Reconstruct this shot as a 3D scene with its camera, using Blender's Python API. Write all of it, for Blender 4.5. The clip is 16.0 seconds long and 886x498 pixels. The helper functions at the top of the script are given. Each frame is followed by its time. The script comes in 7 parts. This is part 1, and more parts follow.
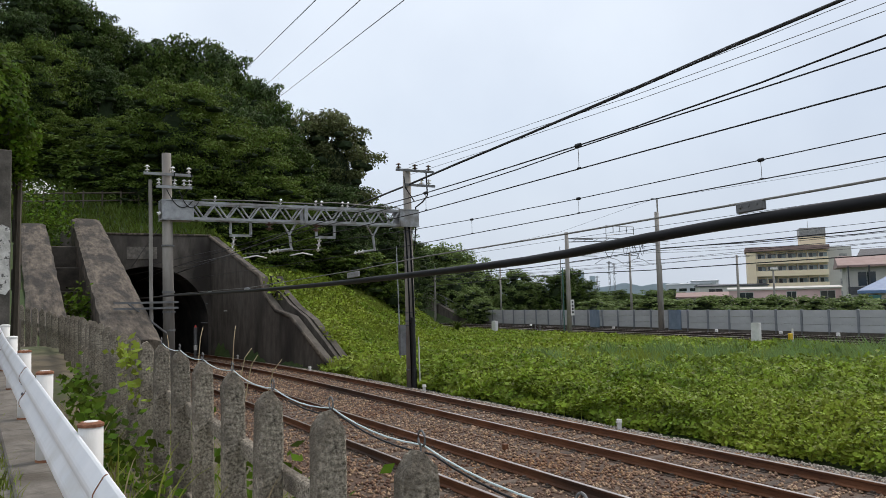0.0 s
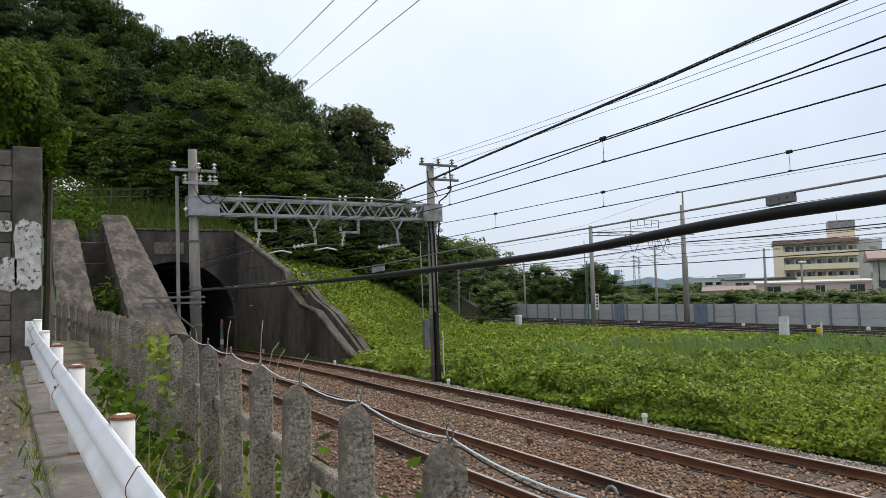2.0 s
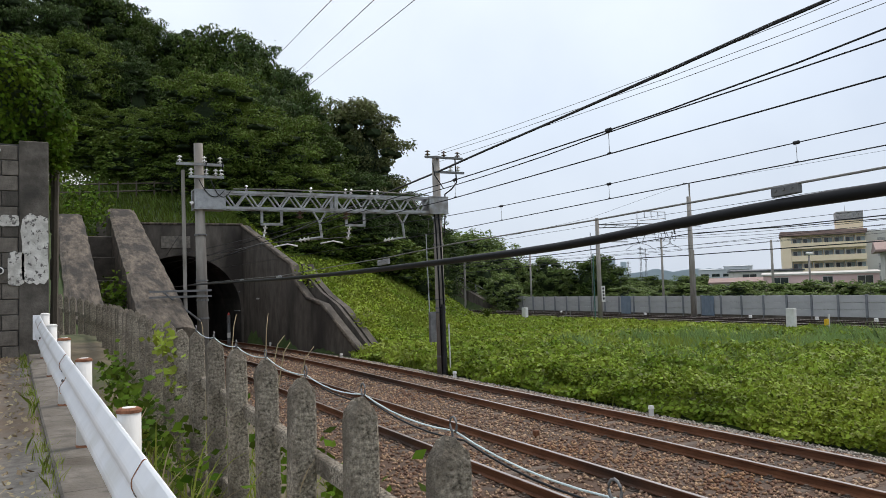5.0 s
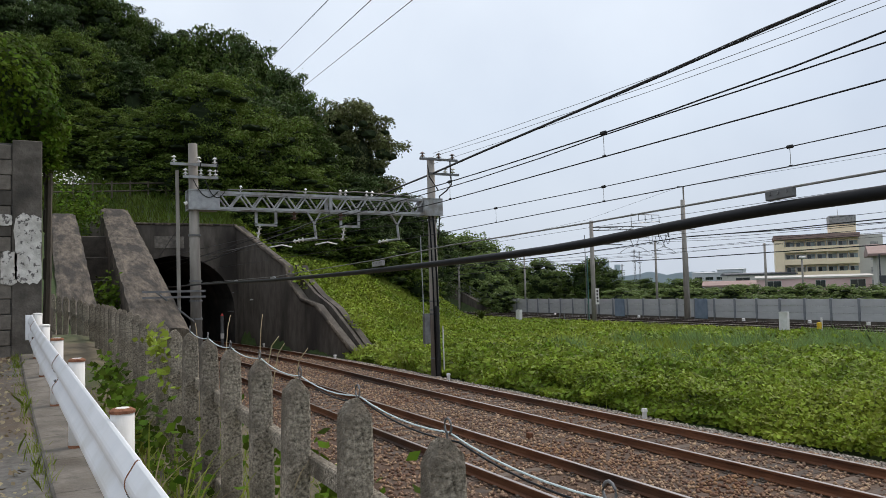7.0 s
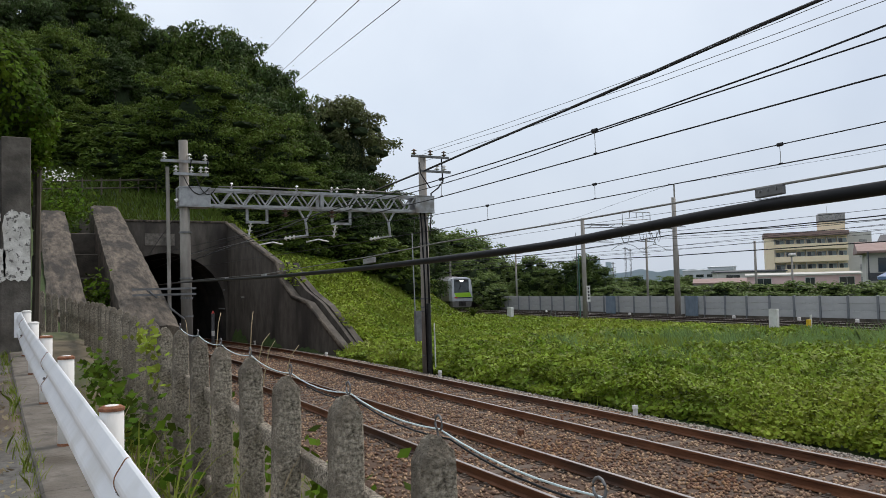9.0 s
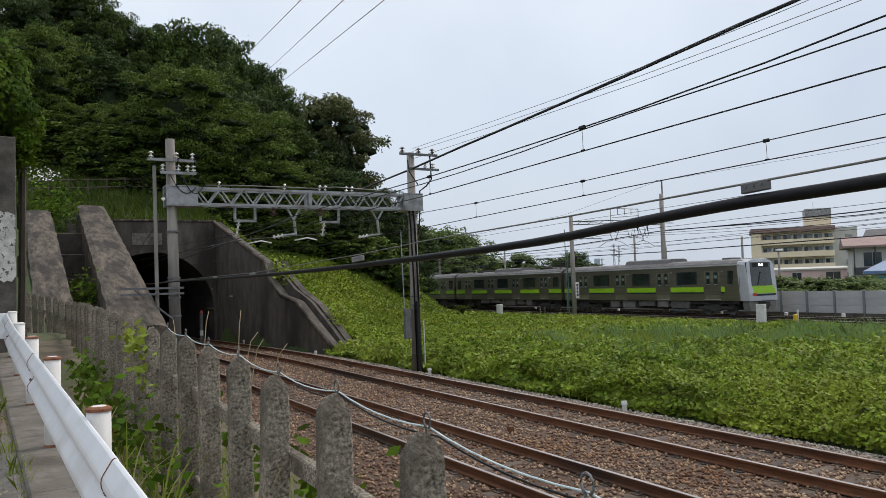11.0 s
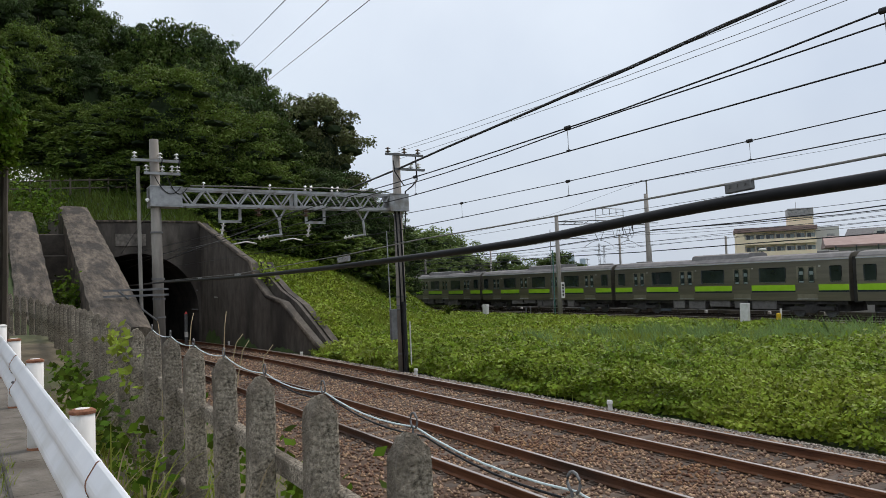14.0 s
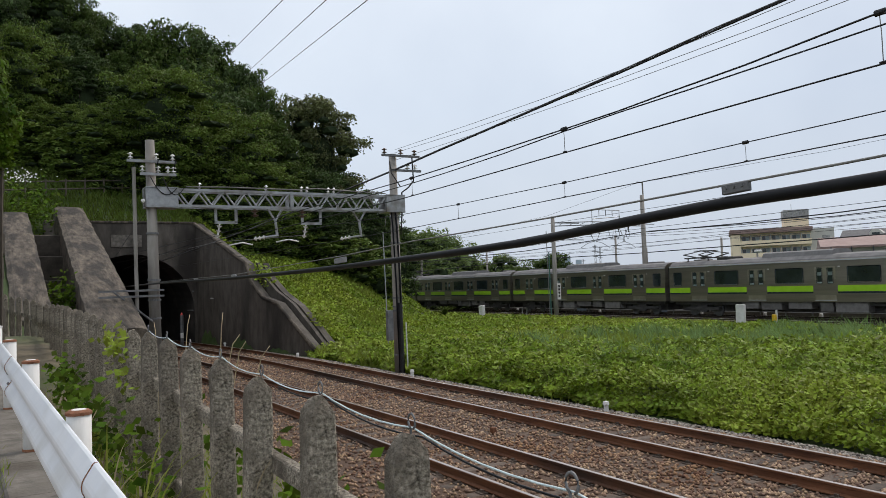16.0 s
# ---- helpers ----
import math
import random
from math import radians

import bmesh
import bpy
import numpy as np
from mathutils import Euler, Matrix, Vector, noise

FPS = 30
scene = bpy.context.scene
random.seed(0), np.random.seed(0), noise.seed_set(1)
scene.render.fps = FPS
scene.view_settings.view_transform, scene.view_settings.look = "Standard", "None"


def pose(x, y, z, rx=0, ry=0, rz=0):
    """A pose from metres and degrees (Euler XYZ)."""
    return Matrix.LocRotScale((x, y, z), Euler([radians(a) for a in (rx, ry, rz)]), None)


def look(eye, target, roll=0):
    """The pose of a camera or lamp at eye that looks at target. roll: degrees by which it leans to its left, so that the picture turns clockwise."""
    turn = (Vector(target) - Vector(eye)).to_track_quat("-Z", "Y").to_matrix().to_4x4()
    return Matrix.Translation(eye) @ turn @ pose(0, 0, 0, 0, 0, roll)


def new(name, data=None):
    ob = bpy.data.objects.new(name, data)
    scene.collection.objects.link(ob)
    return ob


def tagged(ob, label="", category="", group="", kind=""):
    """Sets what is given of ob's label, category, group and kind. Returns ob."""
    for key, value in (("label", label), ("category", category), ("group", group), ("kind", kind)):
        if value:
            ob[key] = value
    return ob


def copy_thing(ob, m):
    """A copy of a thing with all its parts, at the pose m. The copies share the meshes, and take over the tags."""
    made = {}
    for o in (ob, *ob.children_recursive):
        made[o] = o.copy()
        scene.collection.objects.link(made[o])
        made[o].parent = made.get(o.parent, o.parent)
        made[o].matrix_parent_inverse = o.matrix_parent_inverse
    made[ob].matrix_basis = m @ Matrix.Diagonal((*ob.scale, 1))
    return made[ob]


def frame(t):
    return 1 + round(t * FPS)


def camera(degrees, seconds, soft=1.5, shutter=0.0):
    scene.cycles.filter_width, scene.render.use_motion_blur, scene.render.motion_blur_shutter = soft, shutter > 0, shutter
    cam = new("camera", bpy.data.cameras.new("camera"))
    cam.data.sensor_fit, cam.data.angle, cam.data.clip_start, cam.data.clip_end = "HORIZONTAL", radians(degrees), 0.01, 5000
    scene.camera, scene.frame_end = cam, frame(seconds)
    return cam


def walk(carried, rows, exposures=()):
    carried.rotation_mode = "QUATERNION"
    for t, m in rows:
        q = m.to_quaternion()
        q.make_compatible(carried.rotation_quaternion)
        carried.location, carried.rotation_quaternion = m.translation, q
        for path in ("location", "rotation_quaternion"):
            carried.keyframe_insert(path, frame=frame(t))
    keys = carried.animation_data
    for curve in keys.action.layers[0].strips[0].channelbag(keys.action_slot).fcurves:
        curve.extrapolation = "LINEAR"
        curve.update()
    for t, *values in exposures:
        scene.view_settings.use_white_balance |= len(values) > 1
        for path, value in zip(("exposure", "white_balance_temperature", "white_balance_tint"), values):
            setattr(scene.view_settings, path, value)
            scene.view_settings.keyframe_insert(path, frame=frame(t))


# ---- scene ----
cam = camera(60.29, 16.0, 0.7)
PATH = [
    (0.0, pose(0.0003, -0.0010, 2.8015, 93.787, 1.391, -29.752)),
    (0.5, pose(-0.0030, -0.0017, 2.7996, 93.764, 1.427, -29.446)),
    (1.0, pose(-0.0092, -0.0015, 2.8007, 93.674, 1.447, -28.964)),
    (1.5, pose(-0.0126, -0.0016, 2.8005, 93.579, 1.491, -28.476)),
    (2.0, pose(-0.0133, -0.0014, 2.8006, 93.409, 1.496, -27.989)),
    (2.5, pose(-0.0112, -0.0012, 2.8004, 93.232, 1.493, -27.686)),
    (3.0, pose(-0.0061, -0.0020, 2.7999, 93.052, 1.570, -27.475)),
    (3.5, pose(-0.0000, 0.0000, 2.8000, 92.901, 1.698, -27.414)),
    (4.0, pose(-0.0006, -0.0007, 2.8007, 92.855, 1.746, -27.428)),
    (6.5, pose(-0.0049, -0.0011, 2.8011, 92.983, 1.477, -27.798)),
    (7.0, pose(-0.0067, -0.0013, 2.8008, 92.996, 1.411, -27.955)),
    (7.5, pose(-0.0090, -0.0009, 2.8006, 92.970, 1.272, -28.180)),
    (8.0, pose(-0.0060, -0.0005, 2.8007, 92.894, 1.240, -28.431)),
    (8.5, pose(-0.0048, -0.0017, 2.7992, 92.853, 1.421, -28.510)),
    (9.0, pose(-0.0031, -0.0001, 2.7989, 92.786, 1.415, -28.589)),
    (11.5, pose(0.0025, -0.0009, 2.7977, 92.548, 1.869, -29.613)),
    (12.0, pose(0.0022, -0.0010, 2.7980, 92.533, 1.849, -29.806)),
    (12.5, pose(0.0028, -0.0004, 2.7977, 92.551, 1.900, -29.999)),
    (13.0, pose(0.0052, -0.0002, 2.7964, 92.553, 2.041, -30.158)),
    (13.5, pose(0.0025, -0.0011, 2.7971, 92.576, 2.011, -30.329)),
    (14.0, pose(0.0004, -0.0013, 2.7973, 92.573, 2.015, -30.443)),
    (14.5, pose(-0.0013, -0.0014, 2.7965, 92.541, 1.907, -30.528)),
    (15.0, pose(-0.0009, -0.0008, 2.7963, 92.570, 1.877, -30.581)),
    (15.5, pose(-0.0039, -0.0017, 2.7966, 92.605, 1.905, -30.646)),
    (16.0, pose(-0.0048, -0.0003, 2.7967, 92.649, 1.989, -30.731)),
]
EXPOSURES = [(t, stops, 6640, 13.5) for t, stops in ((0.0, 0.34), (1.0, 0.42), (2.0, 0.49), (3.5, 0.53), (4.2, 0.52), (6.3, 0.34), (9.0, 0.30), (11.5, 0.27), (16.0, 0.27))]
walk(cam, PATH, EXPOSURES)

# ---------------------------------------------------------------- light
world = bpy.data.worlds.new("overcast_sky")
scene.world = world
world.use_nodes = True
wn, wl = world.node_tree.nodes, world.node_tree.links
wn.clear()
SUN_EL, SUN_AZ = radians(52), radians(75)
sky = wn.new("ShaderNodeTexSky")
sky.sky_type, sky.sun_disc = "NISHITA", False
sky.sun_elevation, sky.sun_rotation = SUN_EL, SUN_AZ
sky.air_density, sky.dust_density = 1.0, 3.0
bg_sky = wn.new("ShaderNodeBackground")
bg_sky.inputs[1].default_value = 0.05
wl.new(sky.outputs[0], bg_sky.inputs[0])
tc = wn.new("ShaderNodeTexCoord")
sep = wn.new("ShaderNodeSeparateXYZ")
wl.new(tc.outputs["Generated"], sep.inputs[0])
ramp = wn.new("ShaderNodeValToRGB")
ramp.color_ramp.elements[0].position, ramp.color_ramp.elements[0].color = 0.0, (0.526, 0.602, 0.678, 1)
ramp.color_ramp.elements[1].position, ramp.color_ramp.elements[1].color = 0.75, (0.718, 0.792, 0.878, 1)
e = ramp.color_ramp.elements.new(0.22)
e.color = (0.556, 0.652, 0.757, 1)
wl.new(sep.outputs[2], ramp.inputs[0])
cloud = wn.new("ShaderNodeTexNoise")
cloud.inputs["Scale"].default_value, cloud.inputs["Detail"].default_value = 1.7, 6.0
wl.new(tc.outputs["Generated"], cloud.inputs["Vector"])
cramp = wn.new("ShaderNodeValToRGB")
cramp.color_ramp.elements[0].position, cramp.color_ramp.elements[0].color = 0.38, (0.93, 0.94, 0.96, 1)
cramp.color_ramp.elements[1].position, cramp.color_ramp.elements[1].color = 0.72, (1.22, 1.20, 1.16, 1)
wl.new(cloud.outputs[0], cramp.inputs[0])
mul = wn.new("ShaderNodeMix")
mul.data_type, mul.blend_type = "RGBA", "MULTIPLY"
mul.inputs[0].default_value = 1.0
wl.new(ramp.outputs[0], mul.inputs[6])
wl.new(cramp.outputs[0], mul.inputs[7])
bg_cloud = wn.new("ShaderNodeBackground")
bg_cloud.inputs[1].default_value = 1.0
wl.new(mul.outputs[2], bg_cloud.inputs[0])
wmix = wn.new("ShaderNodeMixShader")
wmix.inputs[0].default_value = 0.9
wl.new(bg_sky.outputs[0], wmix.inputs[1])
wl.new(bg_cloud.outputs[0], wmix.inputs[2])
wout = wn.new("ShaderNodeOutputWorld")
wl.new(wmix.outputs[0], wout.inputs[0])

sun_data = bpy.data.lights.new("sun", "SUN")
sun_data.energy, sun_data.angle, sun_data.color = 1.5, radians(14), (1.0, 0.94, 0.86)
sun = new("sun", sun_data)
sun.matrix_world = look((0, 0, 60), (-60 * math.sin(SUN_AZ) / math.tan(SUN_EL), -60 * math.cos(SUN_AZ) / math.tan(SUN_EL), 0))


# ---------------------------------------------------------------- materials
def mat(name, dark, light, scale=3.0, rough=0.85, bump=0.3, bump_scale=None, metal=0.0, stain=None, stain_scale=0.6,
        vary=0.0, island=0.0, stretch=(1, 1, 1), spec=0.3, coat=0.0, stain_at=(0.5, 0.68), translucent=0.0, relief=0.02):
    """Grain between two colours, larger stains of a third, fine relief; vary: change from object to object; island: from piece to piece."""
    m = bpy.data.materials.new(name)
    m.use_nodes = True
    n, l = m.node_tree.nodes, m.node_tree.links
    b = n["Principled BSDF"]
    co = n.new("ShaderNodeTexCoord")
    mp = n.new("ShaderNodeMapping")
    mp.inputs["Scale"].default_value = stretch
    geo = n.new("ShaderNodeNewGeometry")
    l.new(geo.outputs["Position"] if vary < 0 else co.outputs["Object"], mp.inputs[0])
    t1 = n.new("ShaderNodeTexNoise")
    t1.inputs["Scale"].default_value, t1.inputs["Detail"].default_value, t1.inputs["Roughness"].default_value = scale, 8, 0.65
    l.new(mp.outputs[0], t1.inputs["Vector"])
    r1 = n.new("ShaderNodeValToRGB")
    r1.color_ramp.elements[0].position, r1.color_ramp.elements[0].color = 0.33, (*dark, 1)
    r1.color_ramp.elements[1].position, r1.color_ramp.elements[1].color = 0.67, (*light, 1)
    l.new(t1.outputs[0], r1.inputs[0])
    col = r1.outputs[0]
    if stain:
        t2 = n.new("ShaderNodeTexNoise")
        t2.inputs["Scale"].default_value, t2.inputs["Detail"].default_value = stain_scale, 5
        l.new(mp.outputs[0], t2.inputs["Vector"])
        r2 = n.new("ShaderNodeValToRGB")
        r2.color_ramp.elements[0].position, r2.color_ramp.elements[0].color = stain_at[0], (0, 0, 0, 1)
        r2.color_ramp.elements[1].position, r2.color_ramp.elements[1].color = stain_at[1], (1, 1, 1, 1)
        l.new(t2.outputs[0], r2.inputs[0])
        mx = n.new("ShaderNodeMix")
        mx.data_type = "RGBA"
        l.new(r2.outputs[0], mx.inputs[0])
        l.new(col, mx.inputs[6])
        mx.inputs[7].default_value = (*stain, 1)
        col = mx.outputs[2]
    if abs(vary) > 0 or island > 0:
        hsv = n.new("ShaderNodeHueSaturation")
        mr = n.new("ShaderNodeMapRange")
        amount = max(abs(vary), island)
        mr.inputs[3].default_value, mr.inputs[4].default_value = 1 - amount, 1 + amount
        if island > 0:
            l.new(geo.outputs["Random Per Island"], mr.inputs[0])
            mh = n.new("ShaderNodeMapRange")
            mh.inputs[3].default_value, mh.inputs[4].default_value = 0.485, 0.515
            l.new(geo.outputs["Random Per Island"], mh.inputs[0])
            l.new(mh.outputs[0], hsv.inputs[0])
        else:
            oi = n.new("ShaderNodeObjectInfo")
            l.new(oi.outputs["Random"], mr.inputs[0])
        l.new(mr.outputs[0], hsv.inputs[2])
        l.new(col, hsv.inputs[4])
        col = hsv.outputs[0]
    l.new(col, b.inputs["Base Color"])
    b.inputs["Roughness"].default_value = rough
    b.inputs["Metallic"].default_value = metal
    b.inputs["Specular IOR Level"].default_value = spec
    b.inputs["Coat Weight"].default_value = coat
    if bump:
        t3 = n.new("ShaderNodeTexNoise")
        t3.inputs["Scale"].default_value, t3.inputs["Detail"].default_value = bump_scale or scale * 4, 6
        l.new(mp.outputs[0], t3.inputs["Vector"])
        bp = n.new("ShaderNodeBump")
        bp.inputs["Strength"].default_value, bp.inputs["Distance"].default_value = bump, relief
        l.new(t3.outputs[0], bp.inputs["Height"])
        l.new(bp.outputs[0], b.inputs["Normal"])
    if translucent:
        tr = n.new("ShaderNodeBsdfTranslucent")
        l.new(col, tr.inputs[0])
        ms = n.new("ShaderNodeMixShader")
        ms.inputs[0].default_value = translucent
        l.new(b.outputs[0], ms.inputs[1])
        l.new(tr.outputs[0], ms.inputs[2])
        l.new(ms.outputs[0], n["Material Output"].inputs[0])
    return m


def glow(name, color, strength):
    m = bpy.data.materials.new(name)
    m.use_nodes = True
    b = m.node_tree.nodes["Principled BSDF"]
    b.inputs["Base Color"].default_value = (*color, 1)
    b.inputs["Emission Color"].default_value = (*color, 1)
    b.inputs["Emission Strength"].default_value = strength
    return m


M_SOIL = mat("soil", (0.09, 0.075, 0.05), (0.17, 0.14, 0.09), 2.0, stain=(0.07, 0.1, 0.03), stain_scale=0.4, bump=0.6)
# Turf colour darkened to imitate shade in the gaps between leaves.
M_TURF_SHADED = mat("turf", (0.022, 0.038, 0.008), (0.052, 0.078, 0.016), 1.3, stain=(0.03, 0.055, 0.012), stain_scale=0.25, bump=0.8)
# Brown bed, darkened in colour as shade in the gaps between stones.
M_BALLAST = mat("ballast", (0.045, 0.029, 0.02), (0.15, 0.10, 0.07), 26.0, stain=(0.09, 0.05, 0.03), stain_scale=0.5, bump=1.0, bump_scale=22)
M_STONE = mat("ballast_stone", (0.165, 0.098, 0.062), (0.385, 0.258, 0.175), 5.0, stain=(0.215, 0.112, 0.062), stain_scale=0.4, bump=0.3, island=0.55)
M_STONE_GREY = mat("grey_stone", (0.15, 0.13, 0.108), (0.33, 0.29, 0.248), 5.0, bump=0.3, island=0.55)
M_RUST = mat("rusty_rail", (0.085, 0.032, 0.015), (0.20, 0.085, 0.04), 9.0, rough=0.7, stain=(0.05, 0.028, 0.019), stain_scale=1.2, bump=0.25, stretch=(1, 0.15, 1))
M_RAIL_DARK = mat("dark_oily_rail", (0.028, 0.02, 0.016), (0.065, 0.045, 0.035), 6.0, rough=0.7, bump=0.15)
M_RAILTOP = mat("worn_rail_head", (0.38, 0.31, 0.27), (0.54, 0.47, 0.42), 6.0, rough=0.3, metal=0.7, bump=0.05, stretch=(1, 0.1, 1))
M_SLEEPER = mat("old_sleeper", (0.062, 0.046, 0.035), (0.14, 0.108, 0.086), 6.0, stain=(0.12, 0.085, 0.062), stain_scale=3, bump=0.5, vary=0.3)
M_ASPHALT = mat("old_asphalt", (0.165, 0.148, 0.125), (0.30, 0.27, 0.23), 14.0, stain=(0.20, 0.142, 0.094), stain_scale=0.9, bump=0.25, bump_scale=60, stain_at=(0.42, 0.60))
M_KERB = mat("dirty_kerb", (0.105, 0.094, 0.078), (0.23, 0.208, 0.178), 6.0, stain=(0.075, 0.062, 0.046), stain_scale=1.5, bump=0.4, bump_scale=30)
M_CONC = mat("aged_concrete", (0.066, 0.056, 0.046), (0.135, 0.117, 0.097), 2.6, stain=(0.040, 0.034, 0.029), stain_scale=0.5, bump=0.4, bump_scale=20, stretch=(1, 1, 0.35), stain_at=(0.47, 0.64))
M_CONC_ROUGH = mat("weathered_concrete_top", (0.032, 0.026, 0.020), (0.165, 0.134, 0.101), 7.0, stain=(0.036, 0.030, 0.024), stain_scale=2.4, bump=0.8, bump_scale=16, relief=0.03, stain_at=(0.49, 0.62), stretch=(1, 0.2, 0.5))
M_CONC_DARK = mat("stained_concrete", (0.055, 0.047, 0.039), (0.115, 0.099, 0.08), 2.5, stain=(0.14, 0.12, 0.10), stain_scale=0.8, bump=0.4, bump_scale=18)
M_LINING = mat("dark_tunnel_lining", (0.022, 0.021, 0.02), (0.05, 0.047, 0.044), 1.2, stain=(0.09, 0.08, 0.07), stain_scale=0.5, bump=0.3)
M_POST = mat("mossy_concrete_post", (0.055, 0.045, 0.032), (0.47, 0.41, 0.32), 58.0, stain=(0.12, 0.10, 0.075), stain_scale=5.0, bump=1.0, bump_scale=80, vary=0.2, stain_at=(0.47, 0.66))
M_POLE = mat("spun_concrete_pole", (0.24, 0.22, 0.19), (0.37, 0.34, 0.305), 3.0, stain=(0.15, 0.135, 0.12), stain_scale=1.2, bump=0.2, stretch=(1, 1, 0.25))
M_STEEL = mat("galvanised_steel", (0.27, 0.275, 0.28), (0.43, 0.435, 0.44), 5.0, rough=0.5, metal=0.35, stain=(0.20, 0.18, 0.16), stain_scale=2, bump=0.08)
M_STEEL_DARK = mat("dull_steel", (0.12, 0.12, 0.12), (0.22, 0.22, 0.22), 5.0, rough=0.6, metal=0.4, bump=0.1)
M_WIRE = mat("dark_wire", (0.018, 0.018, 0.019), (0.035, 0.034, 0.033), 8.0, rough=0.55, metal=0.3, bump=0)
M_WIRE_PALE = mat("stranded_wire", (0.16, 0.155, 0.14), (0.26, 0.25, 0.23), 8.0, rough=0.6, metal=0.3, bump=0)
M_RUBBER = mat("black_cable_sheath", (0.004, 0.004, 0.005), (0.008, 0.008, 0.009), 6.0, rough=0.5, spec=0.22, bump=0.05)
M_PORCELAIN = mat("white_porcelain", (0.62, 0.60, 0.56), (0.78, 0.76, 0.72), 8.0, rough=0.25, spec=0.5, bump=0)
M_WHITE = mat("white_guard_paint", (0.78, 0.80, 0.82), (0.87, 0.88, 0.89), 3.0, rough=0.4, stain=(0.70, 0.70, 0.68), stain_scale=2.2, bump=0.06, spec=0.45)
M_WHITE_RUST = mat("rust_stained_white_paint", (0.66, 0.64, 0.60), (0.80, 0.79, 0.76), 5.0, rough=0.6, stain=(0.24, 0.09, 0.035), stain_scale=6.0, bump=0.3, stretch=(1, 1, 0.25), stain_at=(0.63, 0.69))
M_RUST_CAP = mat("rusted_cap", (0.16, 0.06, 0.03), (0.34, 0.16, 0.09), 14.0, rough=0.85, stain=(0.6, 0.56, 0.5), stain_scale=8, bump=0.5, stain_at=(0.6, 0.7))
M_BLOCK = mat("concrete_block", (0.085, 0.075, 0.062), (0.19, 0.168, 0.142), 5.0, stain=(0.055, 0.05, 0.043), stain_scale=1.2, bump=0.5, bump_scale=40, vary=0.18)
M_MORTAR = mat("grey_mortar", (0.05, 0.047, 0.043), (0.10, 0.095, 0.088), 9.0, bump=0.4)
M_PEEL = mat("peeled_white_plaster", (0.40, 0.38, 0.34), (0.72, 0.70, 0.65), 7.0, stain=(0.13, 0.12, 0.11), stain_scale=20.0, bump=0.6, stain_at=(0.56, 0.62))
M_LEAF = mat("tree_leaf", (0.040, 0.068, 0.015), (0.098, 0.143, 0.030), 0.5, rough=0.6, bump=0, island=0.45, spec=0.12, translucent=0.25)
M_LEAF_LIGHT = mat("light_tree_leaf", (0.062, 0.10, 0.017), (0.14, 0.195, 0.036), 0.5, rough=0.6, bump=0, island=0.4, spec=0.12, translucent=0.25)
M_LEAF_DARK = mat("dark_tree_leaf", (0.034, 0.058, 0.018), (0.078, 0.118, 0.034), 0.5, rough=0.6, bump=0, island=0.5, spec=0.12, translucent=0.2)
M_LEAF_BROWN = mat("olive_tree_leaf", (0.07, 0.086, 0.034), (0.145, 0.158, 0.062), 0.5, rough=0.6, bump=0, island=0.45, spec=0.12, translucent=0.25)
# Dark green standing for the shade deep inside crowns and hedge.
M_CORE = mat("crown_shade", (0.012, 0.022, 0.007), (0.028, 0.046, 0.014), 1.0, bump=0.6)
M_HEDGE = mat("hedge_leaf", (0.020, 0.046, 0.004), (0.10, 0.155, 0.012), 1.2, rough=0.6, bump=0, island=0.55, spec=0.04, translucent=0.12)
M_KUDZU = mat("kudzu_leaf", (0.094, 0.150, 0.012), (0.24, 0.31, 0.032), 0.8, rough=0.5, bump=0, island=0.5, spec=0.12, translucent=0.25, stain=(0.27, 0.315, 0.035), stain_scale=0.16, stain_at=(0.5, 0.74))
M_LEAF_FAR = mat("pale_tree_leaf", (0.095, 0.142, 0.042), (0.185, 0.245, 0.072), 0.5, rough=0.6, bump=0, island=0.4, spec=0.12, translucent=0.3)
M_GRASS = mat("grass_blade", (0.17, 0.225, 0.03), (0.33, 0.385, 0.075), 0.25, rough=0.6, bump=0, island=0.35, spec=0.12, translucent=0.3)
# Grass colour darkened to stand for tree shade on the tunnel slope.
M_SHADED_GREEN = mat("shaded_green", (0.05, 0.08, 0.012), (0.11, 0.148, 0.025), 0.3, rough=0.6, bump=0, island=0.4, spec=0.12, translucent=0.2)
M_DRY = mat("dry_stalk", (0.28, 0.21, 0.12), (0.45, 0.37, 0.22), 4.0, bump=0, island=0.2)
M_FLOWER = mat("white_flower", (0.6, 0.6, 0.55), (0.78, 0.78, 0.74), 4.0, bump=0)
M_BARK = mat("tree_bark", (0.05, 0.04, 0.03), (0.12, 0.10, 0.075), 5.0, bump=0.7, stretch=(1, 1, 0.3))
M_BARRIER = mat("noise_barrier_panel", (0.40, 0.40, 0.40), (0.49, 0.49, 0.485), 1.0, rough=0.7, stain=(0.36, 0.35, 0.34), stain_scale=0.5, bump=0.1, vary=0.05)
M_BARRIER_POST = mat("barrier_post_steel", (0.19, 0.20, 0.215), (0.27, 0.28, 0.295), 3.0, rough=0.55, metal=0.2, bump=0.1)
M_BLUE_GREY = mat("blue_grey_gate", (0.17, 0.22, 0.28), (0.24, 0.29, 0.35), 2.0, rough=0.6, bump=0.05)
M_TRAIN = mat("brushed_stainless_steel", (0.225, 0.203, 0.168), (0.30, 0.272, 0.226), 1.5, rough=0.35, metal=0.75, bump=0.03, stretch=(0.2, 0.2, 3))
M_TRAIN_PALE = mat("silver_front_paint", (0.46, 0.47, 0.49), (0.55, 0.56, 0.58), 1.5, rough=0.35, metal=0.2, bump=0)
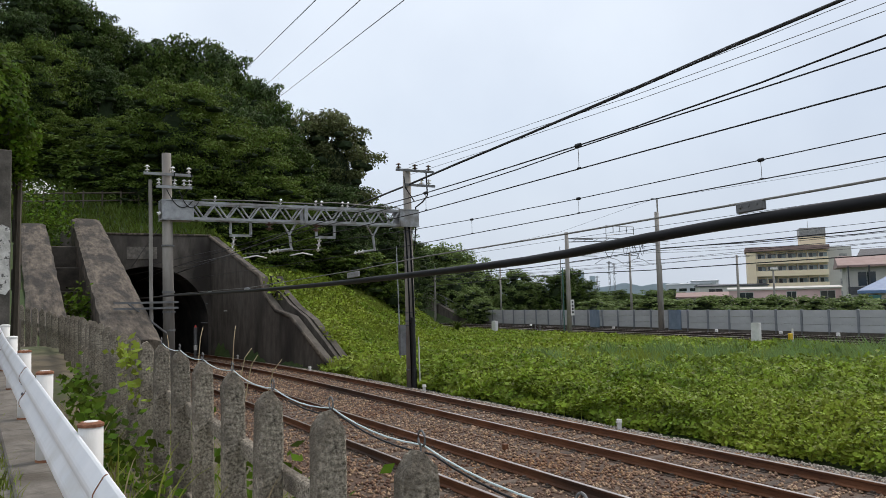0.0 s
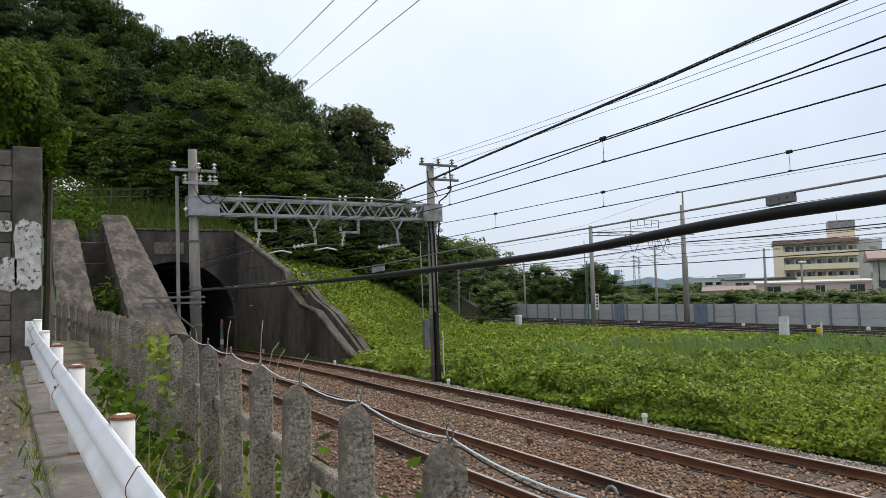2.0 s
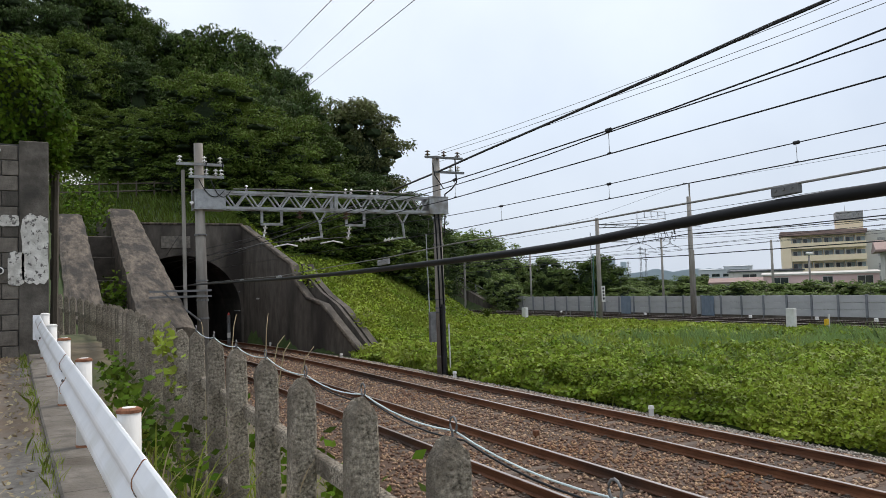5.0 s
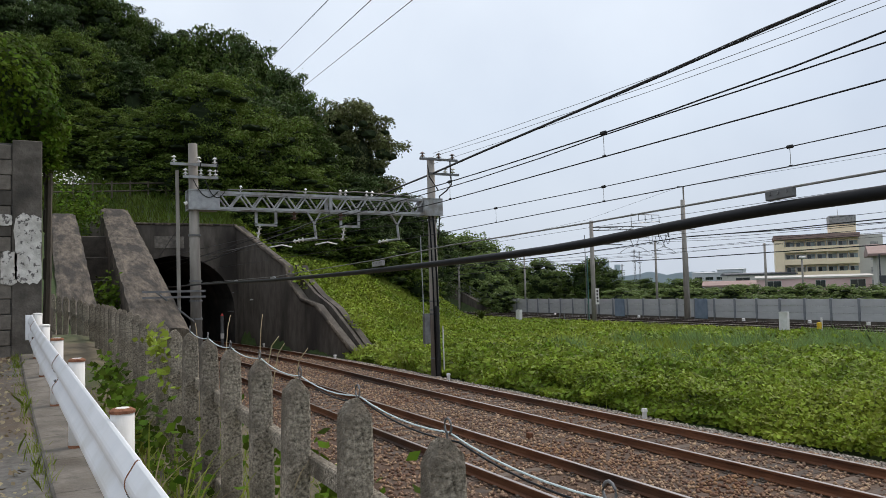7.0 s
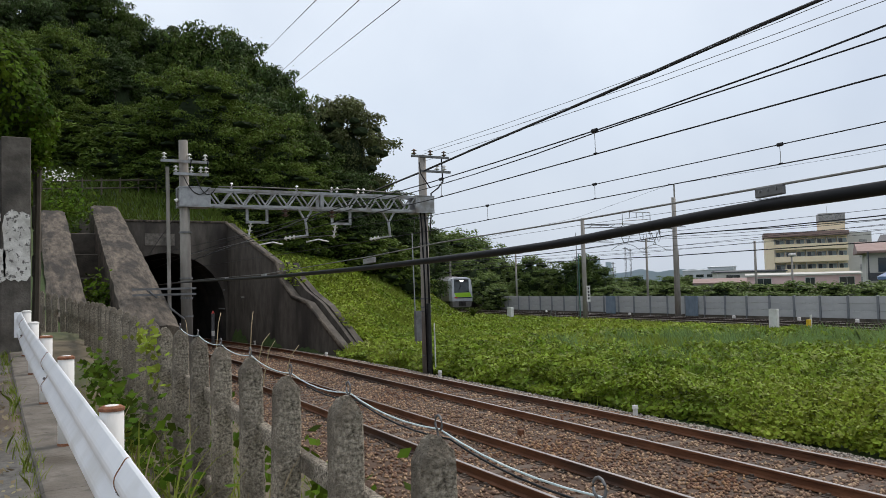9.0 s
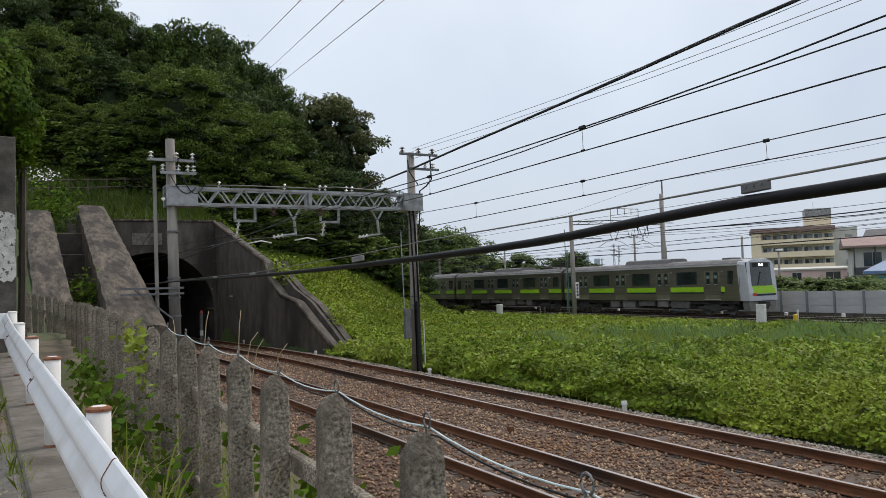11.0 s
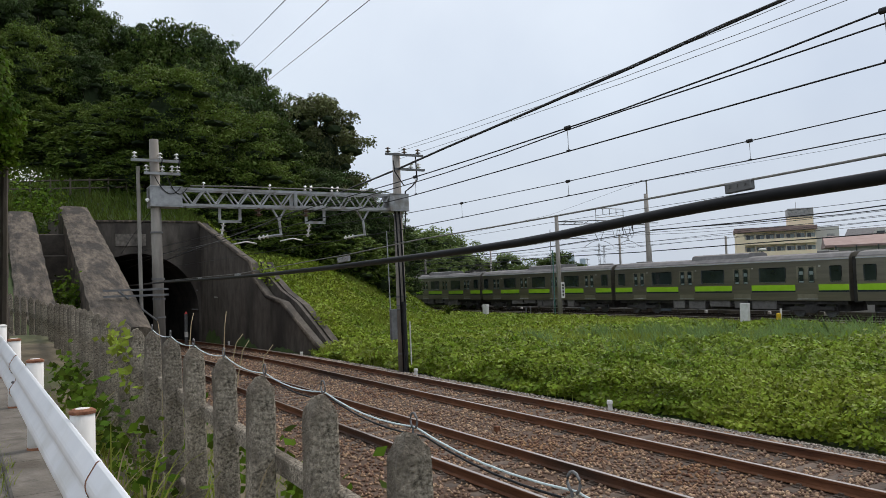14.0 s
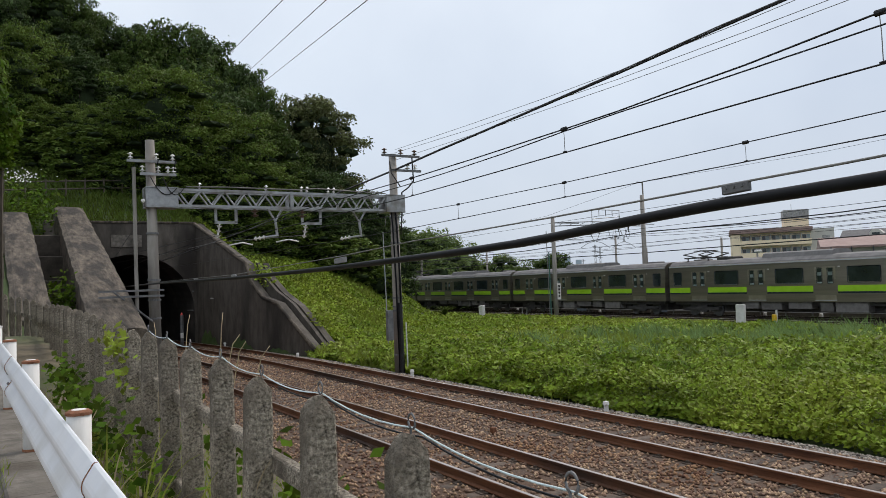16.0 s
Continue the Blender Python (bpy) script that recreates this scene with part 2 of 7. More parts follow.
M_TRAIN_ROOF = mat("grey_roof_coat", (0.14, 0.135, 0.13), (0.22, 0.21, 0.205), 2.0, rough=0.75, bump=0.1)
M_TRAIN_UNDER = mat("sooty_underframe", (0.03, 0.029, 0.028), (0.07, 0.066, 0.06), 3.0, rough=0.8, bump=0.3)
M_TRAIN_BOX = mat("grey_equipment_box", (0.12, 0.115, 0.105), (0.2, 0.19, 0.175), 3.0, rough=0.7, bump=0.1, vary=0.3)
M_LIME = mat("lime_green_stripe", (0.29, 0.56, 0.02), (0.35, 0.63, 0.035), 2.0, rough=0.4, bump=0)
M_NAVY = mat("dark_stripe", (0.012, 0.02, 0.03), (0.02, 0.03, 0.045), 2.0, rough=0.4, bump=0)
M_DOOR = mat("bare_steel_door", (0.33, 0.295, 0.235), (0.42, 0.38, 0.31), 1.5, rough=0.38, metal=0.75, bump=0.03)
M_REED = mat("reed_blade", (0.13, 0.21, 0.07), (0.26, 0.36, 0.13), 0.25, rough=0.6, bump=0, island=0.3, spec=0.12, translucent=0.25)
M_GLASS = mat("tinted_window_glass", (0.012, 0.018, 0.018), (0.03, 0.042, 0.042), 0.9, rough=0.08, spec=0.6, bump=0)
M_GLASS_LIT = mat("clear_door_glass", (0.16, 0.21, 0.20), (0.30, 0.36, 0.34), 2.5, rough=0.1, spec=0.6, bump=0)
M_LAMP = glow("headlamp_glow", (1.0, 0.95, 0.85), 6.0)
# Cream paint made paler to stand for haze over distance.
M_CREAM = mat("cream_wall_paint", (0.86, 0.71, 0.49), (0.92, 0.78, 0.56), 0.4, rough=0.8, bump=0.05)
M_OFFWHITE = mat("offwhite_wall", (0.50, 0.48, 0.44), (0.60, 0.58, 0.53), 0.4, rough=0.8, bump=0.05)
# Offwhite wall shifted pale and bluish, haze put into the colour.
M_HAZE_WALL = mat("haze_tinted_wall", (0.48, 0.50, 0.52), (0.54, 0.56, 0.58), 0.2, rough=0.9, bump=0)
M_PINK = mat("pink_wall_paint", (0.66, 0.46, 0.45), (0.74, 0.53, 0.51), 0.5, rough=0.8, bump=0.05)
# Recess shade put into the colour, then lightened to imitate haze.
M_RECESS = mat("hazed_shaded_recess", (0.20, 0.20, 0.20), (0.46, 0.45, 0.42), 1.6, rough=0.6, bump=0)
M_BROWN_ROOF = mat("brown_roof_sheet", (0.25, 0.165, 0.145), (0.32, 0.225, 0.20), 1.0, rough=0.7, bump=0.1)
M_BLUE_ROOF = mat("blue_tile_roof", (0.10, 0.17, 0.30), (0.16, 0.25, 0.40), 2.0, rough=0.5, bump=0.3)
M_DARK_ROOF = mat("charcoal_roof", (0.05, 0.052, 0.058), (0.09, 0.092, 0.1), 2.0, rough=0.6, bump=0.3)
M_TARP = mat("green_tarpaulin", (0.04, 0.13, 0.12), (0.07, 0.20, 0.18), 2.0, rough=0.6, bump=0.3)
M_YELLOW = mat("yellow_paint", (0.62, 0.38, 0.02), (0.72, 0.46, 0.03), 4.0, rough=0.5, bump=0)
M_RED = mat("red_paint", (0.5, 0.05, 0.04), (0.6, 0.08, 0.06), 4.0, rough=0.5, bump=0)
M_MARK = mat("white_concrete_marker", (0.55, 0.54, 0.51), (0.68, 0.67, 0.64), 4.0, rough=0.8, bump=0.15, stain=(0.42, 0.40, 0.37), stain_scale=2)
M_ROPE = mat("pale_blue_rope", (0.48, 0.58, 0.58), (0.62, 0.70, 0.69), 20.0, rough=0.8, bump=0.2)
M_INK = mat("black_lettering", (0.02, 0.02, 0.02), (0.03, 0.03, 0.03), 4.0, bump=0)
M_BALLAST_DARK = mat("sooty_ballast", (0.026, 0.019, 0.015), (0.092, 0.066, 0.05), 16.0, stain=(0.06, 0.038, 0.025), stain_scale=0.5, bump=0.8)
# Blue-grey stands for haze over the far ridges and tower.
M_HAZE_HILL = mat("haze_tinted_skyline", (0.36, 0.43, 0.48), (0.42, 0.49, 0.54), 0.05, rough=1.0, bump=0)
M_GREEN_POLE = mat("green_pipe", (0.05, 0.13, 0.11), (0.08, 0.18, 0.15), 3.0, rough=0.5, bump=0)


# ---------------------------------------------------------------- helpers
def link_mesh(name, bm, material):
    me = bpy.data.meshes.new(name)
    bm.to_mesh(me)
    bm.free()
    me.materials.append(material)
    return new(name, me)


def part(name, bm, material, parent, label=""):
    ob = link_mesh(name, bm, material)
    ob.parent = parent
    return tagged(ob, label)


def share(name, ob, parent, m):
    """Another piece on the same mesh."""
    o = new(name, ob.data)
    o.parent = parent
    o.matrix_basis = m
    return o


def thing(name, m, label, category, group="", kind=""):
    ob = new(name)
    ob.matrix_basis = m
    return tagged(ob, label, category, group, kind)


def add_box(bm, lo, hi, bevel=0.0, m=None):
    r = bmesh.ops.create_cube(bm, size=1.0)
    lo, hi = Vector(lo), Vector(hi)
    t = Matrix.Translation((lo + hi) / 2) @ Matrix.Diagonal((*(hi - lo), 1))
    bmesh.ops.transform(bm, matrix=(m @ t) if m else t, verts=r["verts"])
    if bevel:
        edges = list({ed for v in r["verts"] for ed in v.link_edges})
        bmesh.ops.bevel(bm, geom=edges, offset=bevel, segments=1, affect="EDGES")
    return bm


def box(lo, hi, bevel=0.0):
    return add_box(bmesh.new(), lo, hi, bevel)


def add_rod(bm, a, b, r0, r1=None, n=8, cap=True):
    a, b = Vector(a), Vector(b)
    d = b - a
    if d.length < 1e-6:
        return bm
    m = Matrix.Translation((a + b) / 2) @ d.to_track_quat("Z", "Y").to_matrix().to_4x4()
    bmesh.ops.create_cone(bm, cap_ends=cap, segments=n, radius1=r0, radius2=r0 if r1 is None else r1, depth=d.length, matrix=m)
    return bm


def rod(a, b, r0, r1=None, n=8):
    return add_rod(bmesh.new(), a, b, r0, r1, n)


def add_tube(bm, pts, r, n=6):
    """A round bar along a line of points."""
    pts = [Vector(p) for p in pts]
    rings = []
    for i, p in enumerate(pts):
        d = (pts[min(i + 1, len(pts) - 1)] - pts[max(i - 1, 0)]).normalized()
        q = d.to_track_quat("Z", "Y")
        rr = r[i] if isinstance(r, (list, tuple)) else r
        rings.append([bm.verts.new(p + q @ Vector((rr * math.cos(2 * math.pi * k / n), rr * math.sin(2 * math.pi * k / n), 0))) for k in range(n)])
    for a, b in zip(rings, rings[1:]):
        for k in range(n):
            f = bm.faces.new((a[k], a[(k + 1) % n], b[(k + 1) % n], b[k]))
            f.smooth = True
    bm.faces.new(rings[0][::-1])
    bm.faces.new(rings[-1])
    return bm


def tube(pts, r, n=6):
    return add_tube(bmesh.new(), pts, r, n)


def sag(a, b, drop, n=16):
    a, b = Vector(a), Vector(b)
    return [a.lerp(b, i / n) - Vector((0, 0, drop * 4 * (i / n) * (1 - i / n))) for i in range(n + 1)]


def prism(poly, axis, lo, hi, bm=None):
    """A polygon of (u, v) drawn out along axis 'x', 'y' or 'z' from lo to hi."""
    bm = bm or bmesh.new()

    def put(u, v, w):
        return {"x": (w, u, v), "y": (u, w, v), "z": (u, v, w)}[axis]
    a = [bm.verts.new(put(u, v, lo)) for u, v in poly]
    b = [bm.verts.new(put(u, v, hi)) for u, v in poly]
    bm.faces.new(a)
    bm.faces.new(b[::-1])
    k = len(poly)
    for i in range(k):
        bm.faces.new((a[i], b[i], b[(i + 1) % k], a[(i + 1) % k]))
    bmesh.ops.recalc_face_normals(bm, faces=bm.faces)
    return bm


def mesh_np(name, verts, faces, material, smooth=False):
    """A large mesh from arrays; faces all have the same number of corners."""
    me = bpy.data.meshes.new(name)
    k = faces.shape[1]
    me.vertices.add(len(verts))
    me.vertices.foreach_set("co", np.ascontiguousarray(verts, np.float32).ravel())
    me.loops.add(faces.size)
    me.loops.foreach_set("vertex_index", np.ascontiguousarray(faces, np.int32).ravel())
    me.polygons.add(len(faces))
    me.polygons.foreach_set("loop_start", np.arange(0, faces.size, k, dtype=np.int32))
    me.polygons.foreach_set("loop_total", np.full(len(faces), k, np.int32))
    if smooth:
        me.polygons.foreach_set("use_smooth", np.ones(len(faces), bool))
    me.update()
    me.materials.append(material)
    return new(name, me)


def smooth_step(a, b, v):
    t = np.clip((v - a) / (b - a), 0, 1)
    return t * t * (3 - 2 * t)


# ---------------------------------------------------------------- lie of the land
def road_z(y):
    return 1.38 + 0.036 * y + 0.012 * np.maximum(y - 8.0, 0) ** 1.6


def train_x(y):
    """The centre of the far line on which the train runs."""
    return 43.51 + 0.0306 * (y - 38.91)


def curve_x(y):
    """How far the two near tracks bend towards the tunnel."""
    return -np.maximum(np.asarray(y, float) - 26.0, 0) ** 2 / 305.0


def land(x, y):
    """Height of the ground."""
    x, y = np.asarray(x, float), np.asarray(y, float)
    yy = y - 1.25 * np.maximum(x - 12.5, 0) + 0.7 * np.sin(x * 0.31) + 0.4 * np.sin(y * 0.23 + 1)
    hill = np.interp(yy, [31.0, 33.5, 35.5, 38.0, 40.0, 43.0, 46.7, 60.0, 80.0, 140.0], [0.0, 0.25, 1.1, 2.0, 3.0, 4.3, 5.2, 6.6, 9.0, 15.0])
    edge = np.where(y < 47.0, 12.9 - (np.clip(y, 33, 47) - 33) * 0.153, 9.0)
    cut = smooth_step(3.0, 7.5, train_x(y) - 1.9 - x)
    right = hill * smooth_step(edge, edge + 0.6, x) * cut
    far = np.minimum(0.30 * np.maximum(y - 76.5, 0), 3.9) * smooth_step(46.6 + 0.03 * (y - 76), 47.2 + 0.03 * (y - 76), x) * smooth_step(64, 52, x)
    right = right + far
    behind = (6.9 + 0.38 * np.maximum(y - 47.0, 0)) * smooth_step(46.5, 47.5, y) * smooth_step(21, 9.5, x)
    behind = np.minimum(behind, 19 + 0.01 * y)
    left = road_z(np.clip(y, -20, 16)) * smooth_step(3.0, 0.9, x) * smooth_step(22.0, 17.0, y)
    bank = smooth_step(2.4, 0.4, x) * smooth_step(17.0, 22.0, y) * (2.0 + 0.27 * np.clip(y - 20, 0, 30))
    z = -0.32 + np.maximum(right, behind) + left + bank * smooth_step(47.5, 46.5, y)
    return z + 0.05 * np.sin(x * 1.7 + y * 0.9) * smooth_step(12, 14, x)


# ---------------------------------------------------------------- ground
def build_ground():
    xs = np.unique(np.concatenate([np.linspace(-2500, -80, 14), np.linspace(-80, -8, 25), np.linspace(-8, 60, 103), np.linspace(60, 140, 33), np.linspace(140, 3000, 16)]))
    ys = np.unique(np.concatenate([np.linspace(-1500, -60, 10), np.linspace(-60, 0, 25), np.linspace(0, 46, 62), np.linspace(46, 48, 5), np.linspace(48, 140, 70), np.linspace(140, 3500, 18)]))
    gx, gy = np.meshgrid(xs, ys)
    gz = land(gx, gy)
    v = np.stack([gx, gy, gz], -1).reshape(-1, 3)
    i = np.arange(len(xs) - 1)[None, :] + len(xs) * np.arange(len(ys) - 1)[:, None]
    f = np.stack([i, i + 1, i + 1 + len(xs), i + len(xs)], -1).reshape(-1, 4)
    c = v[f].mean(1)
    hole = (c[:, 0] > 2.8) & (c[:, 0] < 11.2) & (c[:, 1] > 46.2) & (c[:, 1] < 48.2)
    ob = mesh_np("ground", v, f[~hole], M_TURF_SHADED, True)
    tagged(ob, "uneven grassy ground rising into a wooded hill", "ground", kind="structure")


build_ground()


# ---------------------------------------------------------------- railway
RAIL = [(-0.064, -0.15), (0.064, -0.15), (0.064, -0.137), (0.012, -0.118), (0.01, -0.045), (0.033, -0.032), (0.033, -0.006), (0.026, 0.0), (-0.026, 0.0), (-0.033, -0.006), (-0.033, -0.032), (-0.01, -0.045), (-0.012, -0.118), (-0.064, -0.137)]


def sweep(poly, line, bm=None):
    """A profile of (across, up) drawn along a line of (x, y, z) that runs mostly in y."""
    bm = bm or bmesh.new()
    rings = [[bm.verts.new((x + u, y, z + v)) for u, v in poly] for x, y, z in line]
    k = len(poly)
    for a, b in zip(rings, rings[1:]):
        for j in range(k):
            bm.faces.new((a[j], a[(j + 1) % k], b[(j + 1) % k], b[j]))
    bm.faces.new(rings[0][::-1])
    bm.faces.new(rings[-1])
    bmesh.ops.recalc_face_normals(bm, faces=bm.faces)
    return bm


def build_track(name, centre, y0, y1, bend, step, label, gauge=1.372):
    tr = thing(name, pose(0, 0, 0), label, "railway track", "railway tracks", "structure")
    ys = np.arange(y0, y1 + 0.01, 1.5 if bend else 6.0)
    off = curve_x(ys) if bend else np.zeros_like(ys)
    for side in (-1, 1):
        cx = side * (gauge / 2 + 0.033)
        line = [(centre(y) + o + cx, y, 0.0) for y, o in zip(ys, off)]
        rail = part("rail", sweep(RAIL, line), M_RUST if bend else M_RAIL_DARK, tr, "rusty steel rail" if bend else "dark steel rail")
        cap = [(-0.029, -0.002), (0.029, -0.002), (0.024, 0.003), (-0.024, 0.003)]
        part("rail_head", sweep(cap, line), M_RAILTOP, rail, "worn running surface")
    first = None
    for k, y in enumerate(np.arange(y0 + 0.3, y1, step)):
        if first is None:
            bm = box((-1.12, -0.11, -0.33), (1.12, 0.11, -0.165), 0.012)
            for s in (-1, 1):
                add_box(bm, (s * 0.72 - 0.17, -0.075, -0.165), (s * 0.72 + 0.17, 0.075, -0.148))
                for q in (-0.11, 0.11):
                    add_box(bm, (s * 0.72 + q - 0.02, -0.03, -0.15), (s * 0.72 + q + 0.02, 0.03, -0.115))
            first = part("sleeper", bm, M_SLEEPER, tr)
            first.matrix_basis = pose(0, -400, -2)
            src = first
            first.matrix_basis = pose(float(centre(y) + (curve_x(y) if bend else 0)), float(y), 0)
        else:
            share("sleeper", src, tr, pose(float(centre(y) + (curve_x(y) if bend else 0)), float(y), random.uniform(-0.012, 0.008), 0, 0, random.uniform(-0.8, 0.8)))
    return tr


build_track("track_1", lambda y: 6.80, -6.0, 62.0, True, 0.62, "double-rail track with rusty rails curving into the tunnel")
build_track("track_2", lambda y: 10.30, -6.0, 62.0, True, 0.62, "rusty railway track beside the grassy bank")
build_track("track_3", lambda y: train_x(y), -60.0, 480.0, False, 2.4, "far railway track along the noise barrier")
build_track("track_4", lambda y: train_x(y) - 3.9, -60.0, 480.0, False, 2.4, "far railway track beside the weeds")


def build_ballast():
    # the bed under the near tracks, and the two far beds
    ys = np.arange(-8, 63, 1.5)
    bm = bmesh.new()
    prof = [(3.9, -0.55), (4.7, -0.22), (5.6, -0.175), (8.0, -0.17), (8.55, -0.20), (9.1, -0.17), (11.5, -0.175), (12.5, -0.30), (13.2, -0.6)]
    sweep(prof, [(float(curve_x(y)), float(y), 0.0) for y in ys], bm)
    ob = link_mesh("ballast_bed", bm, M_BALLAST)
    tagged(ob, "brown stained ballast bed under the near tracks", "ballast", kind="structure")
    bm = bmesh.new()
    sweep([(-7.6, -0.6), (-6.2, -0.2), (1.8, -0.18), (2.6, -0.4)], [(float(train_x(y)), float(y), 0.0) for y in range(-60, 481, 20)], bm)
    ob = link_mesh("far_ballast_bed", bm, M_BALLAST_DARK)
    tagged(ob, "rust-brown ballast bed under the far tracks", "ballast", kind="structure")
    # loose stones
    rng = np.random.default_rng(5)
    base = np.array([(1, 0, 0), (-1, 0, 0), (0, 1, 0), (0, -1, 0), (0, 0, 1), (0, 0, -1)], float)
    tri = np.array([(0, 2, 4), (2, 1, 4), (1, 3, 4), (3, 0, 4), (2, 0, 5), (1, 2, 5), (3, 1, 5), (0, 3, 5)])
    for name, count, lo, hi, m, label in (("ballast_stones", 40000, 4.4, 12.0, M_STONE, "loose brown ballast stones between the rails"), ("shoulder_stones", 11000, 11.25, 12.9, M_STONE_GREY, "pale grey stones on the ballast shoulder")):
        y = 2.5 + 40 * rng.random(count) ** 1.7
        x = lo + (hi - lo) * rng.random(count)
        z = np.interp(x, [p[0] for p in prof], [p[1] for p in prof])
        onsleeper = np.abs(((y - (-5.7)) / 0.62 + 0.5) % 1 - 0.5) * 0.62 < 0.13
        near = (np.abs(x - 6.8) < 1.1) | (np.abs(x - 10.3) < 1.1)
        keep = ~(onsleeper & near & (rng.random(count) < 0.72))
        for c in (6.80, 10.30):
            for s in (-1, 1):
                keep &= np.abs(x - c - s * 0.719) > 0.085
        x, y, z = x[keep], y[keep], z[keep]
        x = x + curve_x(y)
        n = len(x)
        size = (0.024 + 0.020 * rng.random((n, 1, 1))) * (0.65 + 0.7 * rng.random((n, 6, 1)))
        a = rng.random(n) * 6.28
        ca, sa = np.cos(a), np.sin(a)
        v = base[None] * size
        v = np.stack([v[..., 0] * ca[:, None] - v[..., 1] * sa[:, None], v[..., 0] * sa[:, None] + v[..., 1] * ca[:, None], v[..., 2] * 0.8 + 0.25 * v[..., 0]], -1)
        v += np.stack([x, y, z + 0.012], -1)[:, None]
        f = tri[None] + 6 * np.arange(n)[:, None, None]
        ob = mesh_np(name, v.reshape(-1, 3), f.reshape(-1, 3), m)
        tagged(ob, label, "ballast", kind="stuff")


build_ballast()


# ---------------------------------------------------------------- tunnel and its walls
TX, TY, TR, SPRING = 7.1, 46.7, 3.4, 1.75


def arch(r, n=28, top=None):
    return [(TX + r * math.cos(math.pi * k / n), SPRING + (r * math.sin(math.pi * k / n)) * ((top or (5.12 - SPRING)) / TR)) for k in range(n + 1)]


def build_tunnel():
    tn = thing("tunnel_portal", pose(0, 0, 0), "stained grey concrete tunnel mouth under a wooded hill", "tunnel", kind="structure")
    # portal wall with the arch cut through
    opening = [(TX + TR, -0.6)] + arch(TR) + [(TX - TR, -0.6)]
    outer_top = 6.92
    bm = bmesh.new()
    for yy in (TY, TY + 0.9):
        inner = [bm.verts.new((u, yy, v)) for u, v in opening]
        outer = []
        for u, v in opening:
            du, dv = u - TX, v - SPRING
            k = 1e9
            if du > 1e-6:
                k = min(k, (11.2 - TX) / du)
            if du < -1e-6:
                k = min(k, (TX - 2.6) / -du)
            if dv > 1e-6:
                k = min(k, (outer_top - SPRING) / dv)
            outer.append(bm.verts.new((TX + du * k if v > 0 else (11.2 if du > 0 else 2.6), yy, SPRING + dv * k if v > 0 else -0.6)))
        for a in range(len(opening) - 1):
            bm.faces.new((inner[a], inner[a + 1], outer[a + 1], outer[a]))
    bm.verts.ensure_lookup_table()
    bmesh.ops.recalc_face_normals(bm, faces=bm.faces)
    part("headwall", bm, M_CONC, tn)
    # corners that the fan leaves open
    part("headwall_corner", box((10.3, TY + 0.006, 4.6), (11.19, TY + 0.88, outer_top - 0.01)), M_CONC, tn)
    part("headwall_corner", box((2.6, TY + 0.006, 5.0), (5.0, TY + 0.88, outer_top - 0.01)), M_CONC, tn)
    part("coping", box((2.6, TY - 0.07, outer_top), (10.7, TY + 0.95, outer_top + 0.12), 0.02), M_CONC_ROUGH, tn, "pale weathered coping")
    part("name_panel", box((5.95, TY - 0.05, 5.55), (7.6, TY + 0.01, 6.25), 0.01), M_BLOCK, tn, "blank grey panel over the arch")
    # arch ring
    bm = bmesh.new()
    ring_o = [(TX + TR + 0.34, -0.6)] + arch(TR + 0.34, top=5.12 - SPRING) + [(TX - TR - 0.34, -0.6)]
    for y0, y1 in ((TY - 0.045, TY + 0.02),):
        a0 = [bm.verts.new((u, y0, v)) for u, v in opening]
        b0 = [bm.verts.new((u, y0, v)) for u, v in ring_o]
        c0 = [bm.verts.new((u, y1, v)) for u, v in ring_o]
        for k in range(len(opening) - 1):
            bm.faces.new((a0[k], a0[k + 1], b0[k + 1], b0[k]))
            bm.faces.new((b0[k], b0[k + 1], c0[k + 1], c0[k]))
    bmesh.ops.recalc_face_normals(bm, faces=bm.faces)
    part("arch_ring", bm, M_CONC, tn, "slightly raised concrete arch ring")
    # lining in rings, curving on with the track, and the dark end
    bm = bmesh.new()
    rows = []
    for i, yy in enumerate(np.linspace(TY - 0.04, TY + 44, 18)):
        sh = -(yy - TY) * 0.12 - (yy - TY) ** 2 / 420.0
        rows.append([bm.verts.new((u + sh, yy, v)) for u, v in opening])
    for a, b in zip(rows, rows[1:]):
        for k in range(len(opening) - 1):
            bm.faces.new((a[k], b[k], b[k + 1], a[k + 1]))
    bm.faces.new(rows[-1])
    part("lining", bm, M_LINING, tn, "very dark tunnel lining")
    part("tunnel_floor", box((-6, TY - 0.1, -0.75), (11, TY + 45, -0.34)), M_BALLAST, tn)
    for zz in (1.75, 2.9):
        part("conduit", tube([(TX + TR - 0.1, TY - 0.2, zz), (TX + TR - 0.2, TY + 8, zz)], 0.04), M_STEEL_DARK, tn)
    # bent pipe on the wing wall
    part("pipe", tube([(10.95, 44.6, 2.45), (11.13, 43.9, 2.45), (11.28, 43.1, 2.42), (11.32, 42.9, 2.2)], 0.035), M_PORCELAIN, tn, "pale bent drain pipe")
    return tn


build_tunnel()


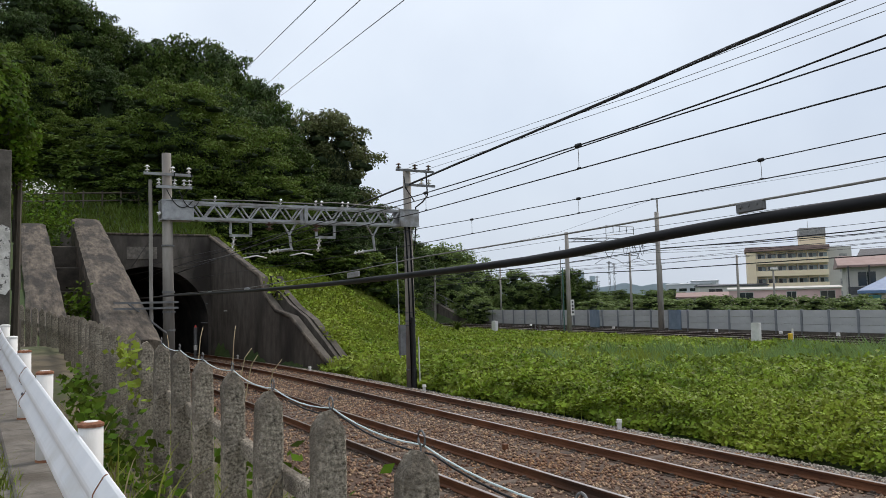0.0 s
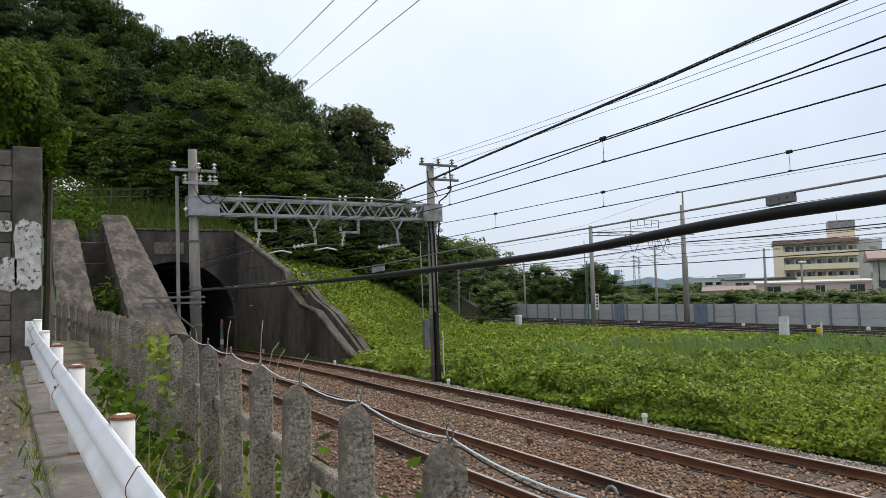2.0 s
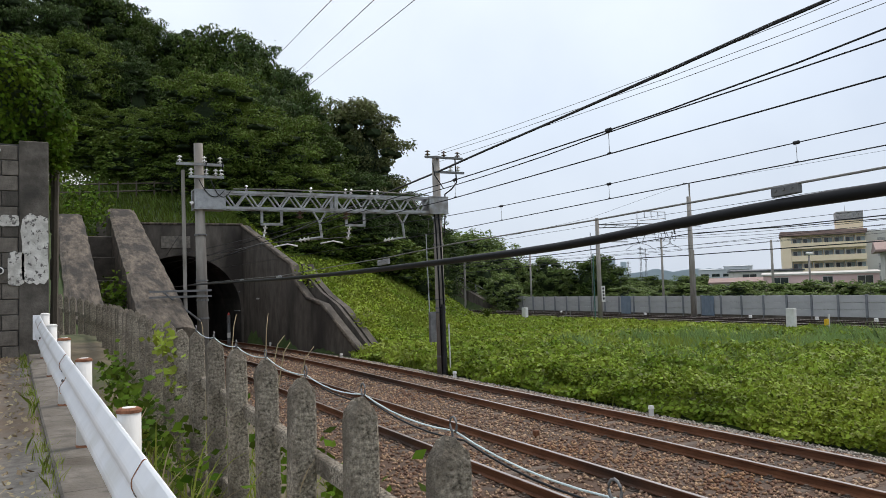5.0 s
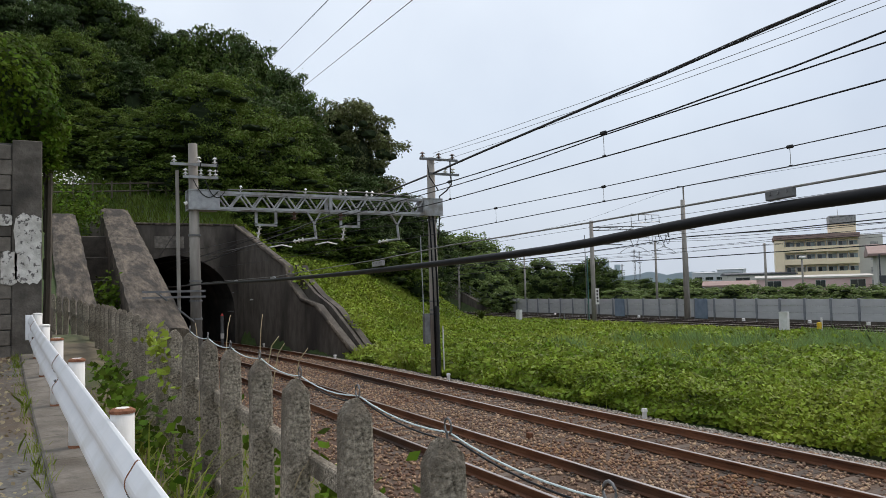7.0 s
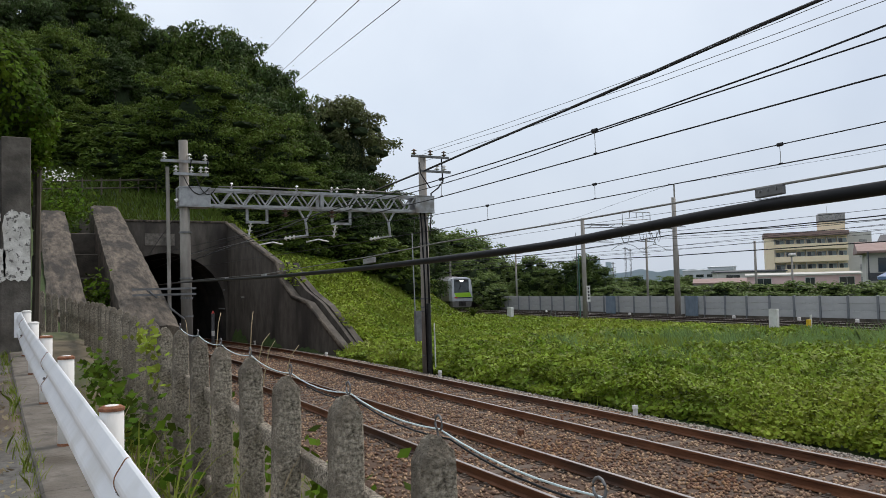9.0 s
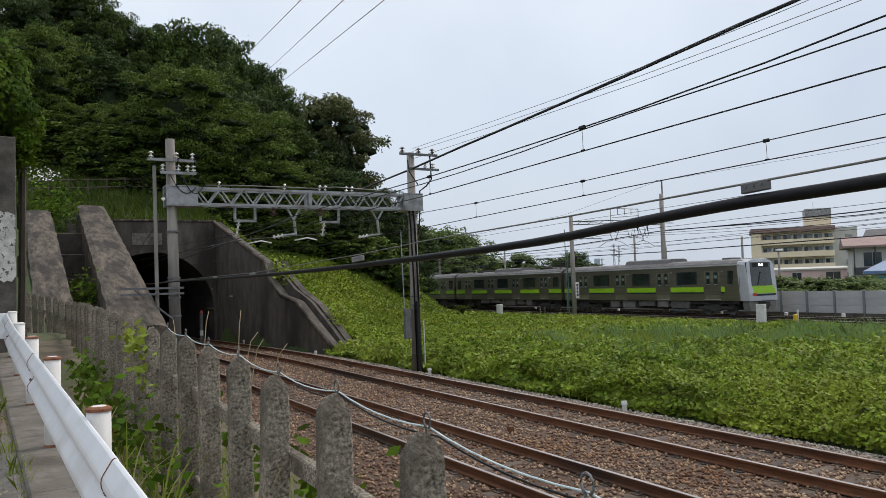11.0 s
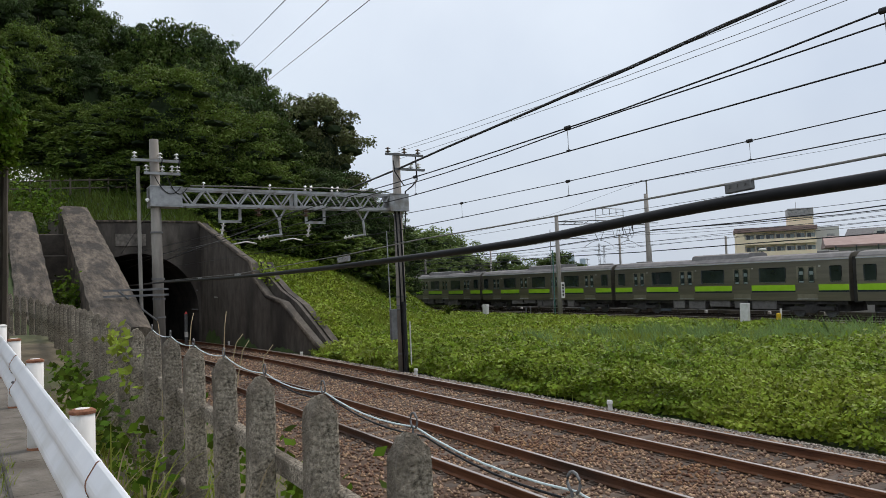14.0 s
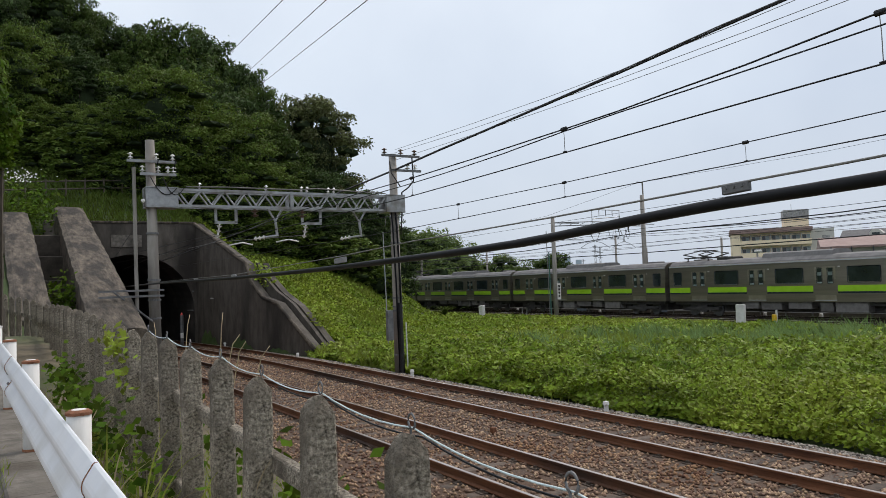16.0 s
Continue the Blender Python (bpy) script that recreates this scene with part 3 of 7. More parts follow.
def slab(a, b, thick, prof, bm=None):
    """A wall from a to b (x, y), with a top given as (fraction, height), thick to the right of its way."""
    bm = bm or bmesh.new()
    a, b = Vector((*a, 0)), Vector((*b, 0))
    side = Vector(((b - a).y, -(b - a).x, 0)).normalized() * thick
    top = [(a + (b - a) * f, z) for f, z in prof]
    front = [bm.verts.new((*p.xy, z)) for p, z in top]
    back = [bm.verts.new((*(p + side).xy, z)) for p, z in top]
    fb = [bm.verts.new((*p.xy, -0.7)) for p, z in top]
    bb = [bm.verts.new((*(p + side).xy, -0.7)) for p, z in top]
    for k in range(len(top) - 1):
        bm.faces.new((front[k], front[k + 1], back[k + 1], back[k]))
        bm.faces.new((fb[k], fb[k + 1], front[k + 1], front[k]))
        bm.faces.new((back[k], back[k + 1], bb[k + 1], bb[k]))
    bm.faces.new((front[0], back[0], bb[0], fb[0]))
    bm.faces.new((front[-1], fb[-1], bb[-1], back[-1]))
    bmesh.ops.recalc_face_normals(bm, faces=bm.faces)
    return bm


def build_wing():
    wg = thing("wing_wall", pose(0, 0, 0), "dark stained concrete wing wall stepping down beside the track", "retaining wall", kind="structure")
    prof = [(0.0, 6.95), (0.12, 6.3), (0.30, 5.3), (0.50, 4.25), (0.535, 3.3), (0.63, 2.45), (0.745, 2.15), (0.86, 1.15), (1.0, 0.0)]
    part("wall_face", slab((10.62, TY + 0.1), (12.75, 33.0), -0.42, prof), M_CONC, wg)
    edge = [(10.60 + 2.13 * f, TY + 0.1 - 13.8 * f, z) for f, z in prof]
    part("parapet", tube(edge, 0.10, 6), M_CONC_ROUGH, wg, "pale worn edge of the wall")
    # drain steps behind the edge
    gut = [(0.50, 4.6), (0.56, 3.75), (0.66, 2.95), (0.78, 2.3), (0.90, 1.25), (1.04, -0.1)]
    part("gutter", slab((11.2, TY + 0.3), (13.35, 33.2), -0.16, [(f, z - 0.2) for f, z in gut]), M_CONC, wg, "concrete gutter beside the wing wall")
    part("gutter", slab((11.65, TY + 0.6), (13.85, 33.6), -0.34, [(f, z - 0.32) for f, z in gut]), M_CONC, wg, "concrete gutter beside the wing wall")
    part("gutter_floor", slab((10.8, TY + 0.4), (13.6, 33.3), -0.8, [(f, z - 0.6) for f, z in gut]), M_CONC_DARK, wg)


build_wing()


def ramp_wall(name, near, far, width_near, width_far, label):
    """A thick buttress whose top slopes down towards the road: near and far are (x, y, z) of its inner edge."""
    bt = thing(name, pose(0, 0, 0), label, "buttress", "sloping buttresses", "structure")
    bm = bmesh.new()
    n, across = 70, 7
    rows = []
    for k in range(n + 1):
        f = k / n
        x, y, z = (near[i] + (far[i] - near[i]) * f for i in range(3))
        w = width_near + (width_far - width_near) * f
        if f > 0.9:
            z -= 0.75 * ((f - 0.9) / 0.1) ** 2.2
        row = [bm.verts.new((x, y, -0.6))]
        for c in range(across + 1):
            g = c / across
            worn = -0.07 if c in (0, across) else 0.0
            wob = 0.02 * noise.noise((x * 2 + g * 2.1, y * 0.9, 3.1)) + 0.03 * noise.noise((g * 6, y * 3.1, 7.7))
            out = 0.035 * noise.noise((y * 1.3, g * 9, 1.7)) * (c in (0, across))
            row.append(bm.verts.new((x + w * g + out, y, z + worn + wob)))
        row.append(bm.verts.new((x + w + 0.06, y, -0.6)))
        rows.append(row)
    for a, b in zip(rows, rows[1:]):
        for c in range(across + 2):
            bm.faces.new((a[c], a[c + 1], b[c + 1], b[c]))
    bm.faces.new(rows[0])
    bm.faces.new(rows[-1][::-1])
    bmesh.ops.recalc_face_normals(bm, faces=bm.faces)
    part("body", bm, M_CONC_ROUGH, bt)
    return bt


ramp_wall("buttress_1", (2.22, 21.0, 1.95), (2.98, 45.5, 7.95), 1.32, 1.3, "massive weathered concrete buttress sloping down beside the tunnel mouth")
ramp_wall("buttress_2", (0.50, 22.5, 2.25), (0.45, 38.0, 6.85), 0.98, 1.0, "weathered concrete buttress sloping down above the fence")


def build_recess():
    rc = thing("retaining_wall", pose(0, 0, 0), "stepped dark concrete retaining wall between the buttresses", "retaining wall", kind="structure")
    for k in range(5):
        z0, y0 = 0.4 + 1.05 * k, 30.0 + 2.0 * k
        part("course", box((1.1, y0, z0 - 1.2), (3.2, y0 + 2.6, z0 + 1.0), 0.04), M_CONC_DARK, rc)
    for k in range(9):
        part("edge_stone", box((0.07 + 0.02 * (k % 2), 14.0, 1.5 + 0.4 * k), (0.19 + 0.015 * (k % 3), 14.5, 1.88 + 0.4 * k), 0.03), M_CONC_DARK, rc)


build_recess()


# ---------------------------------------------------------------- road, guard rail, fence
def build_road():
    ys = np.linspace(-14, 13.2, 40)
    bm = bmesh.new()
    rows = []
    for y in ys:
        z = float(road_z(y)) + 0.03
        rows.append([bm.verts.new((x, y, z - 0.02 * abs(x + 1.5) * 0.3)) for x in (-5.0, -2.5, -1.2, -0.55, 0.20 - 0.042 * (y - 4))])
    for a, b in zip(rows, rows[1:]):
        for k in range(4):
            bm.faces.new((a[k], a[k + 1], b[k + 1], b[k]))
    ob = link_mesh("road", bm, M_ASPHALT)
    tagged(ob, "narrow worn asphalt road with dirt at its edge", "road", kind="structure")
    kerb = thing("kerb", pose(0, 0, 0), "low broken concrete kerb under the guard rail", "kerb", kind="structure")
    ys = np.linspace(-2.0, 12.4, 17)
    for ya, yb in zip(ys, ys[1:]):
        bm = bmesh.new()
        rows = []
        for y in (ya + 0.003, yb - 0.003):
            xa, z = 0.27 - 0.042 * (y - 4) - 0.15, float(road_z(y))
            rows.append([bm.verts.new(p) for p in ((xa, y, z - 0.25), (xa + 0.008, y, z + 0.055), (xa + 0.022, y, z + 0.068), (xa + 0.38, y, z + 0.068), (xa + 0.40, y, z - 0.25))])
        for k in range(5):
            bm.faces.new((rows[0][k], rows[0][(k + 1) % 5], rows[1][(k + 1) % 5], rows[1][k]))
        bm.faces.new(rows[0][::-1])
        bm.faces.new(rows[1])
        bmesh.ops.recalc_face_normals(bm, faces=bm.faces)
        part("kerb_stone", bm, M_KERB, kerb)
    # bare bank between road and tracks
    xs, yb_ = np.linspace(0.03, 4.4, 12), np.linspace(-6, 21, 40)
    gx, gy = np.meshgrid(xs, yb_)
    rngb = np.random.default_rng(3)
    gz = land(gx, gy) + 0.085 + rngb.normal(0, 0.012, gx.shape)
    i = np.arange(11)[None, :] + 12 * np.arange(39)[:, None]
    fb = np.stack([i, i + 1, i + 13, i + 12], -1).reshape(-1, 4)
    ob = mesh_np("earth_bank", np.stack([gx, gy, gz], -1).reshape(-1, 3), fb, M_SOIL, True)
    tagged(ob, "bare stony earth bank below the fence", "bank", kind="structure")
    ob = link_mesh("verge", box((0.1, -6, 0.4), (1.25, 17, 1.25)), M_SOIL)
    tagged(ob, "earth verge behind the guard rail", "verge", kind="structure")


build_road()


def guard_x(y):
    """The beam's back, in front of the posts."""
    return 0.306 - 0.0475 * (y - 4.14)


def guard_z(y):
    return 2.235 + 0.041 * (y - 4.14) + 0.05 * max(0.0, (y - 10.4) / 1.6)


def build_guard():
    gr = thing("guard_rail", pose(0, 0, 0), "white painted steel guard rail along the road", "guard rail")
    # W-shaped beam facing the road
    prof = [(0.004, -0.004), (-0.006, 0.0), (-0.020, -0.006), (-0.066, -0.052), (-0.077, -0.066), (-0.081, -0.082), (-0.079, -0.098), (-0.071, -0.112), (-0.018, -0.150), (-0.011, -0.160), (-0.010, -0.175), (-0.011, -0.190), (-0.018, -0.200), (-0.066, -0.240), (-0.077, -0.254), (-0.081, -0.270), (-0.079, -0.286), (-0.071, -0.300), (-0.018, -0.342), (-0.004, -0.350), (0.004, -0.346)]
    prof = [(u * 0.66, v * 1.06) for u, v in prof]
    lengths = [(-5.5, -0.9), (-0.96, 3.3), (3.22, 7.3), (7.22, 11.3), (11.22, 12.1)]
    for i, (ya, yb) in enumerate(lengths):
        bm = bmesh.new()
        rows = []
        for y in np.linspace(ya, yb, 7):
            y = float(y)
            x, z = guard_x(y) - 0.003 * (i % 2), guard_z(y) - 0.035 + 0.002 * (i % 2)
            rows.append([bm.verts.new((x + u, y, z + v)) for u, v in prof] + [bm.verts.new((x + u + 0.004, y, z + v - 0.001)) for u, v in prof[::-1]])
        k = len(rows[0])
        for a, b in zip(rows, rows[1:]):
            for j in range(k):
                bm.faces.new((a[j], a[(j + 1) % k], b[(j + 1) % k], b[j]))
        for row in (rows[0], rows[-1]):
            for j in range(k // 2 - 1):
                bm.faces.new((row[j], row[j + 1], row[k - 2 - j], row[k - 1 - j]))
        bmesh.ops.recalc_face_normals(bm, faces=bm.faces)
        beam = part("beam", bm, M_WHITE, gr, "glossy white corrugated beam")
        if i:
            for q in (0.03, 0.06):
                for v, u in ((-0.143, -0.026), (-0.228, -0.024)):
                    y = ya + q
                    c = Vector((guard_x(y) + u, y, guard_z(y) - 0.035 + v))
                    part("bolt", rod(c, c + Vector((-0.012, 0, 0.010 if v > -0.2 else 0.012)), 0.010, n=8), M_STEEL_DARK, beam)
            y = ya
            seam = bmesh.new()
            x, z = guard_x(y) - 0.003, guard_z(y) - 0.033
            for c, d in zip(prof, prof[1:]):
                add_rod(seam, (x + c[0] - 0.002, y, z + c[1] + 0.001), (x + d[0] - 0.002, y, z + d[1] + 0.001), 0.0024, n=5)
            part("beam_joint", seam, M_RUST_CAP, beam, "rusty overlap seam")
    # rounded end piece of the beam
    y = 12.1
    x, z = guard_x(y), guard_z(y) - 0.035
    part("end_piece", prism([(x + 0.004, y), (x - 0.08, y), (x - 0.085, y + 0.12), (x - 0.05, y + 0.22), (x + 0.02, y + 0.26), (x + 0.06, y + 0.2), (x + 0.03, y + 0.12)], "z", z - 0.345, z - 0.002), M_WHITE, gr, "curved white end piece")
    for i, y in enumerate((-3.86, -1.86, 0.14, 2.14, 4.14, 6.45, 8.44, 10.4, 11.96)):
        x = guard_x(y) + 0.062
        z0, z1 = float(road_z(y)) - 0.1, guard_z(y) + (0.012 if i < 6 else 0.0)
        r = 0.0572
        post = part("guard_post", rod((x, y, z0), (x, y, z1 - 0.02), r, n=24), M_WHITE_RUST, gr, "white round post with rust streaks")
        cap = rod((x, y, z1 - 0.022), (x, y, z1 - 0.008), r + 0.004, n=24)
        add_rod(cap, (x, y, z1 - 0.008), (x, y, z1 + 0.002), r + 0.003, r - 0.012, n=24)
        part("post_cap", cap, M_RUST_CAP if i < 7 else M_WHITE_RUST, post, "rusted cap")
        part("cap_top", rod((x, y, z1 + 0.001), (x, y, z1 + 0.004), r - 0.022, r - 0.026, n=16), M_WHITE_RUST, post, "flaking white paint")
        part("base_plate", rod((x, y, z0 + 0.10), (x, y, z0 + 0.185), r + 0.006, r + 0.003, n=20), M_RUST_CAP, post, "rusted foot")
    for pt in [p for p in gr.children if p.name.startswith("guard_post")]:
        for poly in pt.data.polygons:
            poly.use_smooth = len(poly.vertices) == 4
    return gr


build_guard()


def fence_top(y):
    return 2.385 + 0.030 * (y - 1.9) - 0.0007 * max(y - 4, 0) ** 2 + 0.045 * max(y - 16, 0)


def fence_x(y):
    return 1.0 - 0.035 * max(y - 13.5, 0) ** 1.65


def build_fence():
    fc = thing("concrete_fence", pose(0, 0, 0), "old grey concrete picket fence with wire eyes", "fence")
    shapes = []
    for s in range(4):
        bm = bmesh.new()
        w, d = 0.055, 0.05
        prof = [(w - 0.012, d), (w, d - 0.012), (w, -d + 0.012), (w - 0.012, -d), (-w + 0.012, -d), (-w, -d + 0.012), (-w, d - 0.012), (-w + 0.012, d)]
        rng = random.Random(s)
        levels = [(-1.6, 1.0), (-0.9, 1.0), (-0.5, 1.0), (-0.2, 0.99), (-0.075, 0.97), (-0.05, 0.88), (-0.012, 0.48), (0.0, 0.30)]
        rings = []
        for z, k in levels:
            rings.append([bm.verts.new((u * k + rng.uniform(-0.003, 0.003), v * k + rng.uniform(-0.003, 0.003), z + rng.uniform(-0.006, 0.006) * (z > -0.3))) for u, v in prof])
        for a, b in zip(rings, rings[1:]):
            for j in range(8):
                bm.faces.new((a[j], a[(j + 1) % 8], b[(j + 1) % 8], b[j]))
        bm.faces.new(rings[-1])
        bmesh.ops.recalc_face_normals(bm, faces=bm.faces)
        shapes.append(bm)
    made = []
    k = 0
    tops = []
    for i in range(-2, 28):
        y = 1.905 + 0.683 * i
        lean = random.uniform(-1.6, 1.6)
        z = fence_top(y) + random.uniform(-0.012, 0.012)
        m = pose(fence_x(y) + random.uniform(-0.012, 0.012), y, z, random.uniform(-1.2, 1.2), lean, random.uniform(-6, 6))
        if k < 4:
            ob = part("fence_post", shapes[k], M_POST, fc)
            made.append(ob)
            ob.matrix_basis = m
        else:
            share("fence_post", made[k % 4], fc, m)
        tops.append((y, z))
        k += 1
    # rails between the posts
    for (ya, za), (yb, zb) in zip(tops, tops[1:]):
        for dz in (-0.37, -0.95):
            bm = bmesh.new()
            m = look(((fence_x(ya) + fence_x(yb)) / 2, (ya + yb) / 2, (za + zb) / 2 + dz), (fence_x(yb), yb, zb + dz))
            add_box(bm, (0.035, -0.045, -0.34), (0.085, 0.04, 0.34), 0.008, m)
            part("fence_rail", bm, M_POST, fc)
    # wire eyes and the rope through them
    pts = []
    for i, (y, z) in enumerate(tops):
        if i > 8:
            break
        c = Vector((1.0 + 0.01, y, z + 0.0))
        ring = [(c.x + 0.0, c.y + 0.020 * math.cos(a), c.z + 0.03 + 0.022 * math.sin(a)) for a in [q * 0.55 - 1.2 for q in range(11)]]
        bm = tube(ring, 0.0035, 5)
        add_rod(bm, (c.x, c.y, c.z - 0.05), ring[0], 0.0035, n=5)
        part("wire_eye", bm, M_STEEL_DARK, fc, "rusty twisted wire eye")
        pts.append((c.x + 0.004, c.y, c.z + 0.012))
    line = []
    for a, b in zip(pts, pts[1:]):
        line += sag(a, b, 0.022, 6)[:-1]
    line.append(Vector(pts[-1]))
    rope = link_mesh("rope", tube(line, 0.0026, 6), M_ROPE)
    tagged(rope, "pale blue rope strung along the fence tops", "rope")
    line2 = [Vector(p) + Vector((0.03, 0, -0.03)) for p in line[: 4 * 6]]
    ob = link_mesh("fence_wire", tube(line2, 0.003, 6), M_RUBBER)
    tagged(ob, "thin black cable along the fence", "cable")


build_fence()


def build_block_wall():
    bw = thing("block_wall", pose(0, 0, 0), "grey concrete block retaining wall at the road's end", "retaining wall", kind="structure")
    y, x1, z0, z1 = 12.5, 0.05, 1.7, 5.1
    part("mortar", box((-6.0, y + 0.03, z0 - 0.6), (x1 - 0.36, y + 0.6, z1 - 0.05)), M_MORTAR, bw)
    part("corner_column", box((x1 - 0.38, y - 0.012, z0 - 0.6), (x1, y + 0.7, z1), 0.012), M_BLOCK, bw, "smooth grey concrete column")
    first = None
    h, w = 0.222, 0.43
    for r in range(15):
        z = z0 + r * h
        off = 0.21 if r % 2 else 0.0
        for c in range(13):
            xb = x1 - 0.39 - off - c * w
            m = pose(xb - w / 2, y + random.uniform(0.0, 0.012), z, 0, 0, random.uniform(-0.4, 0.4))
            if first is None:
                first = part("block", box((-w / 2 + 0.006, 0, 0.006), (w / 2 - 0.006, 0.2, h - 0.006), 0.009), M_BLOCK, bw)
                first.matrix_basis = m
            else:
                share("block", first, bw, m)
        if off:
            part("block", box((x1 - 0.39 - off + 0.006, y, z + 0.006), (x1 - 0.386, y + 0.2, z + h - 0.006), 0.006), M_BLOCK, bw)
    # peeled plaster, uneven in outline
    for (xa, za, zb, w2, seed) in ((x1 - 0.18, 3.0, 4.05, 0.37, 1), (x1 - 0.42, 3.0, 3.5, 0.22, 2), (x1 - 0.50, 3.85, 4.02, 0.26, 3)):
        rng = random.Random(seed)
        cz, hz = (za + zb) / 2, (zb - za) / 2
        poly = []
        for k in range(26):
            a = 2 * math.pi * k / 26
            c, s = math.cos(a), math.sin(a)
            p = (abs(c) ** 10 + abs(s) ** 10) ** (-1 / 10)
            poly.append((min(xa + w2 / 2 * c * p * rng.uniform(0.86, 1.0), x1 - 0.002), cz + hz * s * p * rng.uniform(0.9, 1.0)))
        part("plaster_patch", prism(poly, "y", y - 0.022, y + 0.01), M_PEEL, bw, "flaking white plaster patch")
    for px, pz in ((x1 - 0.62, 3.22), (x1 - 0.66, 4.95)):
        part("drain_pipe", rod((px, y - 0.05, pz), (px, y + 0.1, pz), 0.052, n=16), M_PORCELAIN, bw, "white weep pipe")
        # Black disc coloured as the shaded inside of the solid pipe.
        part("drain_hole", rod((px, y - 0.054, pz), (px, y - 0.04, pz), 0.036, n=16), M_INK, bw)


build_block_wall()


# ---------------------------------------------------------------- line poles and wires
def insulator(bm, a, b, r=0.07, n=3):
    a, b = Vector(a), Vector(b)
    add_rod(bm, a, b, r * 0.3, n=8)
    for k in range(n):
        p = a.lerp(b, (k + 0.5) / n)
        q = a.lerp(b, (k + 0.85) / n)
        add_rod(bm, p, q, r, r * 0.45, n=12)
    return bm


GY = 24.13


def build_gantry():
    g = thing("catenary_gantry", pose(0, 0, 0), "steel lattice gantry on two concrete poles spanning the near tracks", "gantry")
    # poles
    for x, top, lean in ((4.20, 7.45, 0.10), (12.42, 7.5, 0.03)):
        bm = rod((x + lean, GY, -0.5), (x, GY, top), 0.185, 0.135, 20)
        p = part("pole", bm, M_POLE, g, "grey spun concrete pole")
        for f in p.data.polygons:
            f.use_smooth = len(f.vertices) == 4
        for z in ((1.0, 2.05, 2.6, 3.2, 4.6) if x < 8 else (0.35, 1.9, 2.05, 2.35, 4.3, 5.2)):
            part("band", rod((x + lean * (1 - z / 7.5), GY, z), (x + lean * (1 - z / 7.5), GY, z + 0.05), 0.19, n=16), M_STEEL_DARK, p)
    # end boxes of the beam
    for x0, x1 in ((4.02, 4.95), (11.98, 12.72)):
        bm = box((x0, GY - 0.30, 5.42), (x1, GY - 0.20, 5.98), 0.01)
        add_box(bm, (x0, GY + 0.20, 5.42), (x1, GY + 0.30, 5.98), 0.01)
        add_box(bm, (x0, GY - 0.32, 5.98), (x1, GY + 0.32, 6.01))
        add_box(bm, (x0, GY - 0.32, 5.39), (x1, GY + 0.32, 5.42))
        part("end_bracket", bm, M_STEEL, g, "flat grey steel end box")
    # truss
    xa, xb = 4.93, 12.0
    for yy in (GY - 0.22, GY + 0.22):
        for z in (5.46, 5.95):
            part("chord", box((xa, yy - 0.035, z - 0.04), (xb, yy + 0.035, z + 0.04)), M_STEEL, g)
        n = 20
        for k in range(n):
            u0, u1 = xa + (xb - xa) * k / n, xa + (xb - xa) * (k + 1) / n
            za, zb = (5.95, 5.46) if k % 2 == 0 else (5.46, 5.95)
            part("diagonal", rod((u0, yy, za), (u1, yy, zb), 0.028, n=6), M_STEEL, g)
        for u in (8.55,):
            part("splice", box((u - 0.05, yy - 0.045, 5.4), (u + 0.05, yy + 0.045, 6.0)), M_STEEL, g)
    for u in np.linspace(xa + 0.2, xb - 0.2, 9):
        part("cross_tie", box((u - 0.02, GY - 0.22, 5.44), (u + 0.02, GY + 0.22, 5.48)), M_STEEL, g)
    # drop brackets with insulators
    for u in (6.45, 9.30):
        bm = box((u - 0.36, GY - 0.03, 4.98), (u - 0.28, GY + 0.03, 5.5))
        add_box(bm, (u + 0.28, GY - 0.03, 4.98), (u + 0.36, GY + 0.03, 5.5))
        add_box(bm, (u - 0.36, GY - 0.03, 4.94), (u + 0.36, GY + 0.03, 5.02))
        br = part("drop_bracket", bm, M_STEEL, g)
        part("insulator", insulator(bmesh.new(), (u - 0.2, GY, 4.95), (u - 0.28, GY, 4.5), 0.09, 3), M_PORCELAIN, br, "white porcelain insulator")
    for u in (8.05, 11.05):
        bm = rod((u - 0.28, GY, 5.5), (u, GY, 5.05), 0.035, n=6)
        add_rod(bm, (u + 0.28, GY, 5.5), (u, GY, 5.05), 0.035, n=6)
        add_rod(bm, (u, GY, 5.08), (u + 0.06, GY, 4.55), 0.045, n=8)
        add_rod(bm, (u + 0.06, GY, 4.58), (u - 0.38, GY, 4.52), 0.03, n=6)
        br = part("strut", bm, M_STEEL, g)
        part("insulator", insulator(bmesh.new(), (u - 0.32, GY, 4.53), (u - 0.72, GY, 4.46), 0.08, 3), M_PORCELAIN, br, "white porcelain insulator")
    for u in (7.35, 8.95):
        part("hanging_insulator", insulator(bmesh.new(), (u, GY - 0.1, 5.42), (u, GY - 0.1, 5.16), 0.14, 2), mat_brown, g, "brown disc insulator")
    for u in (8.9, 9.1, 9.85, 10.05, 7.7, 5.6):
        part("pin_insulator", insulator(bmesh.new(), (u, GY - 0.15, 5.98), (u + 0.03, GY - 0.15, 6.2), 0.06, 2), M_PORCELAIN, g)
    part("signal_wire", tube([(5.2, GY - 0.2, 6.05), (6.5, GY - 0.2, 6.08), (8.8, GY - 0.2, 6.07), (9.4, GY - 0.2, 6.14), (12.0, GY - 0.2, 6.05)], 0.02), M_WIRE_PALE, g)
    # cross-arms on the left pole
    for z, x0, x1 in ((6.78, 3.62, 4.82), (5.98 + 0.42, 3.98, 4.82)):
        arm = part("crossarm", box((x0 - 0.1, GY - 0.22, z - 0.04), (x1 + 0.1, GY - 0.14, z + 0.04)), M_STEEL, g)
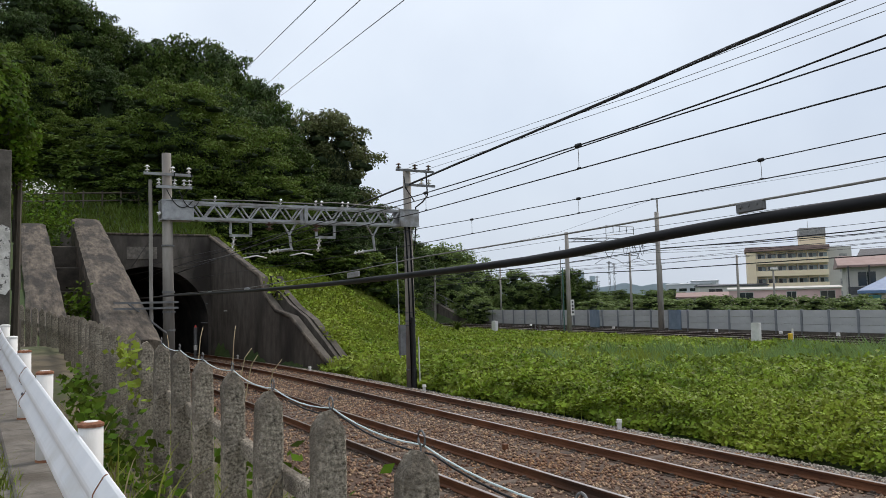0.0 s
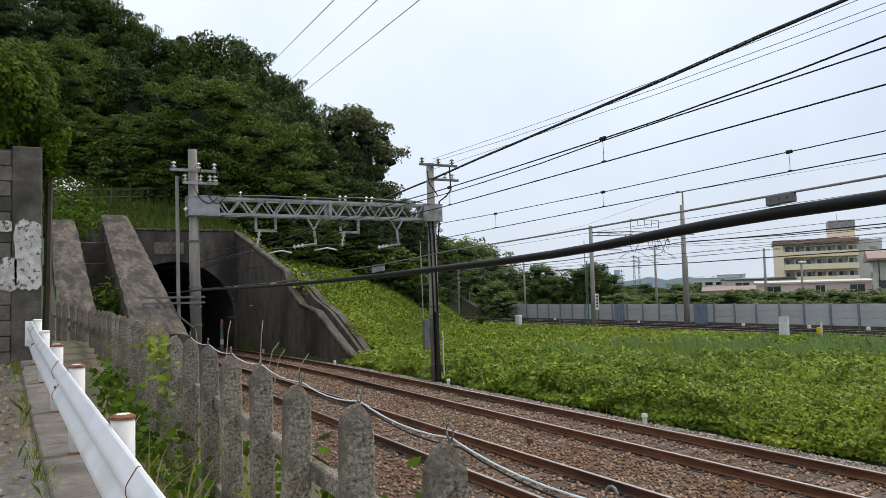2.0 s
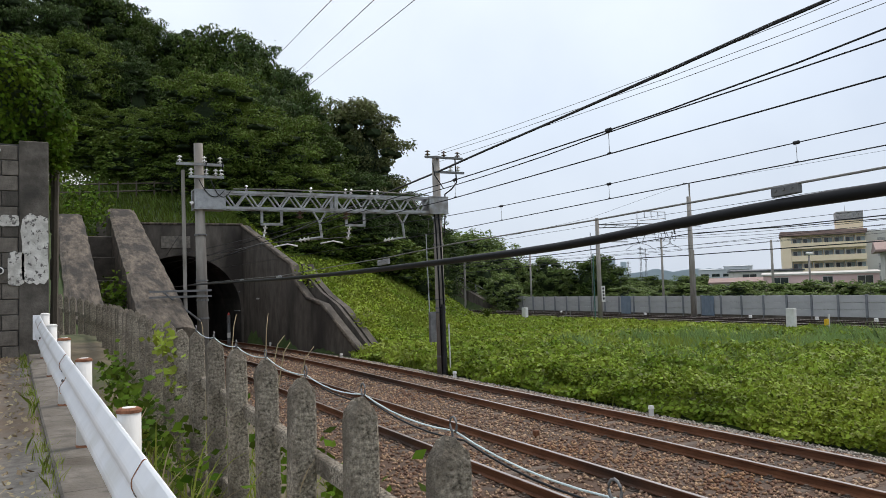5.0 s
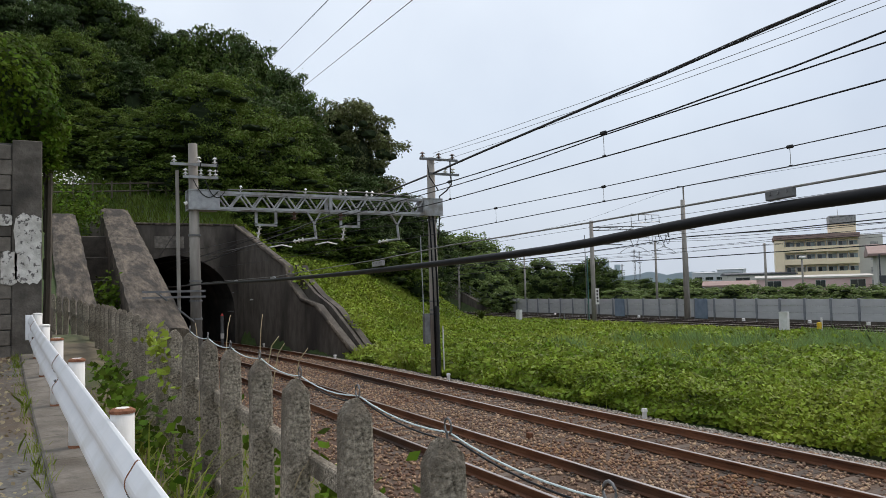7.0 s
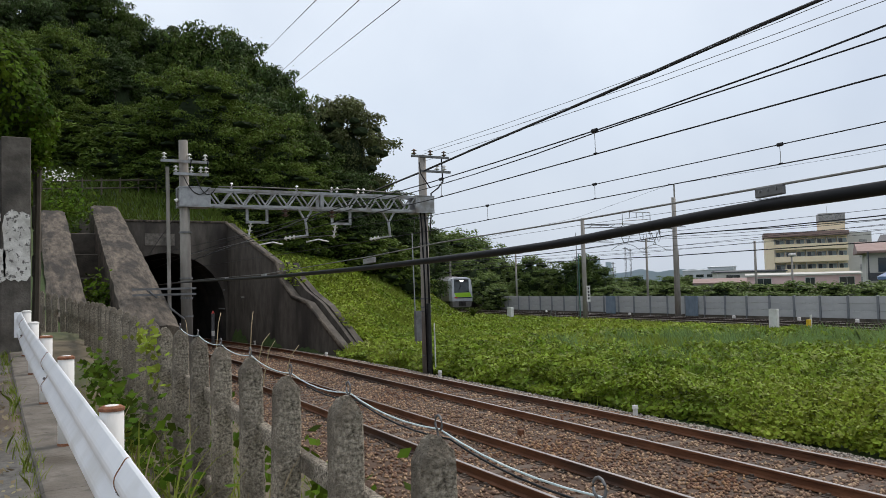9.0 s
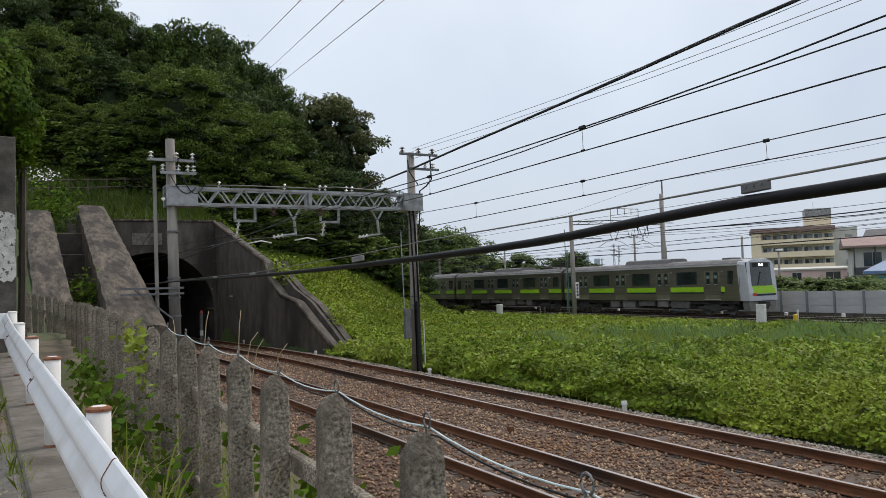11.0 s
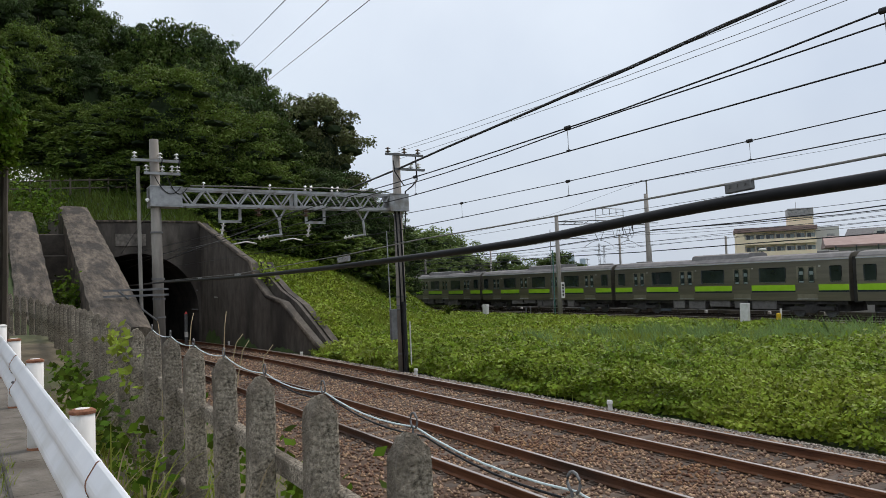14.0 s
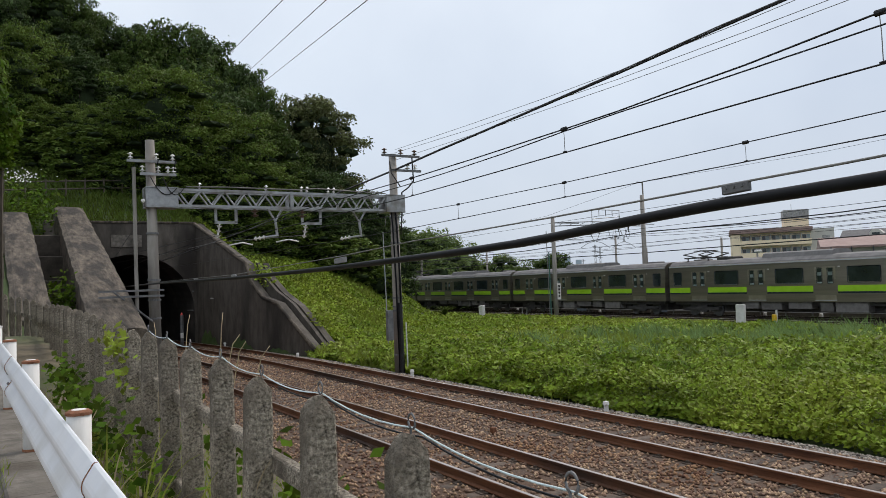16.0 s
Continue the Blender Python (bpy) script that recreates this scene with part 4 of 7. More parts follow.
        for u in ([x0, 4.35, x1] if z > 6.6 else [3.95, 4.4, 4.68, 4.85]):
            part("insulator", insulator(bmesh.new(), (u, GY - 0.18, z + 0.03), (u, GY - 0.18, z + 0.25), 0.085, 2), M_PORCELAIN, arm, "white porcelain insulator")
    for u in (4.35, 4.85):
        part("jumper", tube([(u, GY - 0.2, 7.0), (u + 0.04, GY - 0.25, 6.8), (u, GY - 0.2, 6.5)], 0.015), M_WIRE, g)
    for u0, u1 in ((4.15, 4.9), (4.5, 5.1)):
        part("jumper", tube(sag((u0, GY - 0.33, 6.3), (u1, GY - 0.33, 5.98), 0.35, 10), 0.014), M_WIRE, g)
    # slim conduit pole beside the left pole
    part("conduit_pole", rod((3.78, GY - 0.1, -0.4), (3.72, GY - 0.1, 6.6), 0.055, n=10), M_POLE, g, "slim grey pole")
    for z in (2.75, 2.92):
        part("crossarm", box((2.7, GY - 0.26, z - 0.03), (4.5, GY - 0.20, z + 0.03)), M_STEEL_DARK, g)
    part("brace", rod((3.1, GY - 0.25, 2.9), (4.15, GY - 0.25, 2.0), 0.03, n=6), M_STEEL_DARK, g)
    part("plate", box((4.15, GY - 0.22, 1.12), (4.27, GY - 0.19, 1.42)), M_OFFWHITE, g, "small pale number plate with bars")
    part("crossarm", box((3.2, GY - 0.22, 1.12), (4.4, GY - 0.2, 1.17)), M_STEEL_DARK, g)
    part("lamp", rod((3.9, GY - 0.3, 5.55), (3.98, GY - 0.3, 5.6), 0.06, 0.04, 10), M_PORCELAIN, g)
    # arms on the right pole
    for z, x0, x1 in ((7.42, 12.0, 13.3), (6.9, 12.35, 13.35)):
        arm = part("crossarm", box((x0 - 0.1, GY - 0.24, z - 0.04), (x1 + 0.1, GY - 0.16, z + 0.04)), M_STEEL_DARK, g)
        for u in ((x0, x0 + 0.65, x1 - 0.1) if z > 7 else (12.9, 13.2)):
            part("insulator", insulator(bmesh.new(), (u, GY - 0.2, z + 0.03), (u, GY - 0.2, z + 0.24), 0.10, 2), M_PORCELAIN if z < 7 else mat_brown, arm, "porcelain insulator")
    part("feeder_drop", tube([(13.1, GY - 0.2, 7.4), (13.12, GY - 0.2, 6.9), (13.14, GY - 0.2, 6.55)], 0.025), M_WIRE, g)
    part("jumper", tube([(13.14, GY - 0.2, 6.55), (12.9, GY - 0.25, 6.3), (12.62, GY - 0.25, 6.1), (12.6, GY - 0.25, 5.3), (12.55, GY - 0.22, 4.6)], 0.028), M_WIRE, g)
    part("jumper", tube([(12.2, GY - 0.2, 7.2), (12.25, GY - 0.2, 6.8), (12.6, GY - 0.22, 6.3)], 0.02), M_WIRE, g)
    for dx, r in ((-0.10, 0.03), (0.06, 0.035)):
        part("riser_cable", tube([(12.3 + dx, GY - 0.2, 5.4), (12.34 + dx, GY - 0.21, 4.9), (12.4 + dx, GY - 0.21, 3.0), (12.45 + dx, GY - 0.21, -0.3)], r), M_RUBBER, g)
    part("riser_duct", rod((12.42, GY - 0.24, -0.3), (12.42, GY - 0.24, 2.2), 0.075, n=12), M_WIRE, g, "dark cable duct")
    part("side_rod", rod((11.98, GY - 0.1, 0.8), (11.9, GY - 0.1, 4.7), 0.02, n=6), M_STEEL, g)
    part("cable_box", box((11.93, GY - 0.22, 0.9), (12.15, GY - 0.05, 1.95), 0.01), M_STEEL_DARK, g, "grey cable box")
    part("pale_rod", rod((12.72, GY - 0.1, -0.2), (12.70, GY - 0.1, 1.5), 0.025, n=8), M_PORCELAIN, g)
    return g


mat_brown = mat("brown_porcelain", (0.10, 0.06, 0.045), (0.18, 0.11, 0.085), 6.0, rough=0.3, bump=0)
build_gantry()


def wire(name, pts, r, material, label, group="overhead wires"):
    return tagged(link_mesh(name, tube(pts, r, 6), material), label, "wire", group)


def build_wires():
    # catenary of the two near tracks
    wire("contact_wire", [(5.35, 47.5, 4.5), (6.5, GY, 4.40), (6.8, 12.83, 4.46), (6.8, 10.45, 4.50), (6.8, 8.02, 4.543), (6.8, 6.69, 4.565), (6.8, 4.14, 4.603), (6.85, -26, 4.9)], 0.009, M_WIRE, "thin dark catenary wire above the track")
    wire("messenger_wire", [(5.35, 47.5, 4.8), (6.5, GY, 4.70), (6.8, 12.81, 4.795), (6.8, 10.43, 4.822), (6.8, 8.08, 4.866), (6.8, 6.98, 4.893), (6.8, 6.23, 4.93), (6.8, 5.11, 4.975), (6.8, 4.11, 5.044), (6.85, -26, 7.0)], 0.010, M_WIRE, "thin dark catenary wire above the track")
    wire("auxiliary_wire", [(6.4, GY, 4.55), (6.8, 12.82, 4.697), (6.8, 11.34, 4.717), (6.8, 9.51, 4.768), (6.8, 8.09, 4.835), (6.8, 6.98, 4.872), (6.8, 5.83, 4.895), (6.8, 4.12, 4.941), (6.85, -26, 5.8)], 0.0085, M_WIRE, "thin dark catenary wire above the track")
    wire("contact_wire", [(8.85, 47.5, 4.3), (10.0, GY, 4.36), (10.3, 19.47, 4.414), (10.3, 16.42, 4.455), (10.3, 12.25, 4.517), (10.3, 10.64, 4.538), (10.3, 6.32, 4.581), (10.4, -26, 4.9)], 0.010, M_WIRE, "thin dark catenary wire above the track")
    wire("messenger_wire", [(8.85, 47.5, 5.0), (10.0, GY, 4.93), (10.3, 19.45, 4.855), (10.3, 16.45, 4.819), (10.3, 12.25, 4.822), (10.3, 7.82, 4.872), (10.3, 6.30, 4.892), (10.4, -26, 5.5)], 0.009, M_WIRE, "thin dark catenary wire above the track")
    for x, y, lo, hi in ((6.8, 12.45, 4.467, 4.80), (6.8, 8.05, 4.543, 4.868), (6.8, 3.7, 4.61, 5.07), (10.3, 16.44, 4.455, 4.82), (10.3, 12.25, 4.517, 4.823), (10.3, 7.82, 4.564, 4.873), (10.3, 20.6, 4.40, 4.87)):
        bm = tube([(x, y, lo), (x, y, lo + (hi - lo) * 0.6), (x, y + 0.01, hi)], 0.0045, 5)
        ob = link_mesh("dropper", bm, M_WIRE_PALE)
        tagged(ob, "catenary dropper with a dark clamp", "wire", "catenary droppers")
        part("clamp", rod((x, y - 0.045, hi), (x, y + 0.045, hi), 0.030, n=10), M_WIRE, ob)
        part("clip", rod((x, y - 0.03, lo + 0.01), (x, y + 0.03, lo + 0.01), 0.014, n=8), M_WIRE, ob)
    # feeders from the right pole
    for dx, r, m in ((0.0, 0.024, M_WIRE), (-0.012, 0.016, M_STEEL_DARK)):
        up = 0.0 if dx == 0 else 0.028
        wire("feeder_cable", [(8.6 + dx, 46.6, 4.7), (10.6 + dx, 36, 5.7), (12.4 + dx, 23.9, 6.90 + up), (12.4 + dx, 20.62, 7.083 + up), (12.4 + dx, 18.97, 7.159 + up), (12.4 + dx, 16.2, 7.295 + up), (12.4 + dx, 12.67, 7.475 + up * 1.4), (12.4 + dx, 9.89, 7.645 + up * 1.4), (12.4 + dx, 8.36, 7.72 + up), (12.4, -20, 9.2)], r, m, "thick black feeder cable between the poles")
    wire("feeder_wire", [(12.4, 23.9, 7.62), (12.4, 18.95, 7.547), (12.4, 15.35, 7.519), (12.4, 12.67, 7.532), (12.4, 9.26, 7.605), (12.4, 8.16, 7.65), (12.4, -20, 8.6)], 0.0065, M_WIRE_PALE, "thin grey line wire between the poles")
    wire("feeder_wire", [(12.4, 23.9, 7.51), (12.4, 18.96, 7.395), (12.4, 12.68, 7.345), (12.4, 9.27, 7.40), (12.4, 7.62, 7.435), (12.4, -20, 8.3)], 0.0065, M_WIRE_PALE, "thin grey line wire between the poles")
    wire("feeder_wire", [(12.4, 23.9, 7.25), (12.4, 18.97, 7.212), (12.4, 12.68, 7.213), (12.4, 9.28, 7.265), (12.4, 7.47, 7.311), (12.4, -20, 8.0)], 0.0065, M_WIRE_PALE, "thin grey line wire between the poles")
    wire("line_wire", [(6.0, 46.6, 4.7), (5.2, 36, 5.2), (4.9, GY - 0.2, 6.5)], 0.012, M_WIRE, "thin dark line wire into the tunnel")
    wire("line_wire", [(7.9, 46.6, 4.9), (8.6, 34, 5.0), (9.2, GY, 4.6)], 0.012, M_WIRE_PALE, "thin grey line wire into the tunnel")
    wire("line_wire", [(6.4, 46.6, 4.2), (6.4, 36, 4.5), (6.25, GY, 4.6)], 0.012, M_WIRE, "thin dark line wire into the tunnel")
    for u, z in ((9.4, 4.62), (7.6, 4.5)):
        wire("registration_arm", [(u, GY + 4, z), (u + 0.5, GY + 4, z + 0.1), (u + 0.9, GY + 4, z + 0.02)], 0.03, M_PORCELAIN, "pale curved registration arm", "registration arms")
    # high lines over the hill
    for a, b in (((34.47, 125.3, 42.2), (20.26, 56.5, 25.86)), ((38.68, 124.1, 40.67), (23.38, 55.26, 25.9)), ((40.7, 123.5, 38.46), (26.34, 53.9, 25.87))):
        a, b = Vector(a), Vector(b)
        wire("power_line", [a + (a - b) * 0.3, a, b, b + (b - a) * 0.6], 0.035, M_WIRE, "high power line over the wooded hill", "power lines")
    # thick black cable close to the road, on its carrier wire
    line = [(2.10, -0.6, 3.10), (2.28, 1.43, 3.06), (2.31, 1.81, 3.06), (2.35, 2.37, 3.04), (2.42, 3.25, 2.995), (2.53, 4.73, 2.985), (2.68, 6.7, 2.975), (2.98, 10.7, 2.985), (3.45, 16.85, 3.045), (3.98, 23.9, 3.10), (4.3, 28.5, 3.1), (6.2, 46.8, 3.3)]
    cab = thing("trunk_cable", pose(0, 0, 0), "thick black trunk cable hung from a grey carrier wire", "cable")
    smooth = []
    for (a, b) in zip(line, line[1:]):
        smooth += [Vector(a).lerp(Vector(b), k / 3) for k in range(3)]
    smooth.append(Vector(line[-1]))
    for _ in range(2):
        smooth = [smooth[0]] + [(smooth[i - 1] + smooth[i] * 2 + smooth[i + 1]) / 4 for i in range(1, len(smooth) - 1)] + [smooth[-1]]
    part("sheath", tube(smooth, 0.0225, 12), M_RUBBER, cab, "glossy black sheath")
    carrier = [(2.10, -0.6, 3.16), (2.278, 1.403, 3.128), (2.304, 1.744, 3.124), (2.336, 2.166, 3.119), (2.398, 2.985, 3.109), (2.46, 3.80, 3.105), (2.52, 4.61, 3.103), (2.63, 6.05, 3.075), (2.98, 10.7, 3.035), (3.45, 16.85, 3.08), (3.98, 23.9, 3.13)]
    part("carrier_wire", tube(carrier, 0.0045, 6), M_WIRE_PALE, cab, "pale stranded carrier wire")
    for i, (p, q, s) in enumerate((((2.313, 1.863, 3.108), (2.304, 1.744, 3.112), 1.0), ((2.63, 6.05, 3.045), (2.66, 6.35, 3.04), 1.3), ((2.98, 10.7, 3.02), (3.0, 11.0, 3.02), 1.3), ((3.25, 14.2, 3.04), (3.27, 14.5, 3.04), 1.3))):
        p, q = Vector(p), Vector(q)
        m = look((p + q) / 2, q)
        bm = add_box(bmesh.new(), (-0.012, -0.022 * s, -(p - q).length / 2), (0.012, 0.014 * s, (p - q).length / 2), 0.003, m)
        cl = part("cable_clamp", bm, M_STEEL_DARK if i == 0 else M_STEEL, cab, "grey metal clamp")
        for k in (-0.6, 0, 0.6):
            add = rod(Vector(m @ Vector((-0.016, 0, k * (p - q).length / 2))), Vector(m @ Vector((0.016, 0, k * (p - q).length / 2))), 0.006, n=6)
            part("bolt", add, M_STEEL_DARK, cl)


build_wires()


def local(px_bearing, rng, z=0.0, turn=0.0):
    """A place at a bearing (degrees from the tracks' way) and range, its y axis pointing away from the road."""
    a = radians(px_bearing)
    return pose(rng * math.sin(a), rng * math.cos(a), z, 0, 0, -px_bearing + turn)


def far_pole(x, y, top, r, label, arms=()):
    p = thing("line_pole", pose(x, y, 0), label, "pole", "far line poles")
    ob = part("shaft", rod((0, 0, -0.4), (-0.0, 0, top), r, r * 0.75, 14), M_POLE, p)
    for f in ob.data.polygons:
        f.use_smooth = len(f.vertices) == 4
    for z, u0, u1 in arms:
        part("arm", box((u0, -0.03, z - 0.03), (u1, 0.03, z + 0.03)), M_STEEL_DARK, p)
    return p


def build_far_line():
    # poles at the far tracks
    p = far_pole(45.55, 44.6, 9.45, 0.22, "tall concrete pole behind the far track", ((7.1, -0.2, 1.2), (6.5, -0.1, 0.8)))
    part("finial", rod((0.12, 0, 9.3), (0.12, 0, 10.5), 0.06, n=8), M_POLE, p)
    part("finial_arm", box((-0.5, -0.04, 10.45), (0.16, 0.04, 10.53)), M_STEEL_DARK, p)
    part("brace_pole", rod((0.5, 0.2, 0), (0.45, 0.2, 5.2), 0.07, n=8), M_POLE, p)
    p2 = far_pole(37.2, 45.8, 7.7, 0.19, "concrete line pole with a white lettered sign", ((7.2, 0.0, 2.6), (5.9, 0, 3.0)))
    part("green_pipe", rod((-0.42, 0.1, -0.2), (-0.42, 0.1, 5.0), 0.045, n=8), M_GREEN_POLE, p2, "green pipe")
    part("stay", rod((-0.55, 0.1, 0), (-0.6, 0.1, 6.6), 0.03, n=6), M_STEEL_DARK, p2)
    sign = part("sign", box((-0.02, -0.26, 1.35), (0.32, -0.225, 2.55), 0.01), M_PORCELAIN, p2, "white upright sign with dark writing bars")
    for k in range(4):
        part("writing_bar", box((0.07, -0.27, 1.52 + 0.25 * k), (0.23, -0.258, 1.68 + 0.25 * k)), M_INK, sign)
    # light cross-beam between the two poles, with its raised pipe frame and arms
    cb = thing("cross_beam", pose(37.2, 45.6, 0), "slim steel cross-beam with catenary arms over the far tracks", "gantry")
    for z in (6.95, 7.2):
        part("chord", tube([(0, 0.1, z), (3.5, -0.3, z + 0.1), (8.4, -0.9, z)], 0.04), M_STEEL_DARK, cb)
    for k in range(9):
        u = 0.4 + 0.95 * k
        part("lattice", rod((u, -0.1 * k, 6.97 + 0.02 * k * (k < 5)), (u + 0.5, -0.1 * k - 0.05, 7.24), 0.022, n=5), M_STEEL_DARK, cb)
    part("top_pipe", tube([(3.45, -0.4, 7.2), (3.45, -0.4, 8.25), (6.25, -0.5, 8.22), (6.25, -0.5, 7.6)], 0.035), M_STEEL, cb)
    for u in (4.15, 4.85, 5.55):
        part("upright", rod((u, -0.45, 7.75), (u, -0.45, 8.24), 0.03, n=6), M_STEEL, cb)
    part("lower_pipe", rod((3.45, -0.4, 7.5), (6.3, -0.5, 7.72), 0.03, n=6), M_STEEL, cb)
    for u, d in ((3.0, 1), (4.6, -1), (6.3, 1), (7.4, -1)):
        part("drop_arm", rod((u, -0.3, 7.0), (u + 0.7 * d, -0.3, 5.7), 0.026, n=6), M_STEEL_DARK, cb)
        part("steady_arm", tube([(u + 0.7 * d, -0.3, 5.75), (u, -0.3, 5.6), (u - 0.7 * d, -0.3, 5.25)], 0.02), M_STEEL_DARK, cb)
        part("insulator", insulator(bmesh.new(), (u, -0.3, 7.0), (u, -0.3, 6.5), 0.10, 3), M_WIRE, cb, "dark disc insulator")
    for u in (5.1, 5.8, 6.9):
        part("jumper", tube(sag((u, -0.4, 6.9), (u + 0.55, -0.4, 6.6), 0.8, 8), 0.016, 5), M_WIRE, cb)
    # frames further down the line
    for y, top in ((84.0, 6.9), (112.0, 7.6), (145.0, 7.6), (185.0, 7.4)):
        fr = thing("line_gantry", pose(float(train_x(y)) - 2.0, y, 0), "slim steel catenary frame over the far tracks", "gantry", "far catenary frames")
        for u in (-4.2, 4.0):
            part("mast", rod((u, 0, -0.3), (u, 0, top + 0.2), 0.13, n=10), M_POLE, fr)
        for z in (top - 0.75, top - 0.35):
            part("beam", box((-4.2, -0.05, z - 0.035), (4.0, 0.05, z + 0.035)), M_STEEL_DARK, fr)
        for k in range(8):
            part("lattice", rod((-4.2 + 1.02 * k, 0, top - (0.75 if k % 2 else 0.35)), (-3.18 + 1.02 * k, 0, top - (0.35 if k % 2 else 0.75)), 0.03, n=5), M_STEEL_DARK, fr)
        for u in (-1.9, 2.0):
            part("drop_arm", rod((u - 0.9, 0, top - 0.75), (u + 0.2, 0, 5.3), 0.04, n=6), M_STEEL_DARK, fr)
            part("steady_arm", rod((u - 1.6, 0, 5.9), (u + 0.2, 0, 5.25), 0.035, n=6), M_STEEL_DARK, fr)
            part("insulator", insulator(bmesh.new(), (u - 1.2, 0, 5.75), (u - 0.8, 0, 5.6), 0.09, 3), M_STEEL, fr)
    for x, y, top in ((49.2, 72.7, 6.6), (49.5, 52.0, 6.7), (52.0, 88.0, 6.9)):
        far_pole(x, y, top, 0.12, "slim pole beyond the noise barrier", ((top - 0.3, -0.7, 0.9), (top - 0.9, -0.5, 0.7), (top - 1.5, -0.4, 0.4)))
    # lattice power towers far off
    for bb, rng_, h in ((42.1, 300, 17.0), (42.45, 330, 17.5), (41.2, 340, 12.5)):
        tw = thing("power_tower", local(bb, rng_, -1.0), "slim steel lattice power tower far beyond the line", "power tower", "power towers")
        for sx, sy in ((-1, -1), (1, -1), (1, 1), (-1, 1)):
            part("leg", rod((sx * 0.45, sy * 0.45, 0), (sx * 0.18, sy * 0.18, h), 0.07, n=5), M_STEEL_DARK, tw)
        for k in range(9):
            z0, z1 = h * k / 9, h * (k + 1) / 9
            w0, w1 = 0.45 - 0.27 * k / 9, 0.45 - 0.27 * (k + 1) / 9
            part("bracing", add_rod(rod((-w0, -w0, z0), (w1, -w1, z1), 0.06, n=4), (w0, -w0, z0), (-w1, -w1, z1), 0.035, n=4), M_STEEL_DARK, tw)
        for z, w in ((h - 0.6, 1.0), (h - 2.6, 1.3), (h - 4.6, 1.0)):
            part("arm", box((-w, -0.12, z - 0.1), (w, 0.12, z + 0.1)), M_STEEL_DARK, tw)
    # wires of the far line
    for off in (0.0, -3.9):
        for z, r, nm in ((5.2, 0.012, "contact_wire"), (6.1, 0.014, "messenger_wire")):
            pts = []
            ys = [-30, 10, 45, 86, 112, 145, 185, 260]
            for a, b in zip(ys, ys[1:]):
                pts += sag((train_x(a) + off, a, z), (train_x(b) + off, b, z), 0.45 if nm[0] == "m" else 0.0, 6)[:-1]
            wire(nm, pts, r, M_WIRE, "thin wire above the far track")
    for pts, r in (([(46.3, 110, 5.4), (46.3, 72.7, 5.73), (46.3, 61.2, 5.85), (46.3, 52.0, 6.2), (46.3, 45.99, 6.51), (46.3, 36.0, 6.42), (46.3, 28.6, 6.47), (46.3, 2.0, 7.3)], 0.042),
                   ([(46.3, 44.8, 6.55), (46.3, 36.0, 6.33), (46.3, 28.6, 6.26), (46.3, 2.0, 6.8)], 0.032),
                   ([(46.3, 120, 4.0), (46.3, 87.8, 4.4), (46.3, 60.5, 4.95), (46.3, 46.1, 4.81), (46.3, 35.9, 4.846), (46.3, 28.7, 4.87), (46.3, 2.0, 5.1)], 0.040),
                   ([(46.3, 90.0, 5.2), (46.3, 47.3, 5.24), (46.3, 28.7, 5.567), (46.3, 2.0, 6.2)], 0.015),
                   ([(46.3, 90.0, 5.5), (46.3, 44.9, 5.614), (46.3, 28.7, 5.915), (46.3, 2.0, 6.5)], 0.015),
                   ([(46.0, 100.0, 7.0), (45.6, 57.0, 8.93), (45.2, 44.6, 10.45), (45.2, 28.4, 10.3), (45.2, 2.0, 11.0)], 0.010),
                   ([(37.2, 100.0, 6.3), (37.2, 45.8, 7.2), (37.2, 2.0, 7.6)], 0.014),
                   ([(37.4, 100.0, 5.4), (37.4, 45.8, 6.0), (37.4, 2.0, 6.2)], 0.014)):
        wire("line_wire", pts, r, M_WIRE, "dark line wire along the far tracks")


build_far_line()


